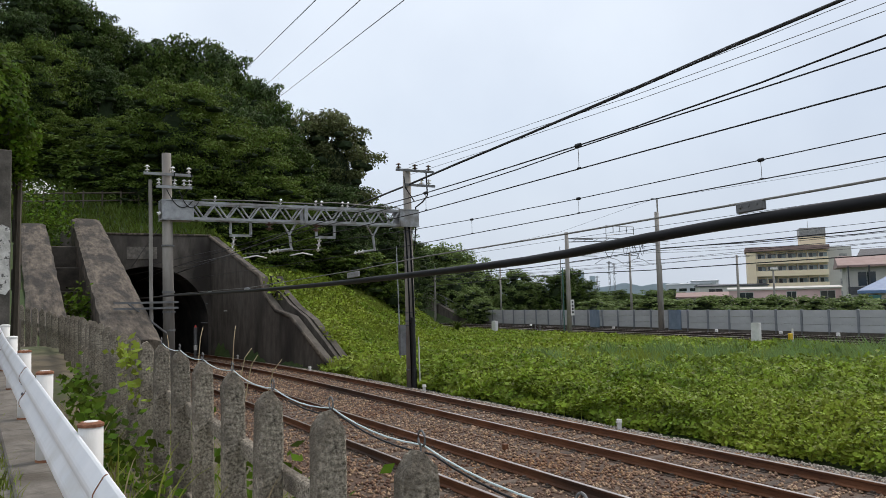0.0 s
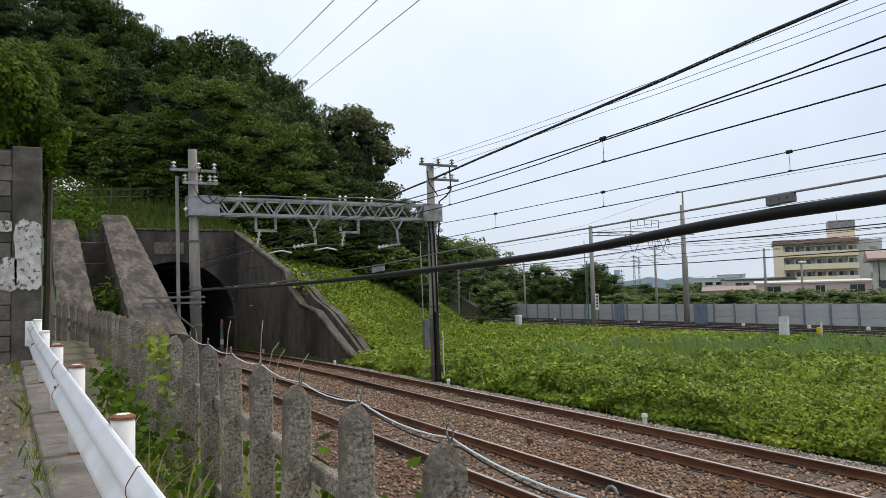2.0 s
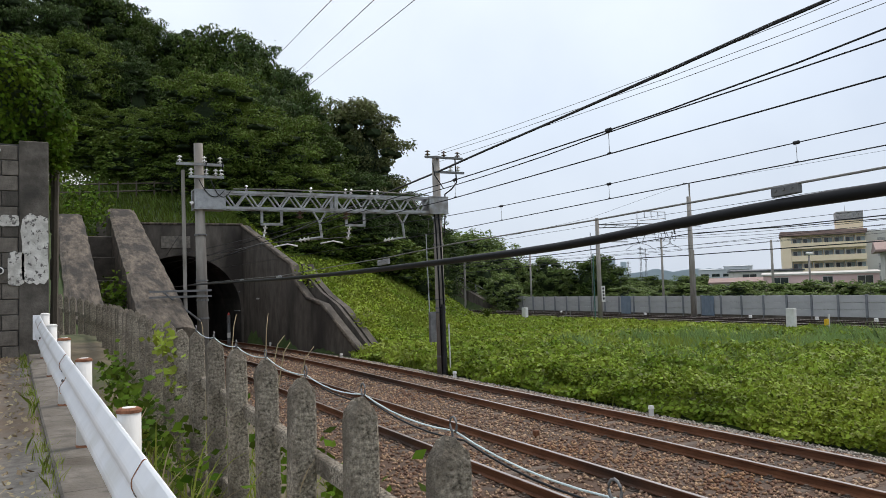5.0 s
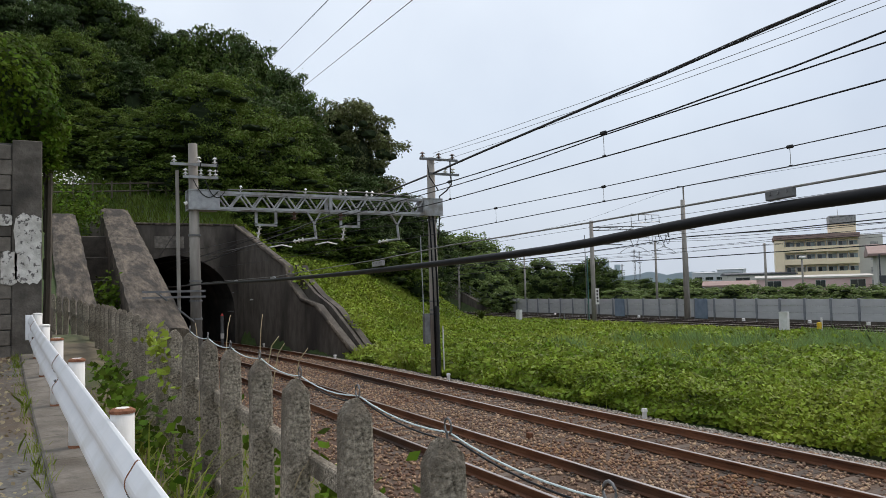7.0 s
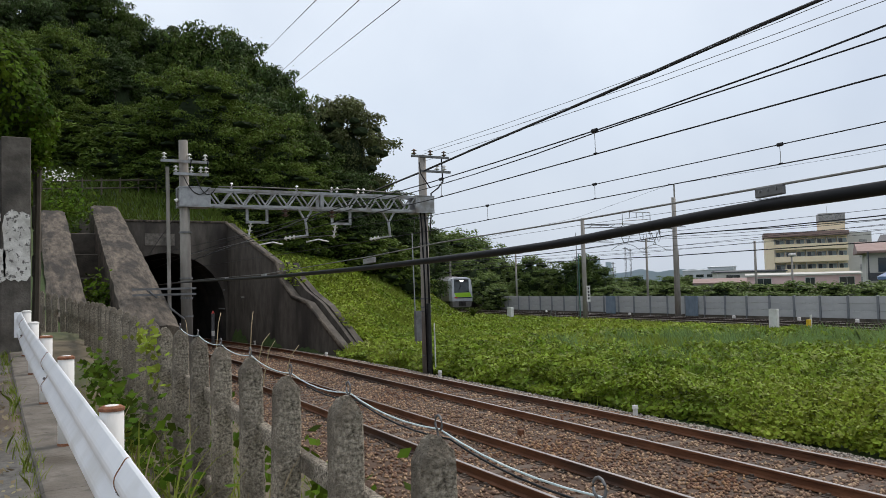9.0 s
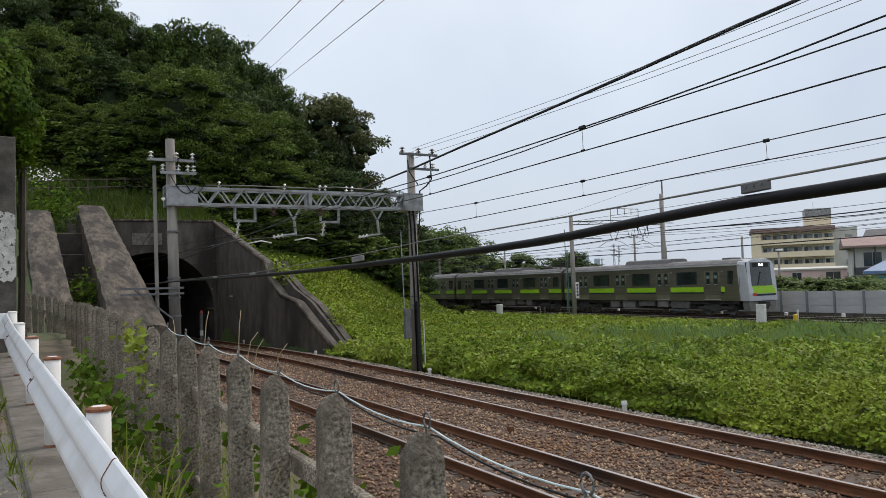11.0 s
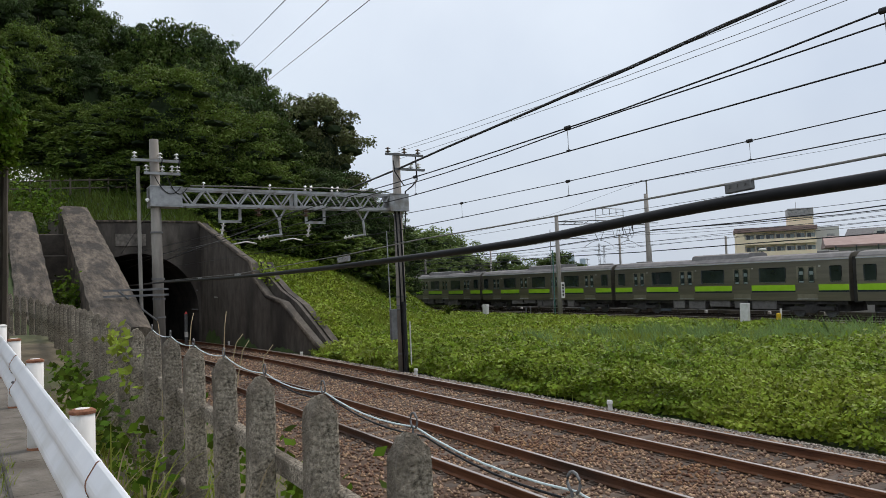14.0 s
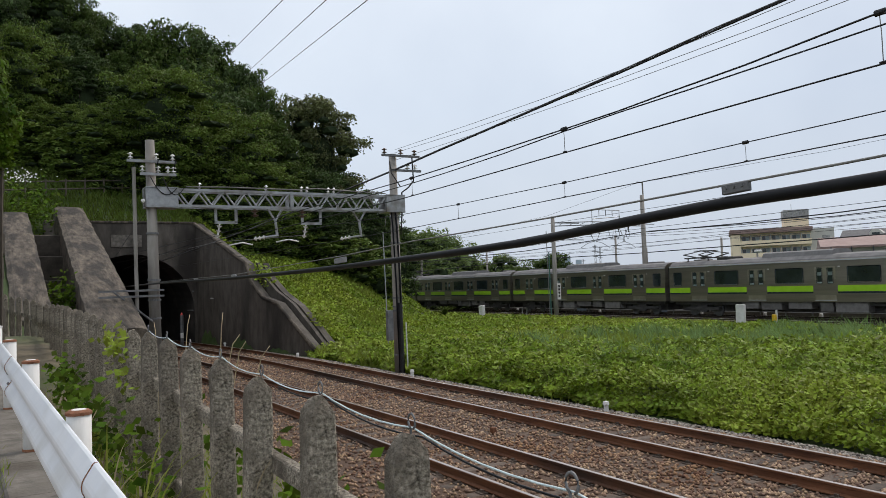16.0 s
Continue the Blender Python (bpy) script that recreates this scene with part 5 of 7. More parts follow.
# ---------------------------------------------------------------- noise barrier and markers by the far line
def build_barrier():
    nb = thing("noise_barrier", pose(0, 0, 0), "pale grey panelled noise barrier behind the far tracks", "noise barrier", kind="structure")
    post = panel = None
    for k in range(-2, 25):
        y = 25.4 + 2.02 * k
        if y > 76:
            break
        m = pose(47.5, y, 0)
        if post is None:
            post = part("barrier_post", box((-0.08, -0.075, -0.5), (0.10, 0.075, 1.52), 0.01), M_BARRIER_POST, nb, "dark steel post")
            post.matrix_basis = m
        else:
            share("barrier_post", post, nb, m)
        for r in range(3):
            mm = pose(47.5, y, 0.02 + 0.49 * r)
            if panel is None:
                bm = box((-0.02, 0.08, 0.0), (0.05, 1.94, 0.48), 0.012)
                panel = part("barrier_panel", bm, M_BARRIER, nb)
                panel.matrix_basis = mm
            else:
                share("barrier_panel", panel, nb, mm)
    part("plinth", box((47.42, 19.0, -0.6), (47.62, 77, 0.015)), M_CONC_DARK, nb)
    for y in (44.2, 54.0):
        for k in range(3):
            part("gate_leaf", box((47.30, y + 0.42 * k, -0.1), (47.40, y + 0.40 + 0.42 * k, 1.5), 0.01), M_BLUE_GREY, nb, "blue-grey gate sheet")
    for x, y, h, w in ((34.95, 27.4, 1.15, 0.42), (34.65, 52.2, 0.95, 0.40)):
        bm = box((-w / 2, -w / 2, -0.4), (w / 2, w / 2, h), 0.025)
        ob = link_mesh("marker_post", bm, M_MARK)
        ob.matrix_basis = pose(x, y, 0, 0, 3 if y < 40 else 0, 20)
        tagged(ob, "square white concrete marker post in the weeds", "marker post", "marker posts")
    st = thing("trackside_signal", pose(35.5, 25.6, 0), "small post with a yellow box beside the far track", "trackside post")
    part("post", rod((0, 0, -0.3), (0, 0, 0.85), 0.05, n=8), M_MARK, st)
    part("yellow_box", box((-0.30, -0.08, 0.28), (-0.08, 0.08, 0.62), 0.02), M_YELLOW, st, "yellow box")
    for y in (48.0, 47.4):
        ob = link_mesh("stake", rod((35.6, y, -0.3), (35.6, y, 0.75), 0.04, n=6), M_STEEL_DARK)
        tagged(ob, "short dark stake in the weeds", "stake", "stakes")
    for k, y in enumerate((29.5, 33.6, 39.0, 44.5, 50.0, 56.0, 62.0)):
        ob = link_mesh("track_marker", box((45.4, y, -0.2), (45.62, y + 0.2, 0.12), 0.04), M_PORCELAIN)
        tagged(ob, "small white marker on the far ballast", "marker", "far track markers")
    for x, y in ((11.6, 32.2), (12.0, 13.15), (11.98, 22.35), (11.15, 42.5)):
        mk = thing("cable_marker", pose(x, y, -0.25), "small white capped marker beside the ballast", "marker", "cable markers")
        part("stem", rod((0, 0, -0.1), (0, 0, 0.2), 0.055, n=12), M_MARK, mk)
        part("cap", rod((0, 0, 0.2), (0, 0, 0.27), 0.075, 0.06, 12), M_PORCELAIN, mk)
    ob = link_mesh("ballast_box", box((8.50, 12.6, -0.22), (8.61, 12.7, -0.06), 0.012), M_RUST)
    tagged(ob, "small dark box on the ballast between the tracks", "box")
    sg = thing("marker_pole", pose(9.45, 45.2, -0.3), "black and white marker pole with a red tip at the tunnel", "marker pole")
    part("shaft", rod((0, 0, 0), (0, 0, 1.85), 0.10, n=10), M_STEEL_DARK, sg)
    part("white_band", rod((0, 0, 0.55), (0, 0, 0.85), 0.105, n=10), M_PORCELAIN, sg)
    part("tip", rod((0, 0, 1.85), (0, 0, 2.0), 0.10, 0.03, 10), M_RED, sg)


build_barrier()


# ---------------------------------------------------------------- the train
CAR = 20.0


def build_train():
    """A ten-car train whose front is at the origin, its length along +y; the side seen is -x."""
    tr = thing("train", pose(0, 0, 0), "silver commuter train with a lime green stripe", "train")
    W2, ZB, ZG = 1.40, 1.0, 3.42
    shell = [(-W2, ZB), (-W2 - 0.02, 1.5), (-W2 - 0.02, 2.2), (-W2 + 0.03, ZG), (-W2 + 0.10, ZG + 0.12), (-1.05, ZG + 0.30), (-0.5, ZG + 0.40), (0.5, ZG + 0.40), (1.05, ZG + 0.30), (W2 - 0.10, ZG + 0.12), (W2 - 0.03, ZG), (W2 + 0.02, 2.2), (W2 + 0.02, 1.5), (W2, ZB)]
    doors = [CAR / 2 + d for d in (-7.08, -2.36, 2.36, 7.08)]
    X = -W2 - 0.022

    def put(name, bm, material, parent, y, src, label=""):
        if name in src:
            o = share(name.split("|")[0], src[name], parent, pose(0, y, 0))
        else:
            o = part(name.split("|")[0], bm(), material, parent, label)
            o.matrix_basis = pose(0, y, 0)
            src[name] = o
        return o
    src = {}
    for c in range(10):
        y0 = 0.25 + c * CAR
        lead = c == 0
        a = 0.55 if lead else 0.22
        b = CAR - 0.22
        key = "lead" if lead else "mid"
        car = put("car_body|" + key, lambda: prism(shell, "y", a, b), M_TRAIN, tr, y0, src, "brushed stainless steel car body")
        roof = [(-W2 + 0.06, ZG + 0.05), (-W2 + 0.10, ZG + 0.13), (-1.05, ZG + 0.315), (-0.5, ZG + 0.415), (0.5, ZG + 0.415), (1.05, ZG + 0.315), (W2 - 0.1, ZG + 0.13)]
        put("roof|" + key, lambda: prism(roof, "y", a + 0.02, b - 0.02), M_TRAIN_ROOF, tr, y0, src, "dull grey roof")
        put("gutter|" + key, lambda: box((X + 0.0, a, ZG - 0.04), (X + 0.10, b, ZG + 0.03)), M_TRAIN_PALE, tr, y0, src)
        # stripe between the doors, doors, windows
        edges = [a + 0.03] + [v for d in doors for v in (d - 0.78, d + 0.78)] + [b - 0.03]
        for k in range(0, len(edges), 2):
            if edges[k + 1] - edges[k] < 0.1:
                continue
            e0, e1 = edges[k] + (1.25 if lead and k == 0 else 0), edges[k + 1]
            if e1 - e0 > 0.1:
                put("stripe|%s%d" % (key, k), lambda: box((X - 0.006, e0, 1.61), (X + 0.01, e1, 1.96)), M_LIME, tr, y0, src, "lime green stripe")
                put("under_stripe|%s%d" % (key, k), lambda: box((X - 0.006, e0, 1.51), (X + 0.01, e1, 1.606)), M_NAVY, tr, y0, src, "thin dark stripe")
            s0, s1 = edges[k], edges[k + 1]
            if k == 0 or k == 8:
                w0, w1 = (0.65, 1.39) if k == 0 else (CAR - 1.39, CAR - 0.65)
                if lead and k == 0:
                    w0, w1 = 1.1, 1.55
            else:
                w0, w1 = (s0 + s1) / 2 - 0.97, (s0 + s1) / 2 + 0.97
            put("window|%s%d" % (key, k), lambda: box((X - 0.004, w0, 2.10), (X + 0.03, w1, 3.04), 0.06), M_GLASS, tr, y0, src, "dark tinted window")
        for d in doors:
            dr = put("door|%s%.1f" % (key, d), lambda: add_box(add_box(bmesh.new(), (X + 0.006, d - 0.66, 1.12), (X + 0.03, d - 0.008, 3.06)), (X + 0.006, d + 0.008, 1.12), (X + 0.03, d + 0.66, 3.06)), M_DOOR, tr, y0, src, "plain steel double door")
            for q in (-0.34, 0.34):
                g = "door_glass|%s%.1f%.1f" % (key, d, q)
                if g in src:
                    dg = share("door_glass", src[g], dr, pose(0, 0, 0))
                    for ch in src[g].children:
                        share("door_sticker", ch, dg, pose(0, 0, 0))
                else:
                    bm = box((X - 0.002, d + q - 0.19, 2.05), (X + 0.03, d + q + 0.19, 3.02), 0.05)
                    src[g] = part("door_glass", bm, M_GLASS, dr, "tall door window")
                    bm = box((X - 0.007, d + q - 0.15, 2.52), (X + 0.03, d + q + 0.15, 2.78), 0.03)
                    part("door_sticker", bm, M_GLASS_LIT, src[g], "pale sticker on the glass")
                    part("door_sticker", box((X - 0.007, d + q - 0.16, 2.07), (X + 0.03, d + q + 0.16, 2.19), 0.02), M_GLASS_LIT, src[g], "pale sticker on the glass")
            put("door_sill|%s%.1f" % (key, d), lambda: box((X - 0.012, d - 0.68, 1.08), (X + 0.02, d + 0.68, 1.12)), M_TRAIN_PALE, tr, y0, src)
            put("side_lamp|%s%.1f" % (key, d), lambda: box((X - 0.01, d - 0.95, 3.0), (X + 0.02, d - 0.83, 3.07)), M_PORCELAIN, tr, y0, src)
        # underframe, boxes, bogies
        put("underframe|" + key, lambda: box((-1.2, a + 0.3, 0.78), (1.2, b - 0.3, 1.02)), M_TRAIN_UNDER, tr, y0, src)
        put("underside|" + key, lambda: box((-0.7, a + 0.5, 0.35), (0.9, b - 0.5, 0.8)), M_TRAIN_UNDER, tr, y0, src)
        rng = random.Random(c % 3)
        y = 5.2
        k = 0
        while y < 13.6:
            w, h = rng.uniform(0.7, 2.0), rng.uniform(0.35, 0.62)
            put("equipment_box|%d_%d" % (c % 3, k), lambda: box((-1.3, y, 1.0 - h), (-0.6, y + w, 0.99), 0.02), M_TRAIN_BOX, tr, y0, src, "grey underfloor box")
            y += w + rng.uniform(0.12, 0.7)
            k += 1
        for yb in (2.9, CAR - 2.9):
            bo = put("bogie|%s%.1f" % (key, yb), lambda: prism([(yb - 1.5, 0.42), (yb - 0.5, 0.42), (yb - 0.35, 0.28), (yb + 0.35, 0.28), (yb + 0.5, 0.42), (yb + 1.5, 0.42), (yb + 1.5, 0.62), (yb + 0.45, 0.64), (yb + 0.35, 0.85), (yb - 0.35, 0.85), (yb - 0.45, 0.64), (yb - 1.5, 0.62)], "x", -1.2, -0.96), M_TRAIN_UNDER, tr, y0, src, "dark bogie frame")
            for q in (-1.05, 1.05):
                g = "wheel|%s%.1f%.1f" % (key, yb, q)
                if g in src:
                    share("wheel", src[g], bo, pose(0, 0, 0))
                else:
                    bm = rod((-0.80, yb + q, 0.43), (-0.66, yb + q, 0.43), 0.43, n=20)
                    src[g] = part("wheel", bm, M_STEEL_DARK, bo)
        # roof: air-conditioner, vents, pantograph
        acp = [(-1.0, 3.72), (-0.85, 4.02), (-0.6, 4.1), (0.6, 4.1), (0.85, 4.02), (1.0, 3.72)]
        put("air_conditioner|" + key, lambda: prism(acp, "y", 7.4, 12.2), M_TRAIN_ROOF, tr, y0, src, "grey rooftop air-conditioner")
        put("roof_vent|" + key, lambda: add_box(box((-0.5, 2.0, 3.75), (0.5, 2.8, 3.95), 0.04), (-0.5, CAR - 2.6, 3.75), (0.5, CAR - 1.7, 3.92), 0.04), M_TRAIN_ROOF, tr, y0, src)
        if c in (1, 5, 8):
            for ym in (1.95, CAR - 2.4):
                pg = new("pantograph")
                pg.parent = tr
                pg.matrix_basis = pose(0, y0, 0)
                bm = bmesh.new()
                for s in (-0.8, 0.8):
                    add_rod(bm, (s, ym - 1.2, 4.02), (s, ym + 1.2, 4.02), 0.05, n=6)
                    for q in (-0.9, 0.9):
                        insulator(bm, (s, ym + q, 3.74), (s, ym + q, 4.02), 0.12, 2)
                part("base", bm, M_TRAIN_UNDER, pg)
                for s in (-0.75, 0.75):
                    part("lower_arm", add_rod(rod((s, ym - 0.2, 4.05), (s, ym - 1.35, 4.28), 0.04, n=6), (s, ym + 0.2, 4.05), (s, ym + 1.35, 4.28), 0.04, n=6), M_TRAIN_UNDER, pg)
                    part("upper_arm", add_rod(rod((s, ym - 1.35, 4.28), (s * 0.6, ym, 4.5), 0.03, n=6), (s, ym + 1.35, 4.28), (s * 0.6, ym, 4.5), 0.03, n=6), M_TRAIN_UNDER, pg)
                part("head", add_box(box((-0.85, ym - 0.3, 4.48), (0.85, ym - 0.22, 4.54)), (-0.85, ym + 0.22, 4.48), (0.85, ym + 0.3, 4.54)), M_TRAIN_UNDER, pg)
                part("roof_box", box((-0.7, ym + (1.5 if ym < 5 else -2.6), 3.75), (0.7, ym + (2.5 if ym < 5 else -1.5), 4.0), 0.05), M_TRAIN_UNDER, pg)
        # gangway to the next car
        if c < 9:
            put("gangway", lambda: box((-1.05, CAR - 0.24, 0.9), (1.05, CAR + 0.24, 3.5)), M_TRAIN_UNDER, tr, y0, src, "dark gangway bellows")
    # front end
    nose = bmesh.new()
    prof = [(-W2 - 0.02, 0.75), (W2 + 0.02, 0.75)]
    secs = [(0.85, 0.0, 0.98), (0.45, 0.02, 1.0), (0.25, 0.06, 0.97), (0.12, 0.16, 0.9)]
    ol = [(-1.0, 1.0), (-1.015, 1.5), (-1.015, 2.2), (-0.985, 3.42), (-0.90, 3.62), (-0.6, 3.80), (0.6, 3.80), (0.90, 3.62), (0.985, 3.42), (1.015, 2.2), (1.015, 1.5), (1.0, 1.0)]
    rings = []
    for y, ins, k in secs:
        rings.append([nose.verts.new((u * (W2 - ins * 0.5), y + max(0, v - 1.6) * 0.10, 1.0 + (v - 1.0) * (1 - ins * 0.12))) for u, v in ol])
    for a, b in zip(rings, rings[1:]):
        for j in range(len(ol) - 1):
            nose.faces.new((a[j], a[j + 1], b[j + 1], b[j]))
    nose.faces.new(rings[-1])
    bmesh.ops.recalc_face_normals(nose, faces=nose.faces)
    front = part("front_mask", nose, M_TRAIN_PALE, tr, "pale silver cab front")

    def face(lo, hi, z0, z1, push, name, material, label=""):
        bm = bmesh.new()
        v = [bm.verts.new((x, 0.12 - push + max(0, z - 1.6) * 0.10 + 0.055 * abs(x) ** 3 * 0.3, z)) for x in np.linspace(lo, hi, 7) for z in (z0, z1)]
        w = [bm.verts.new((q.co.x, q.co.y + 0.05, q.co.z)) for q in v]
        for k in range(6):
            bm.faces.new((v[2 * k], v[2 * k + 2], v[2 * k + 3], v[2 * k + 1]))
            bm.faces.new((v[2 * k + 1], v[2 * k + 3], w[2 * k + 3], w[2 * k + 1]))
            bm.faces.new((v[2 * k], w[2 * k], w[2 * k + 2], v[2 * k + 2]))
        bm.faces.new((v[0], v[1], w[1], w[0]))
        bm.faces.new((v[12], w[12], w[13], v[13]))
        bmesh.ops.recalc_face_normals(bm, faces=bm.faces)
        return part(name, bm, material, front, label)
    face(-1.33, 1.33, 1.99, 3.55, 0.012, "windscreen", M_GLASS, "large dark windscreen")
    face(-1.33, 1.33, 1.47, 1.98, 0.012, "front_stripe", M_LIME, "lime green front panel")
    face(-1.25, 1.25, 1.32, 1.44, 0.012, "front_band", M_NAVY)
    face(-0.75, 0.75, 3.22, 3.50, 0.02, "destination_sign", M_INK, "dark destination display with a bar")
    face(-1.05, -0.65, 1.34, 1.50, 0.03, "tail_lamp", M_RED)
    for x in (-0.13, 0.13):
        bm = rod((x, 0.25, 3.36), (x, 0.33, 3.36), 0.085, n=12)
        part("headlamp", bm, M_LAMP, front, "lit warm white headlamp")
    part("skirt", prism([(-1.3, 0.98), (-1.2, 0.35), (-0.5, 0.28), (0.5, 0.28), (1.2, 0.35), (1.3, 0.98)], "y", 0.2, 0.75), M_TRAIN_BOX, front, "grey skirt")
    part("coupler", add_box(box((-0.2, -0.25, 0.62), (0.2, 0.3, 0.95), 0.04), (-0.45, 0.1, 0.45), (0.45, 0.24, 0.98), 0.02), M_TRAIN_UNDER, front)
    part("wiper", rod((-0.5, 0.12, 2.02), (-0.1, 0.2, 2.9), 0.018, n=5), M_INK, front)
    return tr


TRAIN = build_train()


# ---------------------------------------------------------------- buildings beyond the far line
def build_apartment():
    ap = thing("apartment_building", local(53.9, 195, -2.0, 4), "cream apartment building with long balconies and a rooftop tower", "building")
    x0, x1, top = -7.9, 9.4, 14.3
    wall = part("wall", box((x0, 1.4, -4), (x1, 12, top)), M_CREAM, ap)
    part("end_wall", box((x0 - 0.02, -0.1, -4), (x0 + 1.9, 1.5, top - 0.3)), M_CREAM, ap)
    part("roof", box((x0 - 0.3, -0.4, top), (x1 + 0.3, 12.3, top + 1.0)), M_BROWN_ROOF, ap, "brown parapet roof")
    first = {}
    for f in range(6):
        z = top - 2.9 * (f + 1)
        for nm, lo, hi, m, lb in (("balcony", (x0 + 1.85, -0.2, z - 0.15), (x1, 0.05, z + 1.15), M_CREAM, "cream balcony front"), ("balcony_floor", (x0 + 1.85, 0.05, z - 0.15), (x1, 1.45, z + 0.02), M_OFFWHITE, "")):
            part(nm, box(lo, hi), m, ap, lb)
        for k in range(7):
            u = x0 + 2.3 + k * 2.2
            mm = pose(u, 1.38, z + 0.1)
            if "w" not in first:
                w = part("window", box((0, -0.05, 0), (1.75, 0.06, 2.1)), M_RECESS, ap, "dark balcony window")
                part("pane", box((0.1, -0.07, 0.1), (0.85, 0.0, 2.0)), M_GLASS, w)
                part("pane", box((0.95, -0.07, 0.1), (1.65, 0.0, 2.0)), M_GLASS_LIT, w)
                first["w"] = w
                w.matrix_basis = mm
            else:
                w = share("window", first["w"], ap, mm)
                for c in first["w"].children:
                    share("pane", c, w, pose(0, 0, 0))
            part("divider", box((u - 0.3, 0.05, z), (u - 0.2, 1.4, z + 2.5)), M_OFFWHITE, ap)
    part("stair_tower", box((x1, 3.0, -4), (x1 + 5.2, 12, top + 0.6)), M_OFFWHITE, ap, "offwhite stair block")
    for f in range(5):
        z = top - 2.9 * (f + 1) + 0.5
        part("stair_window", box((x1 + 2.6, 2.94, z), (x1 + 4.2, 3.05, z + 1.3)), M_RECESS, ap)
    tw = part("roof_tower", box((4.0, 3.5, top + 0.9), (9.4, 9, top + 3.2)), M_CREAM, ap, "cream rooftop tower")
    part("louvre", box((3.9, 3.4, top + 3.2), (9.5, 9.1, top + 5.3), 0.05), M_RECESS, tw, "grey louvred tank screen")
    for k in range(9):
        part("slat", box((4.0 + 0.64 * k, 3.3, top + 3.25), (4.15 + 0.64 * k, 3.42, top + 5.25)), M_STEEL, tw)
    part("aerial", rod((6, 6, top + 5.2), (6, 6, top + 7.0), 0.05, n=5), M_STEEL, tw)
    return ap


def house(name, m, w, d, h, roof_h, wall_m, roof_m, label, windows=(), over=0.6, hip=False):
    hs = thing(name, m, label, "house", "houses beyond the line")
    part("wall", box((-w / 2, 0, -4), (w / 2, d, h)), wall_m, hs)
    bm = bmesh.new()
    o = over
    b = [(-w / 2 - o, -o, h), (w / 2 + o, -o, h), (w / 2 + o, d + o, h), (-w / 2 - o, d + o, h)]
    r = [(-w / 2 + (w * 0.3 if hip else -o), d / 2, h + roof_h), (w / 2 - (w * 0.3 if hip else -o), d / 2, h + roof_h)]
    lo = [bm.verts.new(p) for p in b]
    low = [bm.verts.new((p[0], p[1], p[2] - 0.25)) for p in b]
    hi = [bm.verts.new(p) for p in r]
    for q in ((lo[0], lo[1], hi[1], hi[0]), (lo[2], lo[3], hi[0], hi[1]), (lo[1], lo[2], hi[1]), (lo[3], lo[0], hi[0]), tuple(low)):
        bm.faces.new(q)
    for k in range(4):
        bm.faces.new((lo[k], low[k], low[(k + 1) % 4], lo[(k + 1) % 4]))
    bmesh.ops.recalc_face_normals(bm, faces=bm.faces)
    part("roof", bm, roof_m, hs)
    for u, z, ww, hh in windows:
        wn_ = part("window", box((u - ww / 2 - 0.08, -0.06, z - 0.08), (u + ww / 2 + 0.08, 0.05, z + hh + 0.08)), M_OFFWHITE, hs, "window in a pale frame")
        part("pane", box((u - ww / 2, -0.08, z), (u - 0.03, 0.02, z + hh)), M_GLASS, wn_)
        part("pane", box((u + 0.03, -0.08, z), (u + ww / 2, 0.02, z + hh)), M_GLASS, wn_)
    return hs


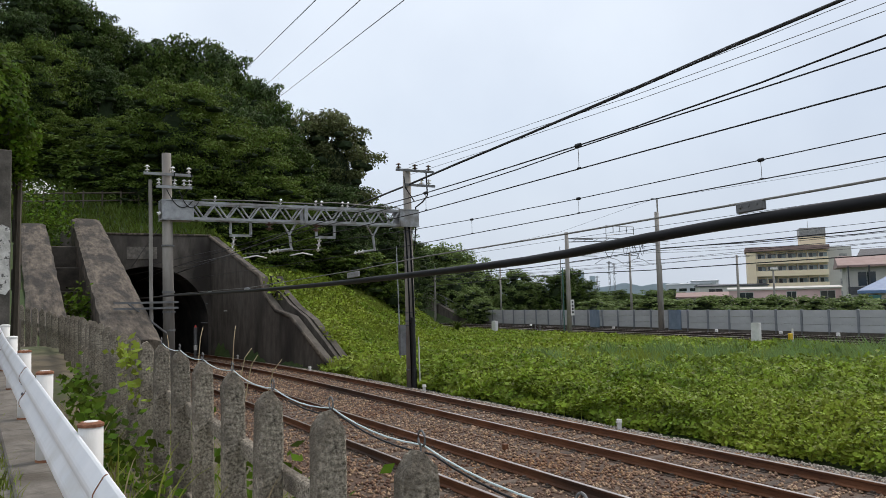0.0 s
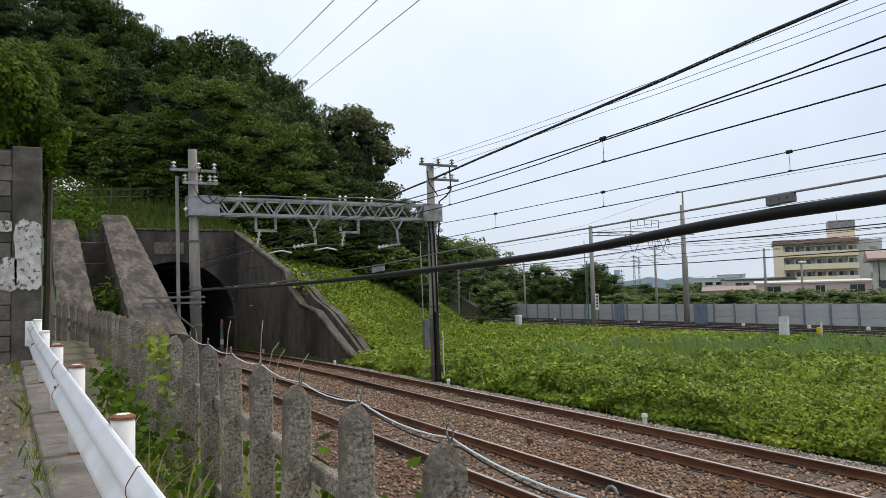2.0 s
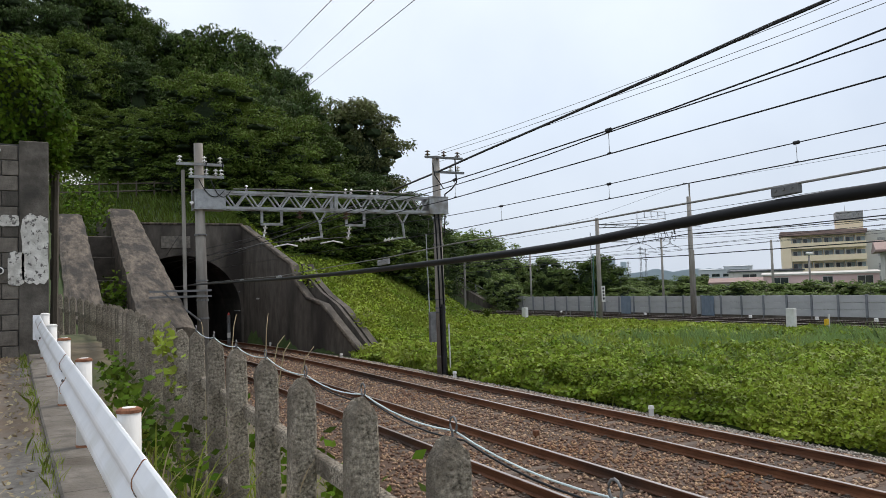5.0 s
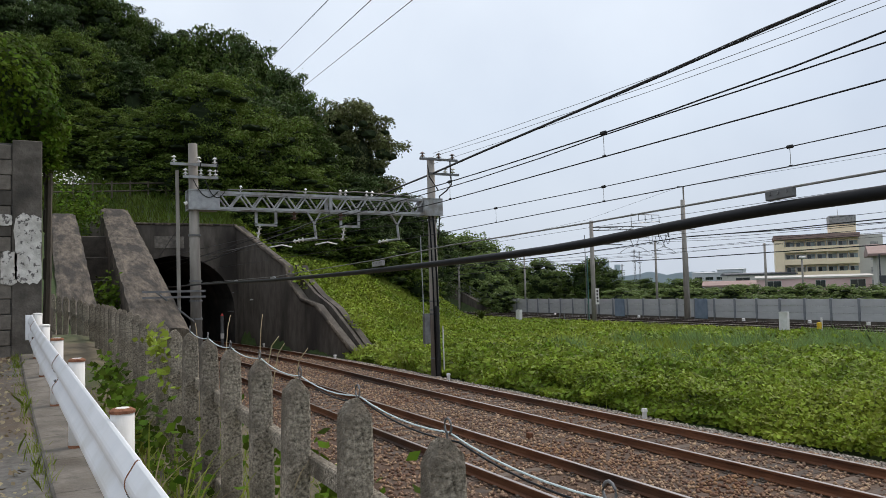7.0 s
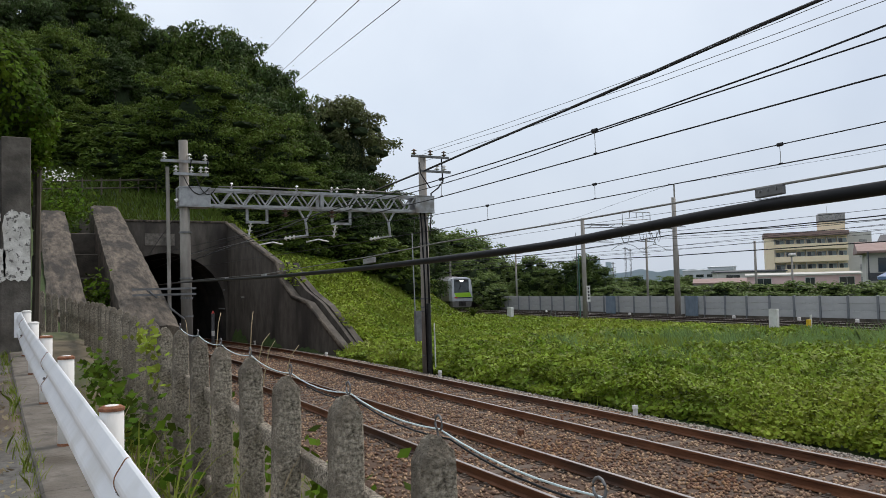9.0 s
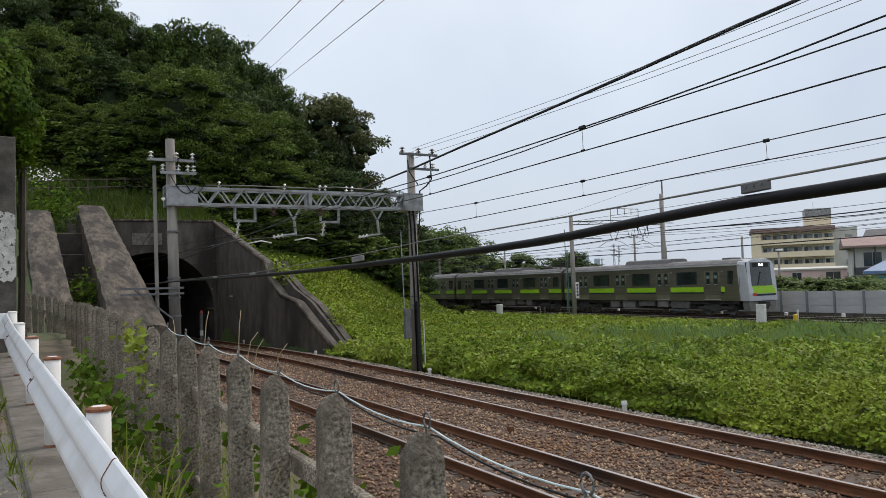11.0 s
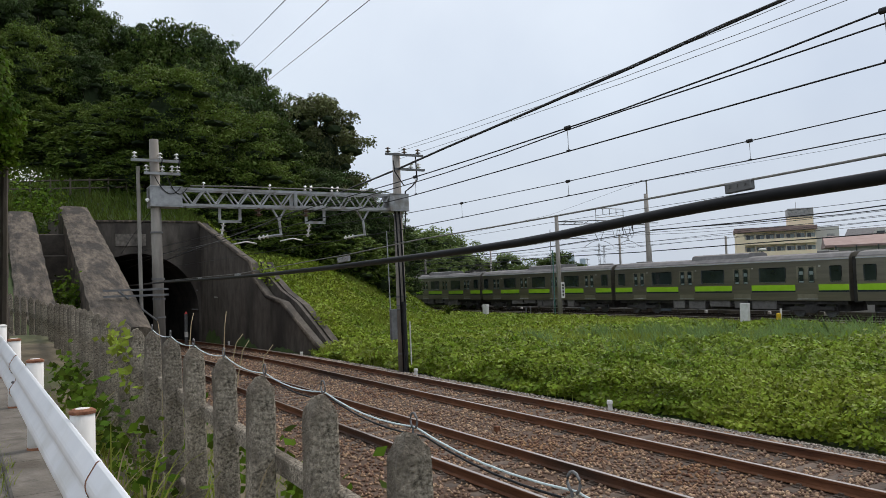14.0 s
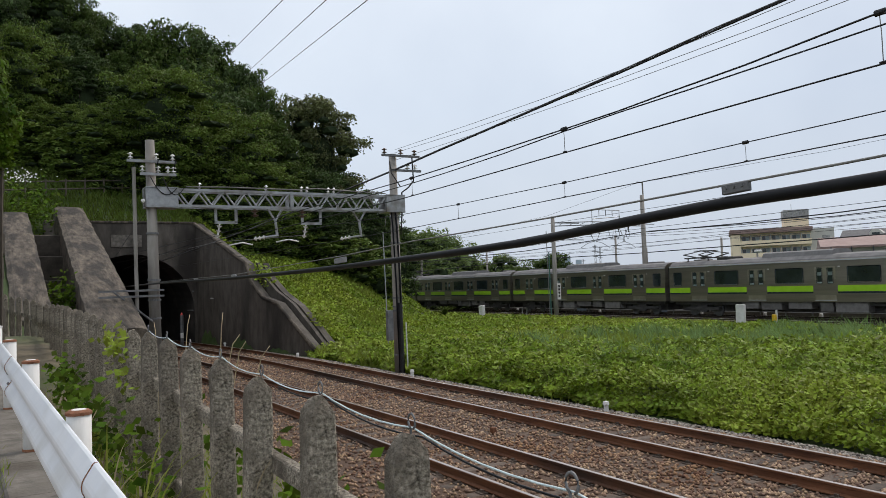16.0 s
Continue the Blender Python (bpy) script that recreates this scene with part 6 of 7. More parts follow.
def build_town():
    build_apartment()
    pk = house("pink_building", local(53.8, 132, -0.2, 3), 16.2, 8, 3.5, 0.3, M_PINK, M_OFFWHITE, "low pink building with a flat pale roof", ((-5.6, 1.6, 2.2, 1.3), (1.1, 1.7, 1.3, 1.2), (6.2, 1.7, 2.0, 1.2), (-2.5, -0.2, 1.6, 0.8), (4.0, -0.2, 1.0, 0.6)), 0.25)
    part("awning", box((-3.2, -1.2, 1.5), (-1.6, 0, 1.62)), M_OFFWHITE, pk)
    house("long_building", local(49.6, 150, -0.5, 0), 14.5, 8, 2.7, 0.8, M_OFFWHITE, M_BROWN_ROOF, "long low building with a faded brown roof", ((-5, 1.0, 3, 1.1), (0, 1.0, 3, 1.1), (5, 1.0, 3, 1.1)), 0.4)
    house("flat_roofed_house", local(50.6, 190, -0.5, 10), 15, 8, 5.0, 0.3, M_OFFWHITE, M_DARK_ROOF, "pale flat-roofed house behind the line", ((-4, 3.0, 3, 1.2), (2, 3.0, 3, 1.2)), 0.3)
    # Walls and roofs of both blocks carry the haze tint.
    house("far_block", local(47.6, 400, -1, -8), 22, 10, 8.6, 0.4, M_HAZE_WALL, M_HAZE_WALL, "hazy pale stepped building far off", tuple((-8 + 5.2 * k, 2.0 + 3 * f, 3.6, 1.4) for k in range(4) for f in range(2)), 0.3)
    house("far_block", local(48.6, 400, -1, -8), 12, 10, 10.0, 0.4, M_HAZE_WALL, M_HAZE_WALL, "hazy pale stepped building far off", tuple((-3 + 5.2 * k, 2.0 + 3 * f, 3.0, 1.4) for k in range(2) for f in range(2)), 0.3)
    br = house("brown_roofed_house", local(60.2, 100, -0.4, 6), 9.0, 7, 6.0, 1.2, M_OFFWHITE, M_BROWN_ROOF, "two-storey house with a brown roof and balcony", ((-2.4, 3.6, 1.8, 1.6), (1.2, 3.6, 1.8, 1.6), (-1.0, 0.6, 1.8, 1.4)), 0.9)
    part("balcony", box((-4.4, -1.0, 2.6), (2.0, -0.85, 3.5)), M_DARK_ROOF, br)
    for u in (-4.3, -2.2, 0.0, 1.9):
        part("balcony_post", box((u - 0.07, -1.0, 0), (u + 0.07, -0.86, 5.9)), M_DARK_ROOF, br)
    bl = house("blue_roofed_house", local(61.9, 74, -0.3, 4), 8.0, 7, 3.0, 1.6, M_CREAM, M_BLUE_ROOF, "cream house with a blue tiled hip roof", ((0.5, 1.0, 1.6, 1.3),), 0.7, True)
    part("tarpaulin", prism([(-4.6, -0.5), (-3.2, -0.5), (-3.0, 2.6), (-3.9, 2.6)], "y", -0.9, 0.6), M_TARP, bl, "green tarpaulin lean-to")
    part("porch", box((-3.0, -0.9, 2.2), (-1.2, 0.0, 2.32)), M_STEEL, bl)
    part("porch_side", box((-2.9, -0.7, -0.5), (-1.5, -0.6, 2.2)), M_RECESS, bl)
    dk = house("dark_roofed_house", local(60.4, 125, 0, -10), 9.0, 8, 6.6, 2.2, M_OFFWHITE, M_DARK_ROOF, "pale house with a charcoal gable roof", ((1.5, 4.4, 1.6, 1.2), (-2, 4, 1.6, 1.3)), 0.5)
    dm = part("dormer", prism([(-0.9, 7.2), (-0.9, 8.0), (-0.45, 8.5), (0.45, 8.5), (0.9, 8.0), (0.9, 7.2)], "y", 0.4, 2.4), M_OFFWHITE, dk, "round-topped dormer")
    part("dormer_window", box((-0.5, 0.36, 7.4), (0.5, 0.42, 8.1)), M_GLASS, dm)
    far_pole(*(local(50.9, 90).translation.xy), 6.9, 0.16, "concrete street pole beside the pink building")
    p = far_pole(*(local(53.2, 98).translation.xy), 5.6, 0.14, "street pole with a lamp head beside the pink building", ((5.3, -0.9, 0.9),))
    part("lamp_head", box((-0.5, -0.3, 5.3), (0.5, 0.1, 5.6), 0.08), M_PORCELAIN, p, "pale lamp head")
    # low fence on the street beyond
    fn = thing("street_fence", local(59.3, 66, -0.6, 0), "dark railing before the blue-roofed house", "fence")
    part("top_rail", box((-3, 0, 2.5), (8, 0.06, 2.58)), M_DARK_ROOF, fn)
    for k in range(24):
        part("baluster", box((-3 + 0.45 * k, 0, 0.8), (-2.95 + 0.45 * k, 0.05, 2.5)), M_DARK_ROOF, fn)
    # skyline, with haze put into its blue-grey colour
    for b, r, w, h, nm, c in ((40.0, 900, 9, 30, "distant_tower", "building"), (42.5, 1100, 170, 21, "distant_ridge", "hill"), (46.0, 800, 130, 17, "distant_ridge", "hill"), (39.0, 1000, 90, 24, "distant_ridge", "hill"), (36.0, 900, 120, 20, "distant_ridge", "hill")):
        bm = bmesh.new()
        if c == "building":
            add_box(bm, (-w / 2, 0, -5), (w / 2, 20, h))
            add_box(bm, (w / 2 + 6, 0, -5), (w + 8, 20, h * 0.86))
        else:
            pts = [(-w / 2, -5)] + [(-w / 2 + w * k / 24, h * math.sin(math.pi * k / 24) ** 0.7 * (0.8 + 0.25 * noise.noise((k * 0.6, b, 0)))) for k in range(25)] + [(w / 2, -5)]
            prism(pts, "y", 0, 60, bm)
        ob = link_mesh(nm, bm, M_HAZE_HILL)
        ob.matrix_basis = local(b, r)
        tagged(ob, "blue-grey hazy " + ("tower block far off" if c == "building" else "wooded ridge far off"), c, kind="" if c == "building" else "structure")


build_town()


def build_cutting_wall():
    cw = thing("cutting_wall", pose(0, 0, 0), "dark concrete retaining wall beside the far cutting", "retaining wall", kind="structure")
    a, b = (train_x(77) + 2.3, 77.0), (train_x(140) + 2.3, 140.0)
    part("wall_face", slab(a, b, 0.4, [(0, 0.3), (0.2, 3.7), (0.45, 4.4), (1, 5.2)]), M_CONC_DARK, cw)
    part("coping", slab((a[0] - 0.06, a[1]), (b[0] - 0.06, b[1]), 0.5, [(0, 0.42), (0.2, 3.85), (0.45, 4.55), (1, 5.35)]), M_CONC, cw)
    for k in range(12):
        f = k / 24
        y = a[1] + 63 * f
        z = float(np.interp(f, [0, 0.2, 0.45, 1], [0.3, 3.7, 4.4, 5.2]))
        part("fence_post", rod((a[0] + 0.3 + 1.9 * f, y, z), (a[0] + 0.3 + 1.9 * f, y, z + 1.3), 0.04, n=6), M_STEEL, cw)
    for dz in (0.35, 0.8, 1.25):
        part("fence_wire", tube([(a[0] + 0.3 + 1.9 * f, a[1] + 63 * f, float(np.interp(f, [0, 0.2, 0.45, 1], [0.3, 3.7, 4.4, 5.2])) + dz) for f in (0, 0.1, 0.2, 0.32, 0.45)], 0.015), M_STEEL, cw)


build_cutting_wall()


# ---------------------------------------------------------------- plants
def leaf_quads(c, size, normal, rng, tilt=0.45):
    """Leaf-shaped quads at centres c with given normals."""
    n = len(c)
    nr = normal + rng.normal(0, tilt, (n, 3))
    nr /= np.linalg.norm(nr, axis=1, keepdims=True) + 1e-9
    t = rng.normal(0, 1, (n, 3))
    t -= (t * nr).sum(1, keepdims=True) * nr
    t /= np.linalg.norm(t, axis=1, keepdims=True) + 1e-9
    b = np.cross(nr, t)
    s = size[:, None]
    v = np.stack([c - t * s * 0.55, c + b * s * 0.36 - nr * s * 0.06, c + t * s * 0.55, c - b * s * 0.36 - nr * s * 0.06], 1)
    f = np.arange(4 * n).reshape(n, 4)
    return v.reshape(-1, 3), f


def leaf_tris(c, size, normal, rng, tilt=0.5):
    """Small pointed leaf sprays, one triangle each."""
    n = len(c)
    nr = normal + rng.normal(0, tilt, (n, 3))
    nr /= np.linalg.norm(nr, axis=1, keepdims=True) + 1e-9
    t = rng.normal(0, 1, (n, 3))
    t -= (t * nr).sum(1, keepdims=True) * nr
    t /= np.linalg.norm(t, axis=1, keepdims=True) + 1e-9
    b = np.cross(nr, t)
    s = size[:, None]
    v = np.stack([c + t * s * 0.62, c - t * s * 0.38 + b * s * 0.46, c - t * s * 0.38 - b * s * 0.46], 1)
    return v.reshape(-1, 3), np.arange(3 * n).reshape(n, 3)


def tree_template(name, height, radius, leaves, leaf_size, seed, leaf_m, label, low=0.12, lobes=70, flat=0.42, dome=0.55, lobe_size=(0.16, 0.30)):
    """A tapered trunk with limbs, and a crown of leaf sprays laid in many uneven shelves; the crown's top is at the given height."""
    rng = np.random.default_rng(seed)
    tr = thing(name, pose(0, 0, -500), label, "tree", "woodland trees")
    bm = tube([(0, 0, -1.0), (0.08, 0.05, height * 0.3), (-0.05, 0.12, height * 0.62), (0.1, 0.0, height * 0.88)], [radius * 0.075, radius * 0.06, radius * 0.04, 0.03], 7)
    cs, rs = [], []
    for k in range(lobes):
        f = (k + 0.5) / lobes
        z = height * (low + (0.93 - low) * f)
        w = radius * max(0.12, math.sin(math.pi * (0.10 + 0.86 * f ** 1.15))) ** dome
        a = k * 2.39996 + rng.uniform(-0.5, 0.5)
        rad = w * (rng.uniform(0.62, 0.95) if k % 4 else rng.uniform(0.1, 0.5))
        cs.append((rad * math.cos(a), rad * math.sin(a), z + rng.uniform(-0.35, 0.35)))
        rs.append(radius * rng.uniform(*lobe_size))
    for k in range(0, lobes, 6):
        x, y, z = cs[k]
        add_tube(bm, [(0, 0, z * 0.72), (x * 0.5, y * 0.5, z * 0.88), (x, y, z)], [radius * 0.028, radius * 0.016, 0.015], 4)
    part("trunk", bm, M_BARK, tr, "brown tapered trunk with limbs")
    cs, rs = np.array(cs), np.array(rs)
    # each shelf is a handful of smaller tufts
    tufts = 7
    tc_ = np.repeat(cs, tufts, 0) + rng.normal(0, 1, (lobes * tufts, 3)) * np.repeat(rs, tufts)[:, None] * np.array([0.62, 0.62, 0.22])
    tr_ = np.repeat(rs, tufts) * rng.uniform(0.34, 0.62, lobes * tufts)
    pick = rng.choice(len(tr_), leaves, p=tr_ ** 2 / (tr_ ** 2).sum())
    d = rng.normal(0, 1, (leaves, 3))
    d[:, 2] = np.abs(d[:, 2]) * np.where(rng.random(leaves) < 0.74, 1, -1)
    d /= np.linalg.norm(d, axis=1, keepdims=True)
    c = tc_[pick] + d * (tr_[pick] * rng.uniform(0.7, 1.12, leaves))[:, None] * np.array([1.15, 1.15, flat * 1.4])
    # a fifth of the sprays fill the crown behind its shelves
    inner = rng.random(leaves) < 0.2
    c[inner] = c[inner] * np.array([0.8, 0.8, 1.0]) + rng.normal(0, radius * 0.05, (inner.sum(), 3)) - np.array([0, 0, radius * 0.06])
    k = height / np.quantile(c[:, 2], 0.998)
    c[:, 2] *= k
    cs[:, 2] *= k
    v, f = leaf_tris(c, leaf_size * rng.uniform(0.6, 1.4, leaves), d + np.array([0, 0, 0.6]), rng)
    crown = mesh_np("crown", v, f, leaf_m)
    crown.parent = tr
    tagged(crown, "uneven leafy crown")
    # Added solid cores, coloured dark as the shade between the sprays.
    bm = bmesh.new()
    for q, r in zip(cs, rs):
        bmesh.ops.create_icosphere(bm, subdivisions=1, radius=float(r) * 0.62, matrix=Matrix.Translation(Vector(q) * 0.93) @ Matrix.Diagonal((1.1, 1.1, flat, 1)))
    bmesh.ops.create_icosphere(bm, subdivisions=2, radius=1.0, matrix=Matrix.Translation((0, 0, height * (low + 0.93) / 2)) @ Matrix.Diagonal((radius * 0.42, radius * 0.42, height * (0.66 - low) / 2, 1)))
    part("inner_foliage", bm, M_CORE, crown, "dark core in place of shade within the crown")
    return tr


TREES = [tree_template("tree", 10, 4.6, 40000, 0.145, 11, M_LEAF_LIGHT, "broad light-green tree with layered branches on the slope", 0.10, 84, 0.34, 0.5),
         tree_template("tree", 10, 3.5, 30000, 0.165, 12, M_LEAF_DARK, "dense dark green tree on the wooded slope", 0.10, 70),
         tree_template("tree", 10, 3.7, 32000, 0.16, 13, M_LEAF, "rounded mid-green tree on the wooded slope", 0.10, 76, 0.5),
         tree_template("tree", 10, 3.1, 28000, 0.15, 14, M_LEAF_BROWN, "tall olive-green tree with a rounded crown", 0.2, 64, 0.6, 0.45, (0.18, 0.3)),
         tree_template("bush", 10, 3.8, 4200, 0.42, 15, M_LEAF_LIGHT, "low mid-green bush beside the line", 0.05, 26, 0.6, 0.5, (0.26, 0.42)),
         tree_template("bush", 10, 3.8, 4200, 0.42, 16, M_LEAF_FAR, "low light-green bush beside the line", 0.05, 26, 0.6, 0.5, (0.26, 0.42)),
         tree_template("tree", 10, 3.6, 9000, 0.26, 17, M_LEAF_FAR, "leafy green tree beyond the far line", 0.06, 40, 0.6, 0.5, (0.22, 0.36)),
         tree_template("tree", 10, 3.6, 9000, 0.26, 18, M_LEAF, "dense dark tree beyond the noise barrier", 0.06, 40, 0.6, 0.5, (0.22, 0.36))]


def plant(kind, x, y, height, width=1.0, base=None, sink=0.3):
    z = float(land(x, y)) if base is None else base
    k = height / 10.0
    m = pose(x, y, z - sink, 0, 0, random.uniform(0, 360)) @ Matrix.Diagonal((k * width, k * width, k, 1))
    return copy_thing(TREES[kind], m)


def skyline(b):
    """Slope from the eye to the top of the wood at a bearing."""
    return float(np.interp(b, [-8, 0, 3, 5, 8.4, 10.7, 11.9, 13.9, 15.5, 16.9, 18.8, 19.6, 20.5, 22.1, 23.8, 24.4], [0.47, 0.42, 0.385, 0.365, 0.343, 0.325, 0.343, 0.328, 0.30, 0.293, 0.249, 0.255, 0.255, 0.23, 0.19, 0.14]))


def build_wood():
    rng = random.Random(4)
    b = -7.0
    while b < 19.0:
        for r, share_ in ((60 + max(0, 9 - b) * 0.8, 0.64), (69, 0.84), (76, 0.90)):
            if share_ < 0.7 and b > 9.5:
                continue
            bb = b + rng.uniform(-1.0, 1.0) + (1.9 if r == 69 else 0)
            if bb > 18.2:
                continue
            rr = r + rng.uniform(-2.5, 2.5) + max(0, bb - 12) * 0.25
            x, y = rr * math.sin(radians(bb)), rr * math.cos(radians(bb))
            z = float(land(x, y))
            h = 3.1 + rr * skyline(bb) * share_ * rng.uniform(0.94, 1.0) - z
            if h < 3.5:
                continue
            plant(rng.choice([2, 1, 1, 2, 0]), x, y, min(h, 22), min(1.25, max(0.62, 7.6 / h)), z)
        b += 3.7
    # the broad light-green tree, the tall olive tree at the end of the wood, and those round them
    for bb, rr, top, kind, w in ((11.0, 58.0, 0.285, 0, 1.0), (7.0, 60.5, 0.235, 0, 0.95), (14.6, 60.0, 0.225, 0, 0.9), (21.6, 66, 0.252, 3, 0.90),
                                 (1.0, 82, 0.42, 1, 0.8), (3.0, 82, 0.39, 2, 0.75), (4.6, 81, 0.366, 1, 0.7), (6.3, 80, 0.348, 2, 0.75), (8.9, 79, 0.333, 1, 0.7), (10.5, 78, 0.315, 2, 0.7), (12.1, 77, 0.334, 2, 0.66), (13.6, 76, 0.318, 1, 0.64), (15.0, 75, 0.293, 2, 0.62), (16.3, 73, 0.284, 1, 0.58), (17.2, 70, 0.262, 2, 0.55), (15.6, 66, 0.25, 1, 0.85),
                                 (17.4, 62, 0.225, 2, 0.85), (19.2, 67, 0.228, 1, 0.85), (19.3, 61, 0.165, 2, 1.0), (21.6, 61, 0.15, 1, 1.1), (22.5, 64, 0.155, 1, 0.95), (16.8, 58, 0.17, 0, 1.1), (23.0, 70, 0.13, 2, 0.85), (24.0, 76, 0.12, 1, 0.9), (24.9, 75, 0.125, 1, 0.95), (26.1, 79, 0.10, 2, 1.0), (27.2, 83, 0.078, 1, 1.0)):
        x, y = rr * math.sin(radians(bb)), rr * math.cos(radians(bb))
        z = float(land(x, y))
        plant(kind, x, y, 3.1 + rr * top - z, w, z)
    # bushes at the foot of the wood
    for k in range(26):
        bb = -2 + k * 1.12
        rr = 55.5 + rng.uniform(-1, 1.5) + max(0, bb - 13) * 0.55 + max(0, 9 - bb) * 1.1
        x, y = rr * math.sin(radians(bb)), rr * math.cos(radians(bb))
        plant(4, x, y, rng.uniform(2.4, 4.0), 1.7)
    # trees beyond the cutting and the barrier
    for bb, rr, h, kind, w in ((27.3, 150, 13.5, 2, 1.2), (28.6, 155, 14.6, 0, 1.2), (29.8, 150, 14.2, 2, 1.2), (31.0, 145, 12.5, 0, 1.2), (28.0, 128, 8, 2, 1.3), (29.8, 122, 7.5, 0, 1.3), (31.3, 112, 7.0, 2, 1.3), (32.5, 120, 8.0, 0, 1.2), (33.6, 130, 6.6, 2, 1.5), (35.2, 115, 7.6, 2, 1.25), (36.3, 118, 6.0, 0, 1.3), (38.2, 112, 6.6, 1, 1.2), (39.3, 114, 7.4, 1, 1.2), (40.2, 118, 5.6, 1, 1.2), (30.6, 98, 4.5, 2, 1.4), (31.8, 92, 4.2, 0, 1.4), (29.2, 101, 4.0, 2, 1.3), (32.6, 88, 3.4, 2, 1.5)):
        x, y = rr * math.sin(radians(bb)), rr * math.cos(radians(bb))
        plant((7 if kind == 1 else 6) if rr > 110 else 5, x, y, h, w, min(float(land(x, y)), 4.0) if rr > 110 else None)
    for k in range(34):
        bb = 40.5 + k * 0.58
        rr = (50.5 + rng.uniform(0, 7)) / math.sin(radians(bb))
        plant(5, rr * math.sin(radians(bb)), rr * math.cos(radians(bb)), rng.uniform(1.9, 2.9), 2.1, 0.0)
    for k in range(24):
        bb = 32.5 + k * 0.6
        rr = rng.uniform(118, 175)
        plant(rng.choice([6, 6, 7]), rr * math.sin(radians(bb)), rr * math.cos(radians(bb)), rng.uniform(3.0, 4.6), 1.7, 0.0)
    for t in TREES:
        for o in list(t.children_recursive) + [t]:
            bpy.data.objects.remove(o)


build_wood()


def build_field():
    """Climbing weeds and grass between the near and the far tracks."""
    rng = np.random.default_rng(21)

    def scatter(n, r0, r1, b0, b1, power=0.8):
        b = np.radians(rng.uniform(b0, b1, n))
        r = r0 + (r1 - r0) * rng.random(n) ** power
        return r * np.sin(b), r * np.cos(b), r

    def mound(x, y):
        """Height of the weeds' canopy over the ground: broad heaps with smaller lumps on them."""
        u, w = x + 0.6 * np.sin(y * 0.7), y + 0.6 * np.sin(x * 0.8)
        broad = 0.5 + 0.5 * np.sin(u * 0.95 + 1.1 * np.sin(w * 0.43)) * np.sin(w * 0.8 + 0.6)
        lump = 0.5 + 0.5 * np.sin(u * 2.6 + 0.8 * np.sin(w * 2.1)) * np.sin(w * 2.9 + 0.7 * np.sin(u * 1.7))
        small = np.sin(u * 6.1 + w * 1.3) * np.sin(w * 5.3 - u * 0.9)
        return 0.22 + 0.36 * broad + 0.32 * lump + 0.08 * small

    def inside(x, y):
        lo = 12.78 + 0.2 * np.sin(y * 1.1) + 0.15 * np.sin(y * 2.7) + curve_x(y) * 0.0
        lo = np.where(y > 33, 14.6 - (np.clip(y, 33, 47) - 33) * 0.13, lo)
        return (x > lo) & (x < train_x(y) - 7.3)
    # broad leaves, lying over the heaps; small and dense further off
    for name, n0, r0, r1, power in (("kudzu", 120000, 12.5, 23, 0.85), ("far_kudzu", 330000, 21, 62, 0.85)):
        x, y, r = scatter(n0, r0, r1, 18, 63, power)
        patch = np.sin(x * 0.35 + 2) + np.sin(y * 0.29 + x * 0.18) + 0.03 * (30 - r)
        k = inside(x, y) & (patch + rng.normal(0, 0.5, len(x)) > -0.75 + 0.075 * np.maximum(r - 27, 0))
        x, y, r = x[k], y[k], r[k]
        depth = 1 - 0.8 * rng.random(len(x)) ** 3.0
        edge = smooth_step(12.5, 13.3, x)
        low = 1 - 0.5 * smooth_step(26, 44, r)
        top = mound(x, y) * (0.30 + 0.70 * edge) * low + 0.16
        z = land(x, y) + 0.02 + top * depth
        gx = (mound(x + 0.08, y) - mound(x - 0.08, y)) / 0.16
        gy = (mound(x, y + 0.08) - mound(x, y - 0.08)) / 0.16
        nrm = np.stack([-gx - 0.15, -gy - 0.15, np.full(len(x), 0.9)], -1)
        size = np.clip(0.0050 * r, 0.085, 0.20) * rng.uniform(0.5, 1.35, len(x))
        v, f = (leaf_quads if r1 < 40 else leaf_tris)(np.stack([x, y, z], -1), size, nrm, rng, 0.5)
        ob = mesh_np(name, v, f, M_KUDZU)
        tagged(ob, "bright green climbing weeds heaped over the field", "weeds", kind="stuff")

    # leaves on the bank beside the wing wall
    x, y = rng.uniform(12.0, 42.0, 135000), rng.uniform(33.5, 76.0, 135000)
    foot = np.where(y < 47.0, 14.0 - (np.clip(y, 33, 47) - 33) * 0.153, 11.9)
    k = (x > foot) & (x < train_x(y) - 8) & (np.sin(x * 0.7 + 1) + np.sin(y * 0.6 + 0.4 * x) + rng.normal(0, 0.5, len(x)) > -0.7)
    x, y = x[k], y[k]
    z = land(x, y) + 0.03 + (0.22 + 0.45 * mound(x, y)) * rng.random(len(x)) ** 0.6
    v, f = leaf_tris(np.stack([x, y, z], -1), rng.uniform(0.10, 0.24, len(x)), np.tile(np.array([-0.3, -0.5, 0.8]), (len(x), 1)), rng, 0.8)
    ob = mesh_np("bank_weeds", v, f, M_KUDZU)
    tagged(ob, "bright green leafy weeds on the bank by the wall", "weeds", kind="stuff")

    def blades(name, x, y, base, h, w, lean, material, label, cat="grass"):
        n = len(x)
        a = rng.uniform(0, 6.28, n)
        d = np.stack([np.cos(a), np.sin(a), np.zeros(n)], -1)
        # the blade's face is turned roughly to the road
        side = np.stack([np.cos(a * 0.3 - 0.4), -np.sin(a * 0.3 + 0.4), np.zeros(n)], -1)
        p = np.stack([x, y, base], -1)
        up = np.array([0, 0, 1.0])
        m1 = p + up * (h * 0.55)[:, None] + d * (lean * h * 0.25)[:, None]
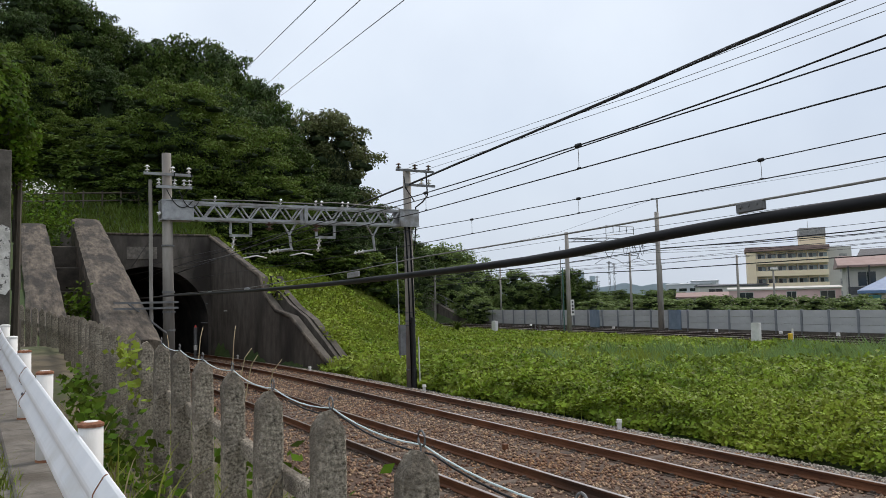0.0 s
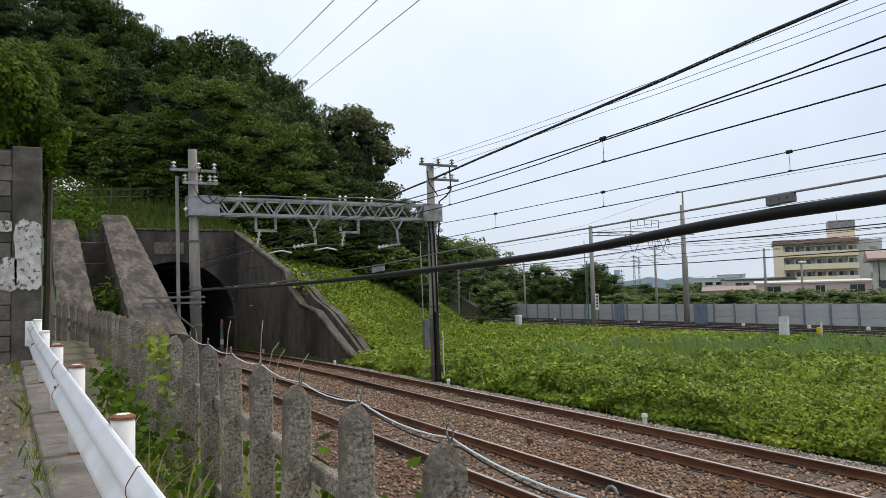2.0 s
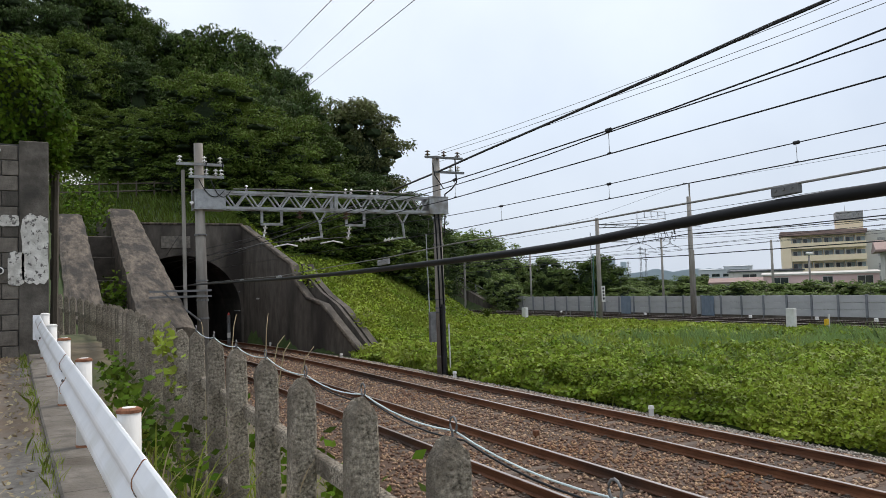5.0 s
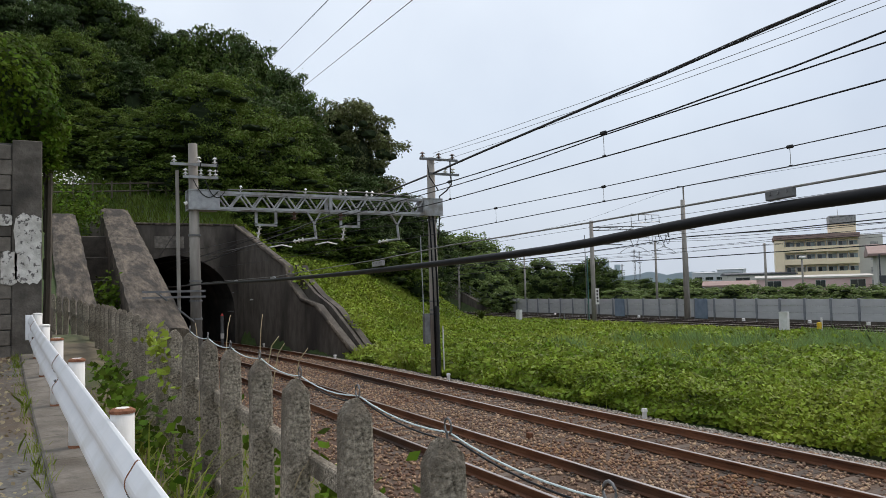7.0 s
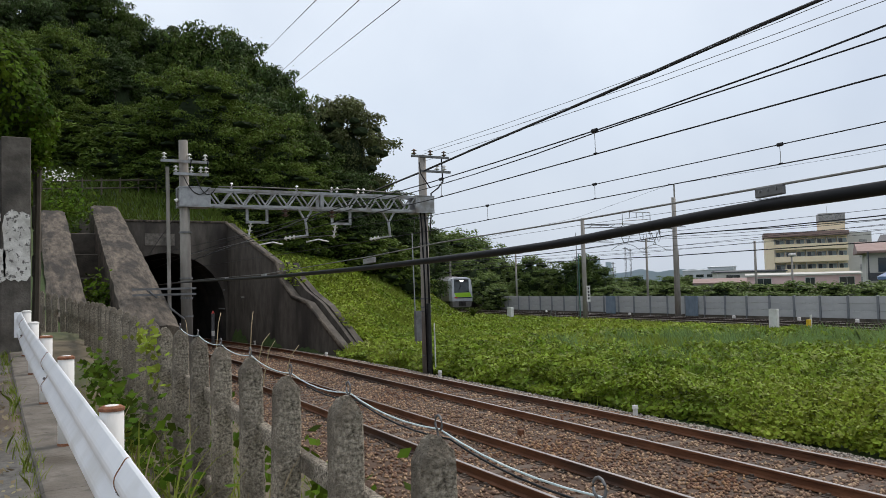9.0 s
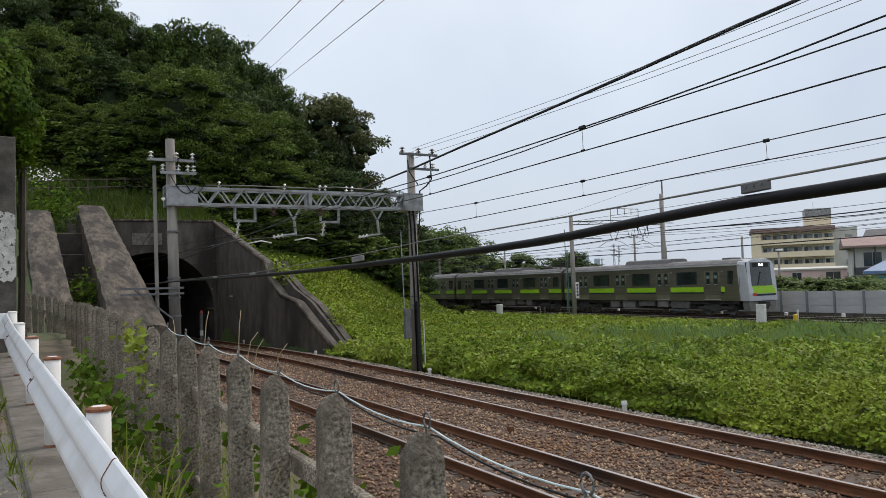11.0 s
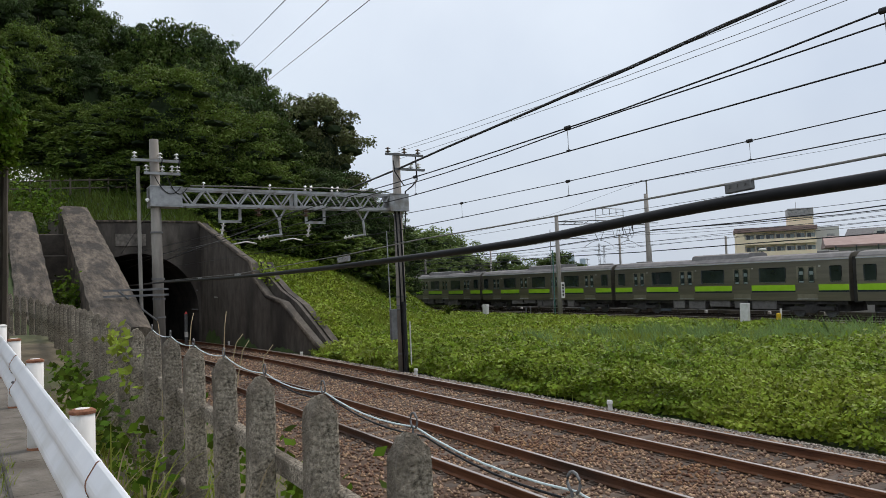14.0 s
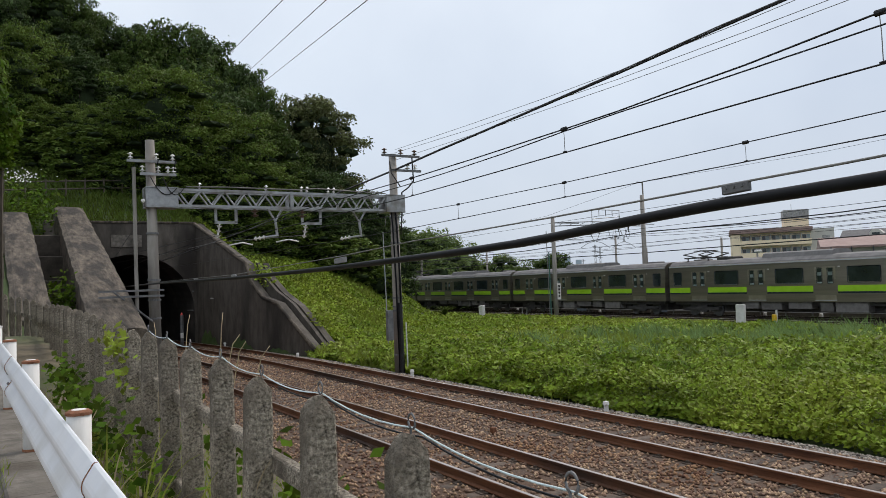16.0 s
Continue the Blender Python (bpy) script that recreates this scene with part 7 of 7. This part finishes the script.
        tip = p + up * h[:, None] + d * (lean * h)[:, None]
        v = np.stack([p - side * w[:, None], p + side * w[:, None], m1 + side * (w * 0.8)[:, None], tip, m1 - side * (w * 0.8)[:, None]], 1)
        f = (np.array([0, 1, 2, 3, 4])[None] + 5 * np.arange(n)[:, None])
        ob = mesh_np(name, v.reshape(-1, 3), f, material)
        return tagged(ob, label, cat, kind="stuff")
    x, y, r = scatter(170000, 18, 66, 14, 62, 0.75)
    patch = np.sin(x * 0.35 + 2) + np.sin(y * 0.29 + x * 0.18)
    k = inside(x, y) & ((patch + rng.normal(0, 0.8, len(x)) < 0.2 + 0.05 * (r - 24)) | (r > 40))
    x, y, r = x[k], y[k], r[k]
    h = rng.uniform(0.35, 0.85, len(x)) * np.clip(0.75 + 0.25 * np.sin(x * 0.6 + y * 0.2), 0.5, 1) * (1 - 0.25 * smooth_step(26, 44, r))
    blades("field_grass", x, y, land(x, y) - 0.02, h, np.clip(0.0006 * r, 0.010, 0.034), rng.uniform(0.1, 0.7, len(x)), M_GRASS, "tall bright grass among the weeds")
    # reed tufts
    cx, cy, cr = scatter(46, 23, 40, 36, 61)
    ok = inside(cx, cy)
    cx, cy = cx[ok], cy[ok]
    w_ = rng.integers(0, len(cx), 4200)
    x, y = cx[w_] + rng.normal(0, 0.5, 4200), cy[w_] + rng.normal(0, 0.4, 4200)
    blades("reeds", x, y, land(x, y) - 0.02, rng.uniform(0.5, 1.15, 4200), np.full(4200, 0.017), rng.uniform(0.2, 0.8, 4200), M_REED, "grey-green reed tufts among the weeds")
    # verge of the far line
    n = 9000
    y = rng.uniform(18, 66, n)
    x = train_x(y) - 7.6 + rng.normal(0, 0.7, n)
    blades("verge_grass", x, y, land(x, y) - 0.02, rng.uniform(0.2, 0.62, n), np.full(n, 0.02), rng.uniform(0.1, 0.6, n), M_GRASS, "yellow-green grass along the far ballast")
    # the slope over the tunnel; the trees' shade is put into its grass colour
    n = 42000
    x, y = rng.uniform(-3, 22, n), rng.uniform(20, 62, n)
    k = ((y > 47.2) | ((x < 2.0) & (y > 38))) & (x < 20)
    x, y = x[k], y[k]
    blades("slope_grass", x, y, land(x, y) - 0.02, rng.uniform(0.25, 0.7, len(x)), np.full(len(x), 0.03), rng.uniform(0.1, 0.8, len(x)), M_SHADED_GREEN, "rough green grass over the tunnel mouth")
    # rough turf beside the wing wall
    x, y = rng.uniform(11.5, 27.0, 42000), rng.uniform(33.5, 60.0, 42000)
    edge = np.where(y < 47.0, 12.9 - (np.clip(y, 33, 47) - 33) * 0.153, 10.7)
    ok = (x > edge + 1.15) & (np.sin(x * 1.9 + 0.7 * np.sin(y * 1.3)) + np.sin(y * 1.4) > -1.9 + rng.uniform(-0.3, 0.3, len(x)))
    x, y = x[ok], y[ok]
    n = len(x)
    blades("turf_grass", x, y, land(x, y) - 0.02, rng.uniform(0.15, 0.55, n) * (0.75 + 0.3 * np.sin(x * 0.9) * np.sin(y * 0.8)), np.full(n, 0.026), rng.uniform(0.1, 0.8, n), M_GRASS, "rough yellow-green grass on the bank by the wall")
    # creeping weeds at the foot of the wing wall and beside the rails
    n = 15000
    y = 3 + 33 * rng.random(n)
    x = 12.62 + 0.15 * np.sin(y * 1.7) + curve_x(y) * 0.4 + np.abs(rng.normal(0, 0.42, n))
    v, f = leaf_quads(np.stack([x, y, -0.26 + (0.12 + 0.42 * np.clip(x - 12.5, 0, 1)) * rng.random(n)], -1), np.clip(0.0075 * np.hypot(x, y), 0.10, 0.24) * rng.uniform(0.6, 1.25, n), np.tile(np.array([-0.4, -0.3, 0.9]), (n, 1)), rng)
    tagged(mesh_np("creeping_weeds", v, f, M_KUDZU), "low green creepers at the ballast edge", "weeds", kind="stuff")
    # rough growth on the verge between road and track
    n = 1800
    y = 1.0 + 20 * rng.random(n) ** 1.2
    x = rng.uniform(1.2, 4.0, n)
    blades("bank_grass", x, y, land(x, y) - 0.02, rng.uniform(0.15, 0.5, n), np.full(n, 0.008), rng.uniform(0.2, 1.0, n), M_GRASS, "rough grass on the bank below the fence")
    n = 900
    y = 1.5 + 11 * rng.random(n)
    y = y + 0.12 * np.sin(y * 9)
    x = guard_x(y) - 0.2 + rng.normal(0, 0.045, n)
    blades("kerb_grass", x, y, road_z(y) + 0.02, rng.uniform(0.02, 0.11, n) * (0.4 + 0.9 * (np.sin(y * 2.3) > 0)), np.full(n, 0.003), rng.uniform(0.3, 1.1, n), M_GRASS, "tufts of grass along the kerb")
    n = 700
    y = rng.uniform(2.0, 12.5, n)
    x = rng.uniform(0.52, 0.95, n)
    blades("weed_grass", x, y, np.full(n, 1.22), rng.uniform(0.2, 0.6, n), np.full(n, 0.005), rng.uniform(0.2, 0.9, n), M_GRASS, "long weeds between the guard rail and the fence")
    # leaf litter on the road
    n = 500
    y = rng.uniform(3, 12.4, n)
    x = guard_x(y) - 0.28 - np.abs(rng.normal(0, 0.22, n))
    v, f = leaf_quads(np.stack([x, y, road_z(y) + 0.05 + 0.01 * rng.random(n)], -1), 0.05 * rng.uniform(0.5, 1.2, n), np.tile(np.array([0, 0, 1.0]), (n, 1)), rng)
    tagged(mesh_np("leaf_litter", v, f, M_DRY), "dry brown leaf litter at the road's edge", "leaves", kind="stuff")


build_field()


def build_hedge():
    rng = np.random.default_rng(31)
    hd = thing("hedge", pose(0, 0, 0), "clipped bright green hedge on top of the block wall", "hedge")
    c0, half = np.array([-1.65, 14.2, 5.98]), np.array([1.9, 1.45, 0.95])
    n = 34000
    d = rng.normal(0, 1, (n, 3))
    d /= np.linalg.norm(d, axis=1, keepdims=True)
    q = d / ((np.abs(d) ** 4).sum(1, keepdims=True) ** 0.25)
    wob = 1 + 0.05 * np.sin(9 * q[:, :1] + 4 * q[:, 2:]) + 0.05 * np.sin(7 * q[:, 2:] + 11 * q[:, :1])
    c = c0 + q * half * wob * rng.uniform(0.9, 1.04, (n, 1))
    hang = rng.random(n) < 0.03
    c[hang] = np.array([0.17, 13.3, 5.1]) + rng.normal(0, 1, (hang.sum(), 3)) * np.array([0.07, 0.2, 0.17])
    v, f = leaf_quads(c, 0.08 * rng.uniform(0.6, 1.3, n), d + np.array([0, -0.2, 0.4]), rng)
    ob = mesh_np("foliage", v, f, M_HEDGE)
    ob.parent = hd
    # Added dark core, coloured as the shade inside the hedge.
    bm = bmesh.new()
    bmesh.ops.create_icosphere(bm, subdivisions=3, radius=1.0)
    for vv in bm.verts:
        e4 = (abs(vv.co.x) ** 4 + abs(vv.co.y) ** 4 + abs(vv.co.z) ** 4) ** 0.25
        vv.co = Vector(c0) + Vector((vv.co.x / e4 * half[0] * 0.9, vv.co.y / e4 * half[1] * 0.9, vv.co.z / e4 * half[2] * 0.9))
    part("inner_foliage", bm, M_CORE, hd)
    part("stem", rod((0.12, 13.4, 2.2), (0.16, 13.35, 5.0), 0.06, 0.04, 6), M_BARK, hd)


build_hedge()


def build_weeds():
    """Leafy weeds, vines, long blades and dry stalks at the fence."""
    rng = np.random.default_rng(41)
    for (x, y, z, sx, sy, sz, n, size, m, label) in ((0.68, 7.2, 1.84, 0.08, 0.7, 0.13, 220, 0.085, M_HEDGE, "broad-leaved weed behind the guard rail"), (0.78, 5.6, 1.66, 0.09, 0.6, 0.16, 170, 0.075, M_HEDGE, "broad-leaved weed behind the guard rail"), (0.68, 9.2, 1.92, 0.08, 0.8, 0.13, 140, 0.09, M_HEDGE, "broad-leaved weed behind the guard rail"),
                                                    (0.93, 7.3, 2.40, 0.03, 0.5, 0.06, 60, 0.075, M_KUDZU, "yellow-green vine hanging on the fence"), (0.93, 6.9, 2.2, 0.03, 0.3, 0.14, 50, 0.07, M_KUDZU, "yellow-green vine hanging on the fence"), (1.25, 3.2, 1.85, 0.12, 0.5, 0.08, 120, 0.07, M_HEDGE, "small green weed at the fence foot"), (1.3, 5.0, 1.8, 0.15, 0.6, 0.1, 120, 0.08, M_HEDGE, "small green weed at the fence foot"), (2.2, 28.5, 2.6, 0.35, 0.8, 0.4, 700, 0.16, M_HEDGE, "weed tuft growing between the buttresses"), (1.7, 40.2, 7.0, 0.5, 1.0, 0.6, 700, 0.2, M_HEDGE, "weed tuft above the retaining wall"), (14.0, 35.5, 1.5, 0.3, 0.7, 0.3, 400, 0.2, M_KUDZU, "weed tuft in the concrete gutter"), (12.4, 39.5, 3.6, 0.2, 0.6, 0.3, 250, 0.2, M_KUDZU, "weed tuft in the concrete gutter")):
        c = np.array([x, y, z]) + rng.normal(0, 1, (n, 3)) * np.array([sx, sy, sz])
        v, f = leaf_quads(c, size * rng.uniform(0.5, 1.25, n), np.tile(np.array([-0.3, -0.5, 0.8]), (n, 1)), rng)
        ob = mesh_np("weed", v, f, m)
        tagged(ob, label, "weed", kind="stuff")
    r2 = random.Random(9)
    for k in range(34):
        y = r2.uniform(2.6, 6.4)
        x = r2.uniform(0.5, 0.9)
        h, a, ln = r2.uniform(0.5, 0.95), r2.uniform(-2.2, 0.9), r2.uniform(0.15, 0.55)
        z0 = 1.25
        pts, wd = [], []
        for s in range(8):
            t = s / 7
            pts.append(Vector((x + math.cos(a) * ln * t ** 1.6, y + math.sin(a) * ln * t ** 1.6, z0 + h * (1.5 * t - 0.62 * t * t))))
            wd.append(0.0065 * (1 - t ** 2) + 0.0008)
        bm = bmesh.new()
        side = Vector((0.75, -0.6, 0.1)).normalized()
        rows = [(bm.verts.new(p - side * w), bm.verts.new(p + Vector((0, 0, 0.002)) , ), bm.verts.new(p + side * w)) for p, w in zip(pts, wd)]
        for q, p in zip(rows, rows[1:]):
            bm.faces.new((q[0], q[1], p[1], p[0]))
            bm.faces.new((q[1], q[2], p[2], p[1]))
        ob = link_mesh("grass_blade", bm, M_GRASS if k % 3 else M_DRY)
        tagged(ob, "long arching grass blade behind the guard rail", "grass", "long grass blades")
    for (x, y, z, dx, dy, dz) in ((1.15, 5.6, 2.45, 0.10, 0.12, 0.19), (1.15, 4.6, 2.42, 0.04, -0.02, 0.25), (1.15, 4.5, 2.40, 0.12, -0.1, 0.10), (1.2, 4.9, 2.42, 0.15, -0.1, 0.10), (1.15, 4.2, 2.36, 0.16, -0.12, 0.13), (1.12, 6.2, 2.45, 0.0, 0.2, 0.12)):
        pts = [(x + dx * t, y + dy * t, z - 0.9 * (1 - t) ** 2 + dz * t + 0.04 * math.sin(3 * t)) for t in (0, 0.25, 0.5, 0.75, 1.0)]
        ob = link_mesh("dry_stalk", tube(pts, [0.004, 0.0038, 0.0034, 0.003, 0.002], 5), M_DRY)
        tagged(ob, "thin dry stalk rising behind the fence", "weed", "dry stalks")
    n = 150
    c = np.array([1.1, 41.5, 8.65]) + rng.normal(0, 1, (n, 3)) * np.array([0.55, 0.5, 0.16])
    v, f = leaf_quads(c, 0.12 * rng.uniform(0.5, 1.2, n), np.tile(np.array([0, -0.6, 0.8]), (n, 1)), rng)
    tagged(mesh_np("flower_cluster", v, f, M_FLOWER), "white flower heads on the slope above the wall", "flowers", kind="stuff")
    fe = thing("slope_fence", pose(0, 0, 0), "low dark wooden rail fence on the wooded slope", "fence")
    for k in range(9):
        x = 0.8 + 1.15 * k
        y = 53.0 + 0.25 * k
        part("post", rod((x, y, float(land(x, y)) - 0.2), (x, y, float(land(x, y)) + 1.2), 0.06, n=6), M_BARK, fe)
        if k:
            for dz in (0.55, 1.05):
                part("rail", rod((x - 1.15, y - 0.25, float(land(x - 1.15, y - 0.25)) + dz), (x, y, float(land(x, y)) + dz), 0.05, n=6), M_BARK, fe)


build_weeds()


def build_spiky_shrub():
    """Arching pointed leaves in a rosette, beside the far ballast."""
    x, y = 34.3, 57.6
    sh = thing("spiky_shrub", pose(x, y, float(land(x, y))), "spiky green shrub with arching pointed leaves", "shrub")
    rng = random.Random(12)
    part("stem", rod((0, 0, -0.2), (0, 0, 0.5), 0.07, 0.05, 7), M_BARK, sh)
    for k in range(34):
        a, reach, rise = k * 2.4, rng.uniform(0.7, 1.35), rng.uniform(0.5, 1.5)
        bm = bmesh.new()
        side = Vector((-math.sin(a), math.cos(a), 0))
        rows = []
        for q in range(6):
            t = q / 5
            p = Vector((math.cos(a) * reach * t, math.sin(a) * reach * t, 0.4 + rise * (1.6 * t - 1.1 * t * t)))
            w = 0.085 * (1 - t) ** 0.7 + 0.004
            rows.append((bm.verts.new(p - side * w + Vector((0, 0, 0.02))), bm.verts.new(p), bm.verts.new(p + side * w + Vector((0, 0, 0.02)))))
        for u, w in zip(rows, rows[1:]):
            bm.faces.new((u[0], u[1], w[1], w[0]))
            bm.faces.new((u[1], u[2], w[2], w[1]))
        # Leaf borrows the shade-darkened slope colour.
        part("leaf", bm, M_SHADED_GREEN, sh)


build_spiky_shrub()


# ---------------------------------------------------------------- what moves
TRAIN_LEAN = math.degrees(math.atan(0.0306))


def train_pose(y):
    return pose(train_x(y), y, 0.0, 0, 0, -TRAIN_LEAN)


def motions():
    rows = [(0.0, 271.6), (6.0, 142.0), (8.5, 88.0), (9.0, 77.2), (9.2, 72.8), (10.0, 55.5), (11.3, 26.9), (11.5, 22.4), (12.0, 10.9), (12.5, -0.5), (13.0, -11.9), (13.5, -23.3), (14.0, -34.9), (14.5, -46.4), (15.0, -58.0), (15.5, -69.6), (16.0, -81.1)]
    walk(TRAIN, [(t, train_pose(y)) for t, y in rows])


motions()
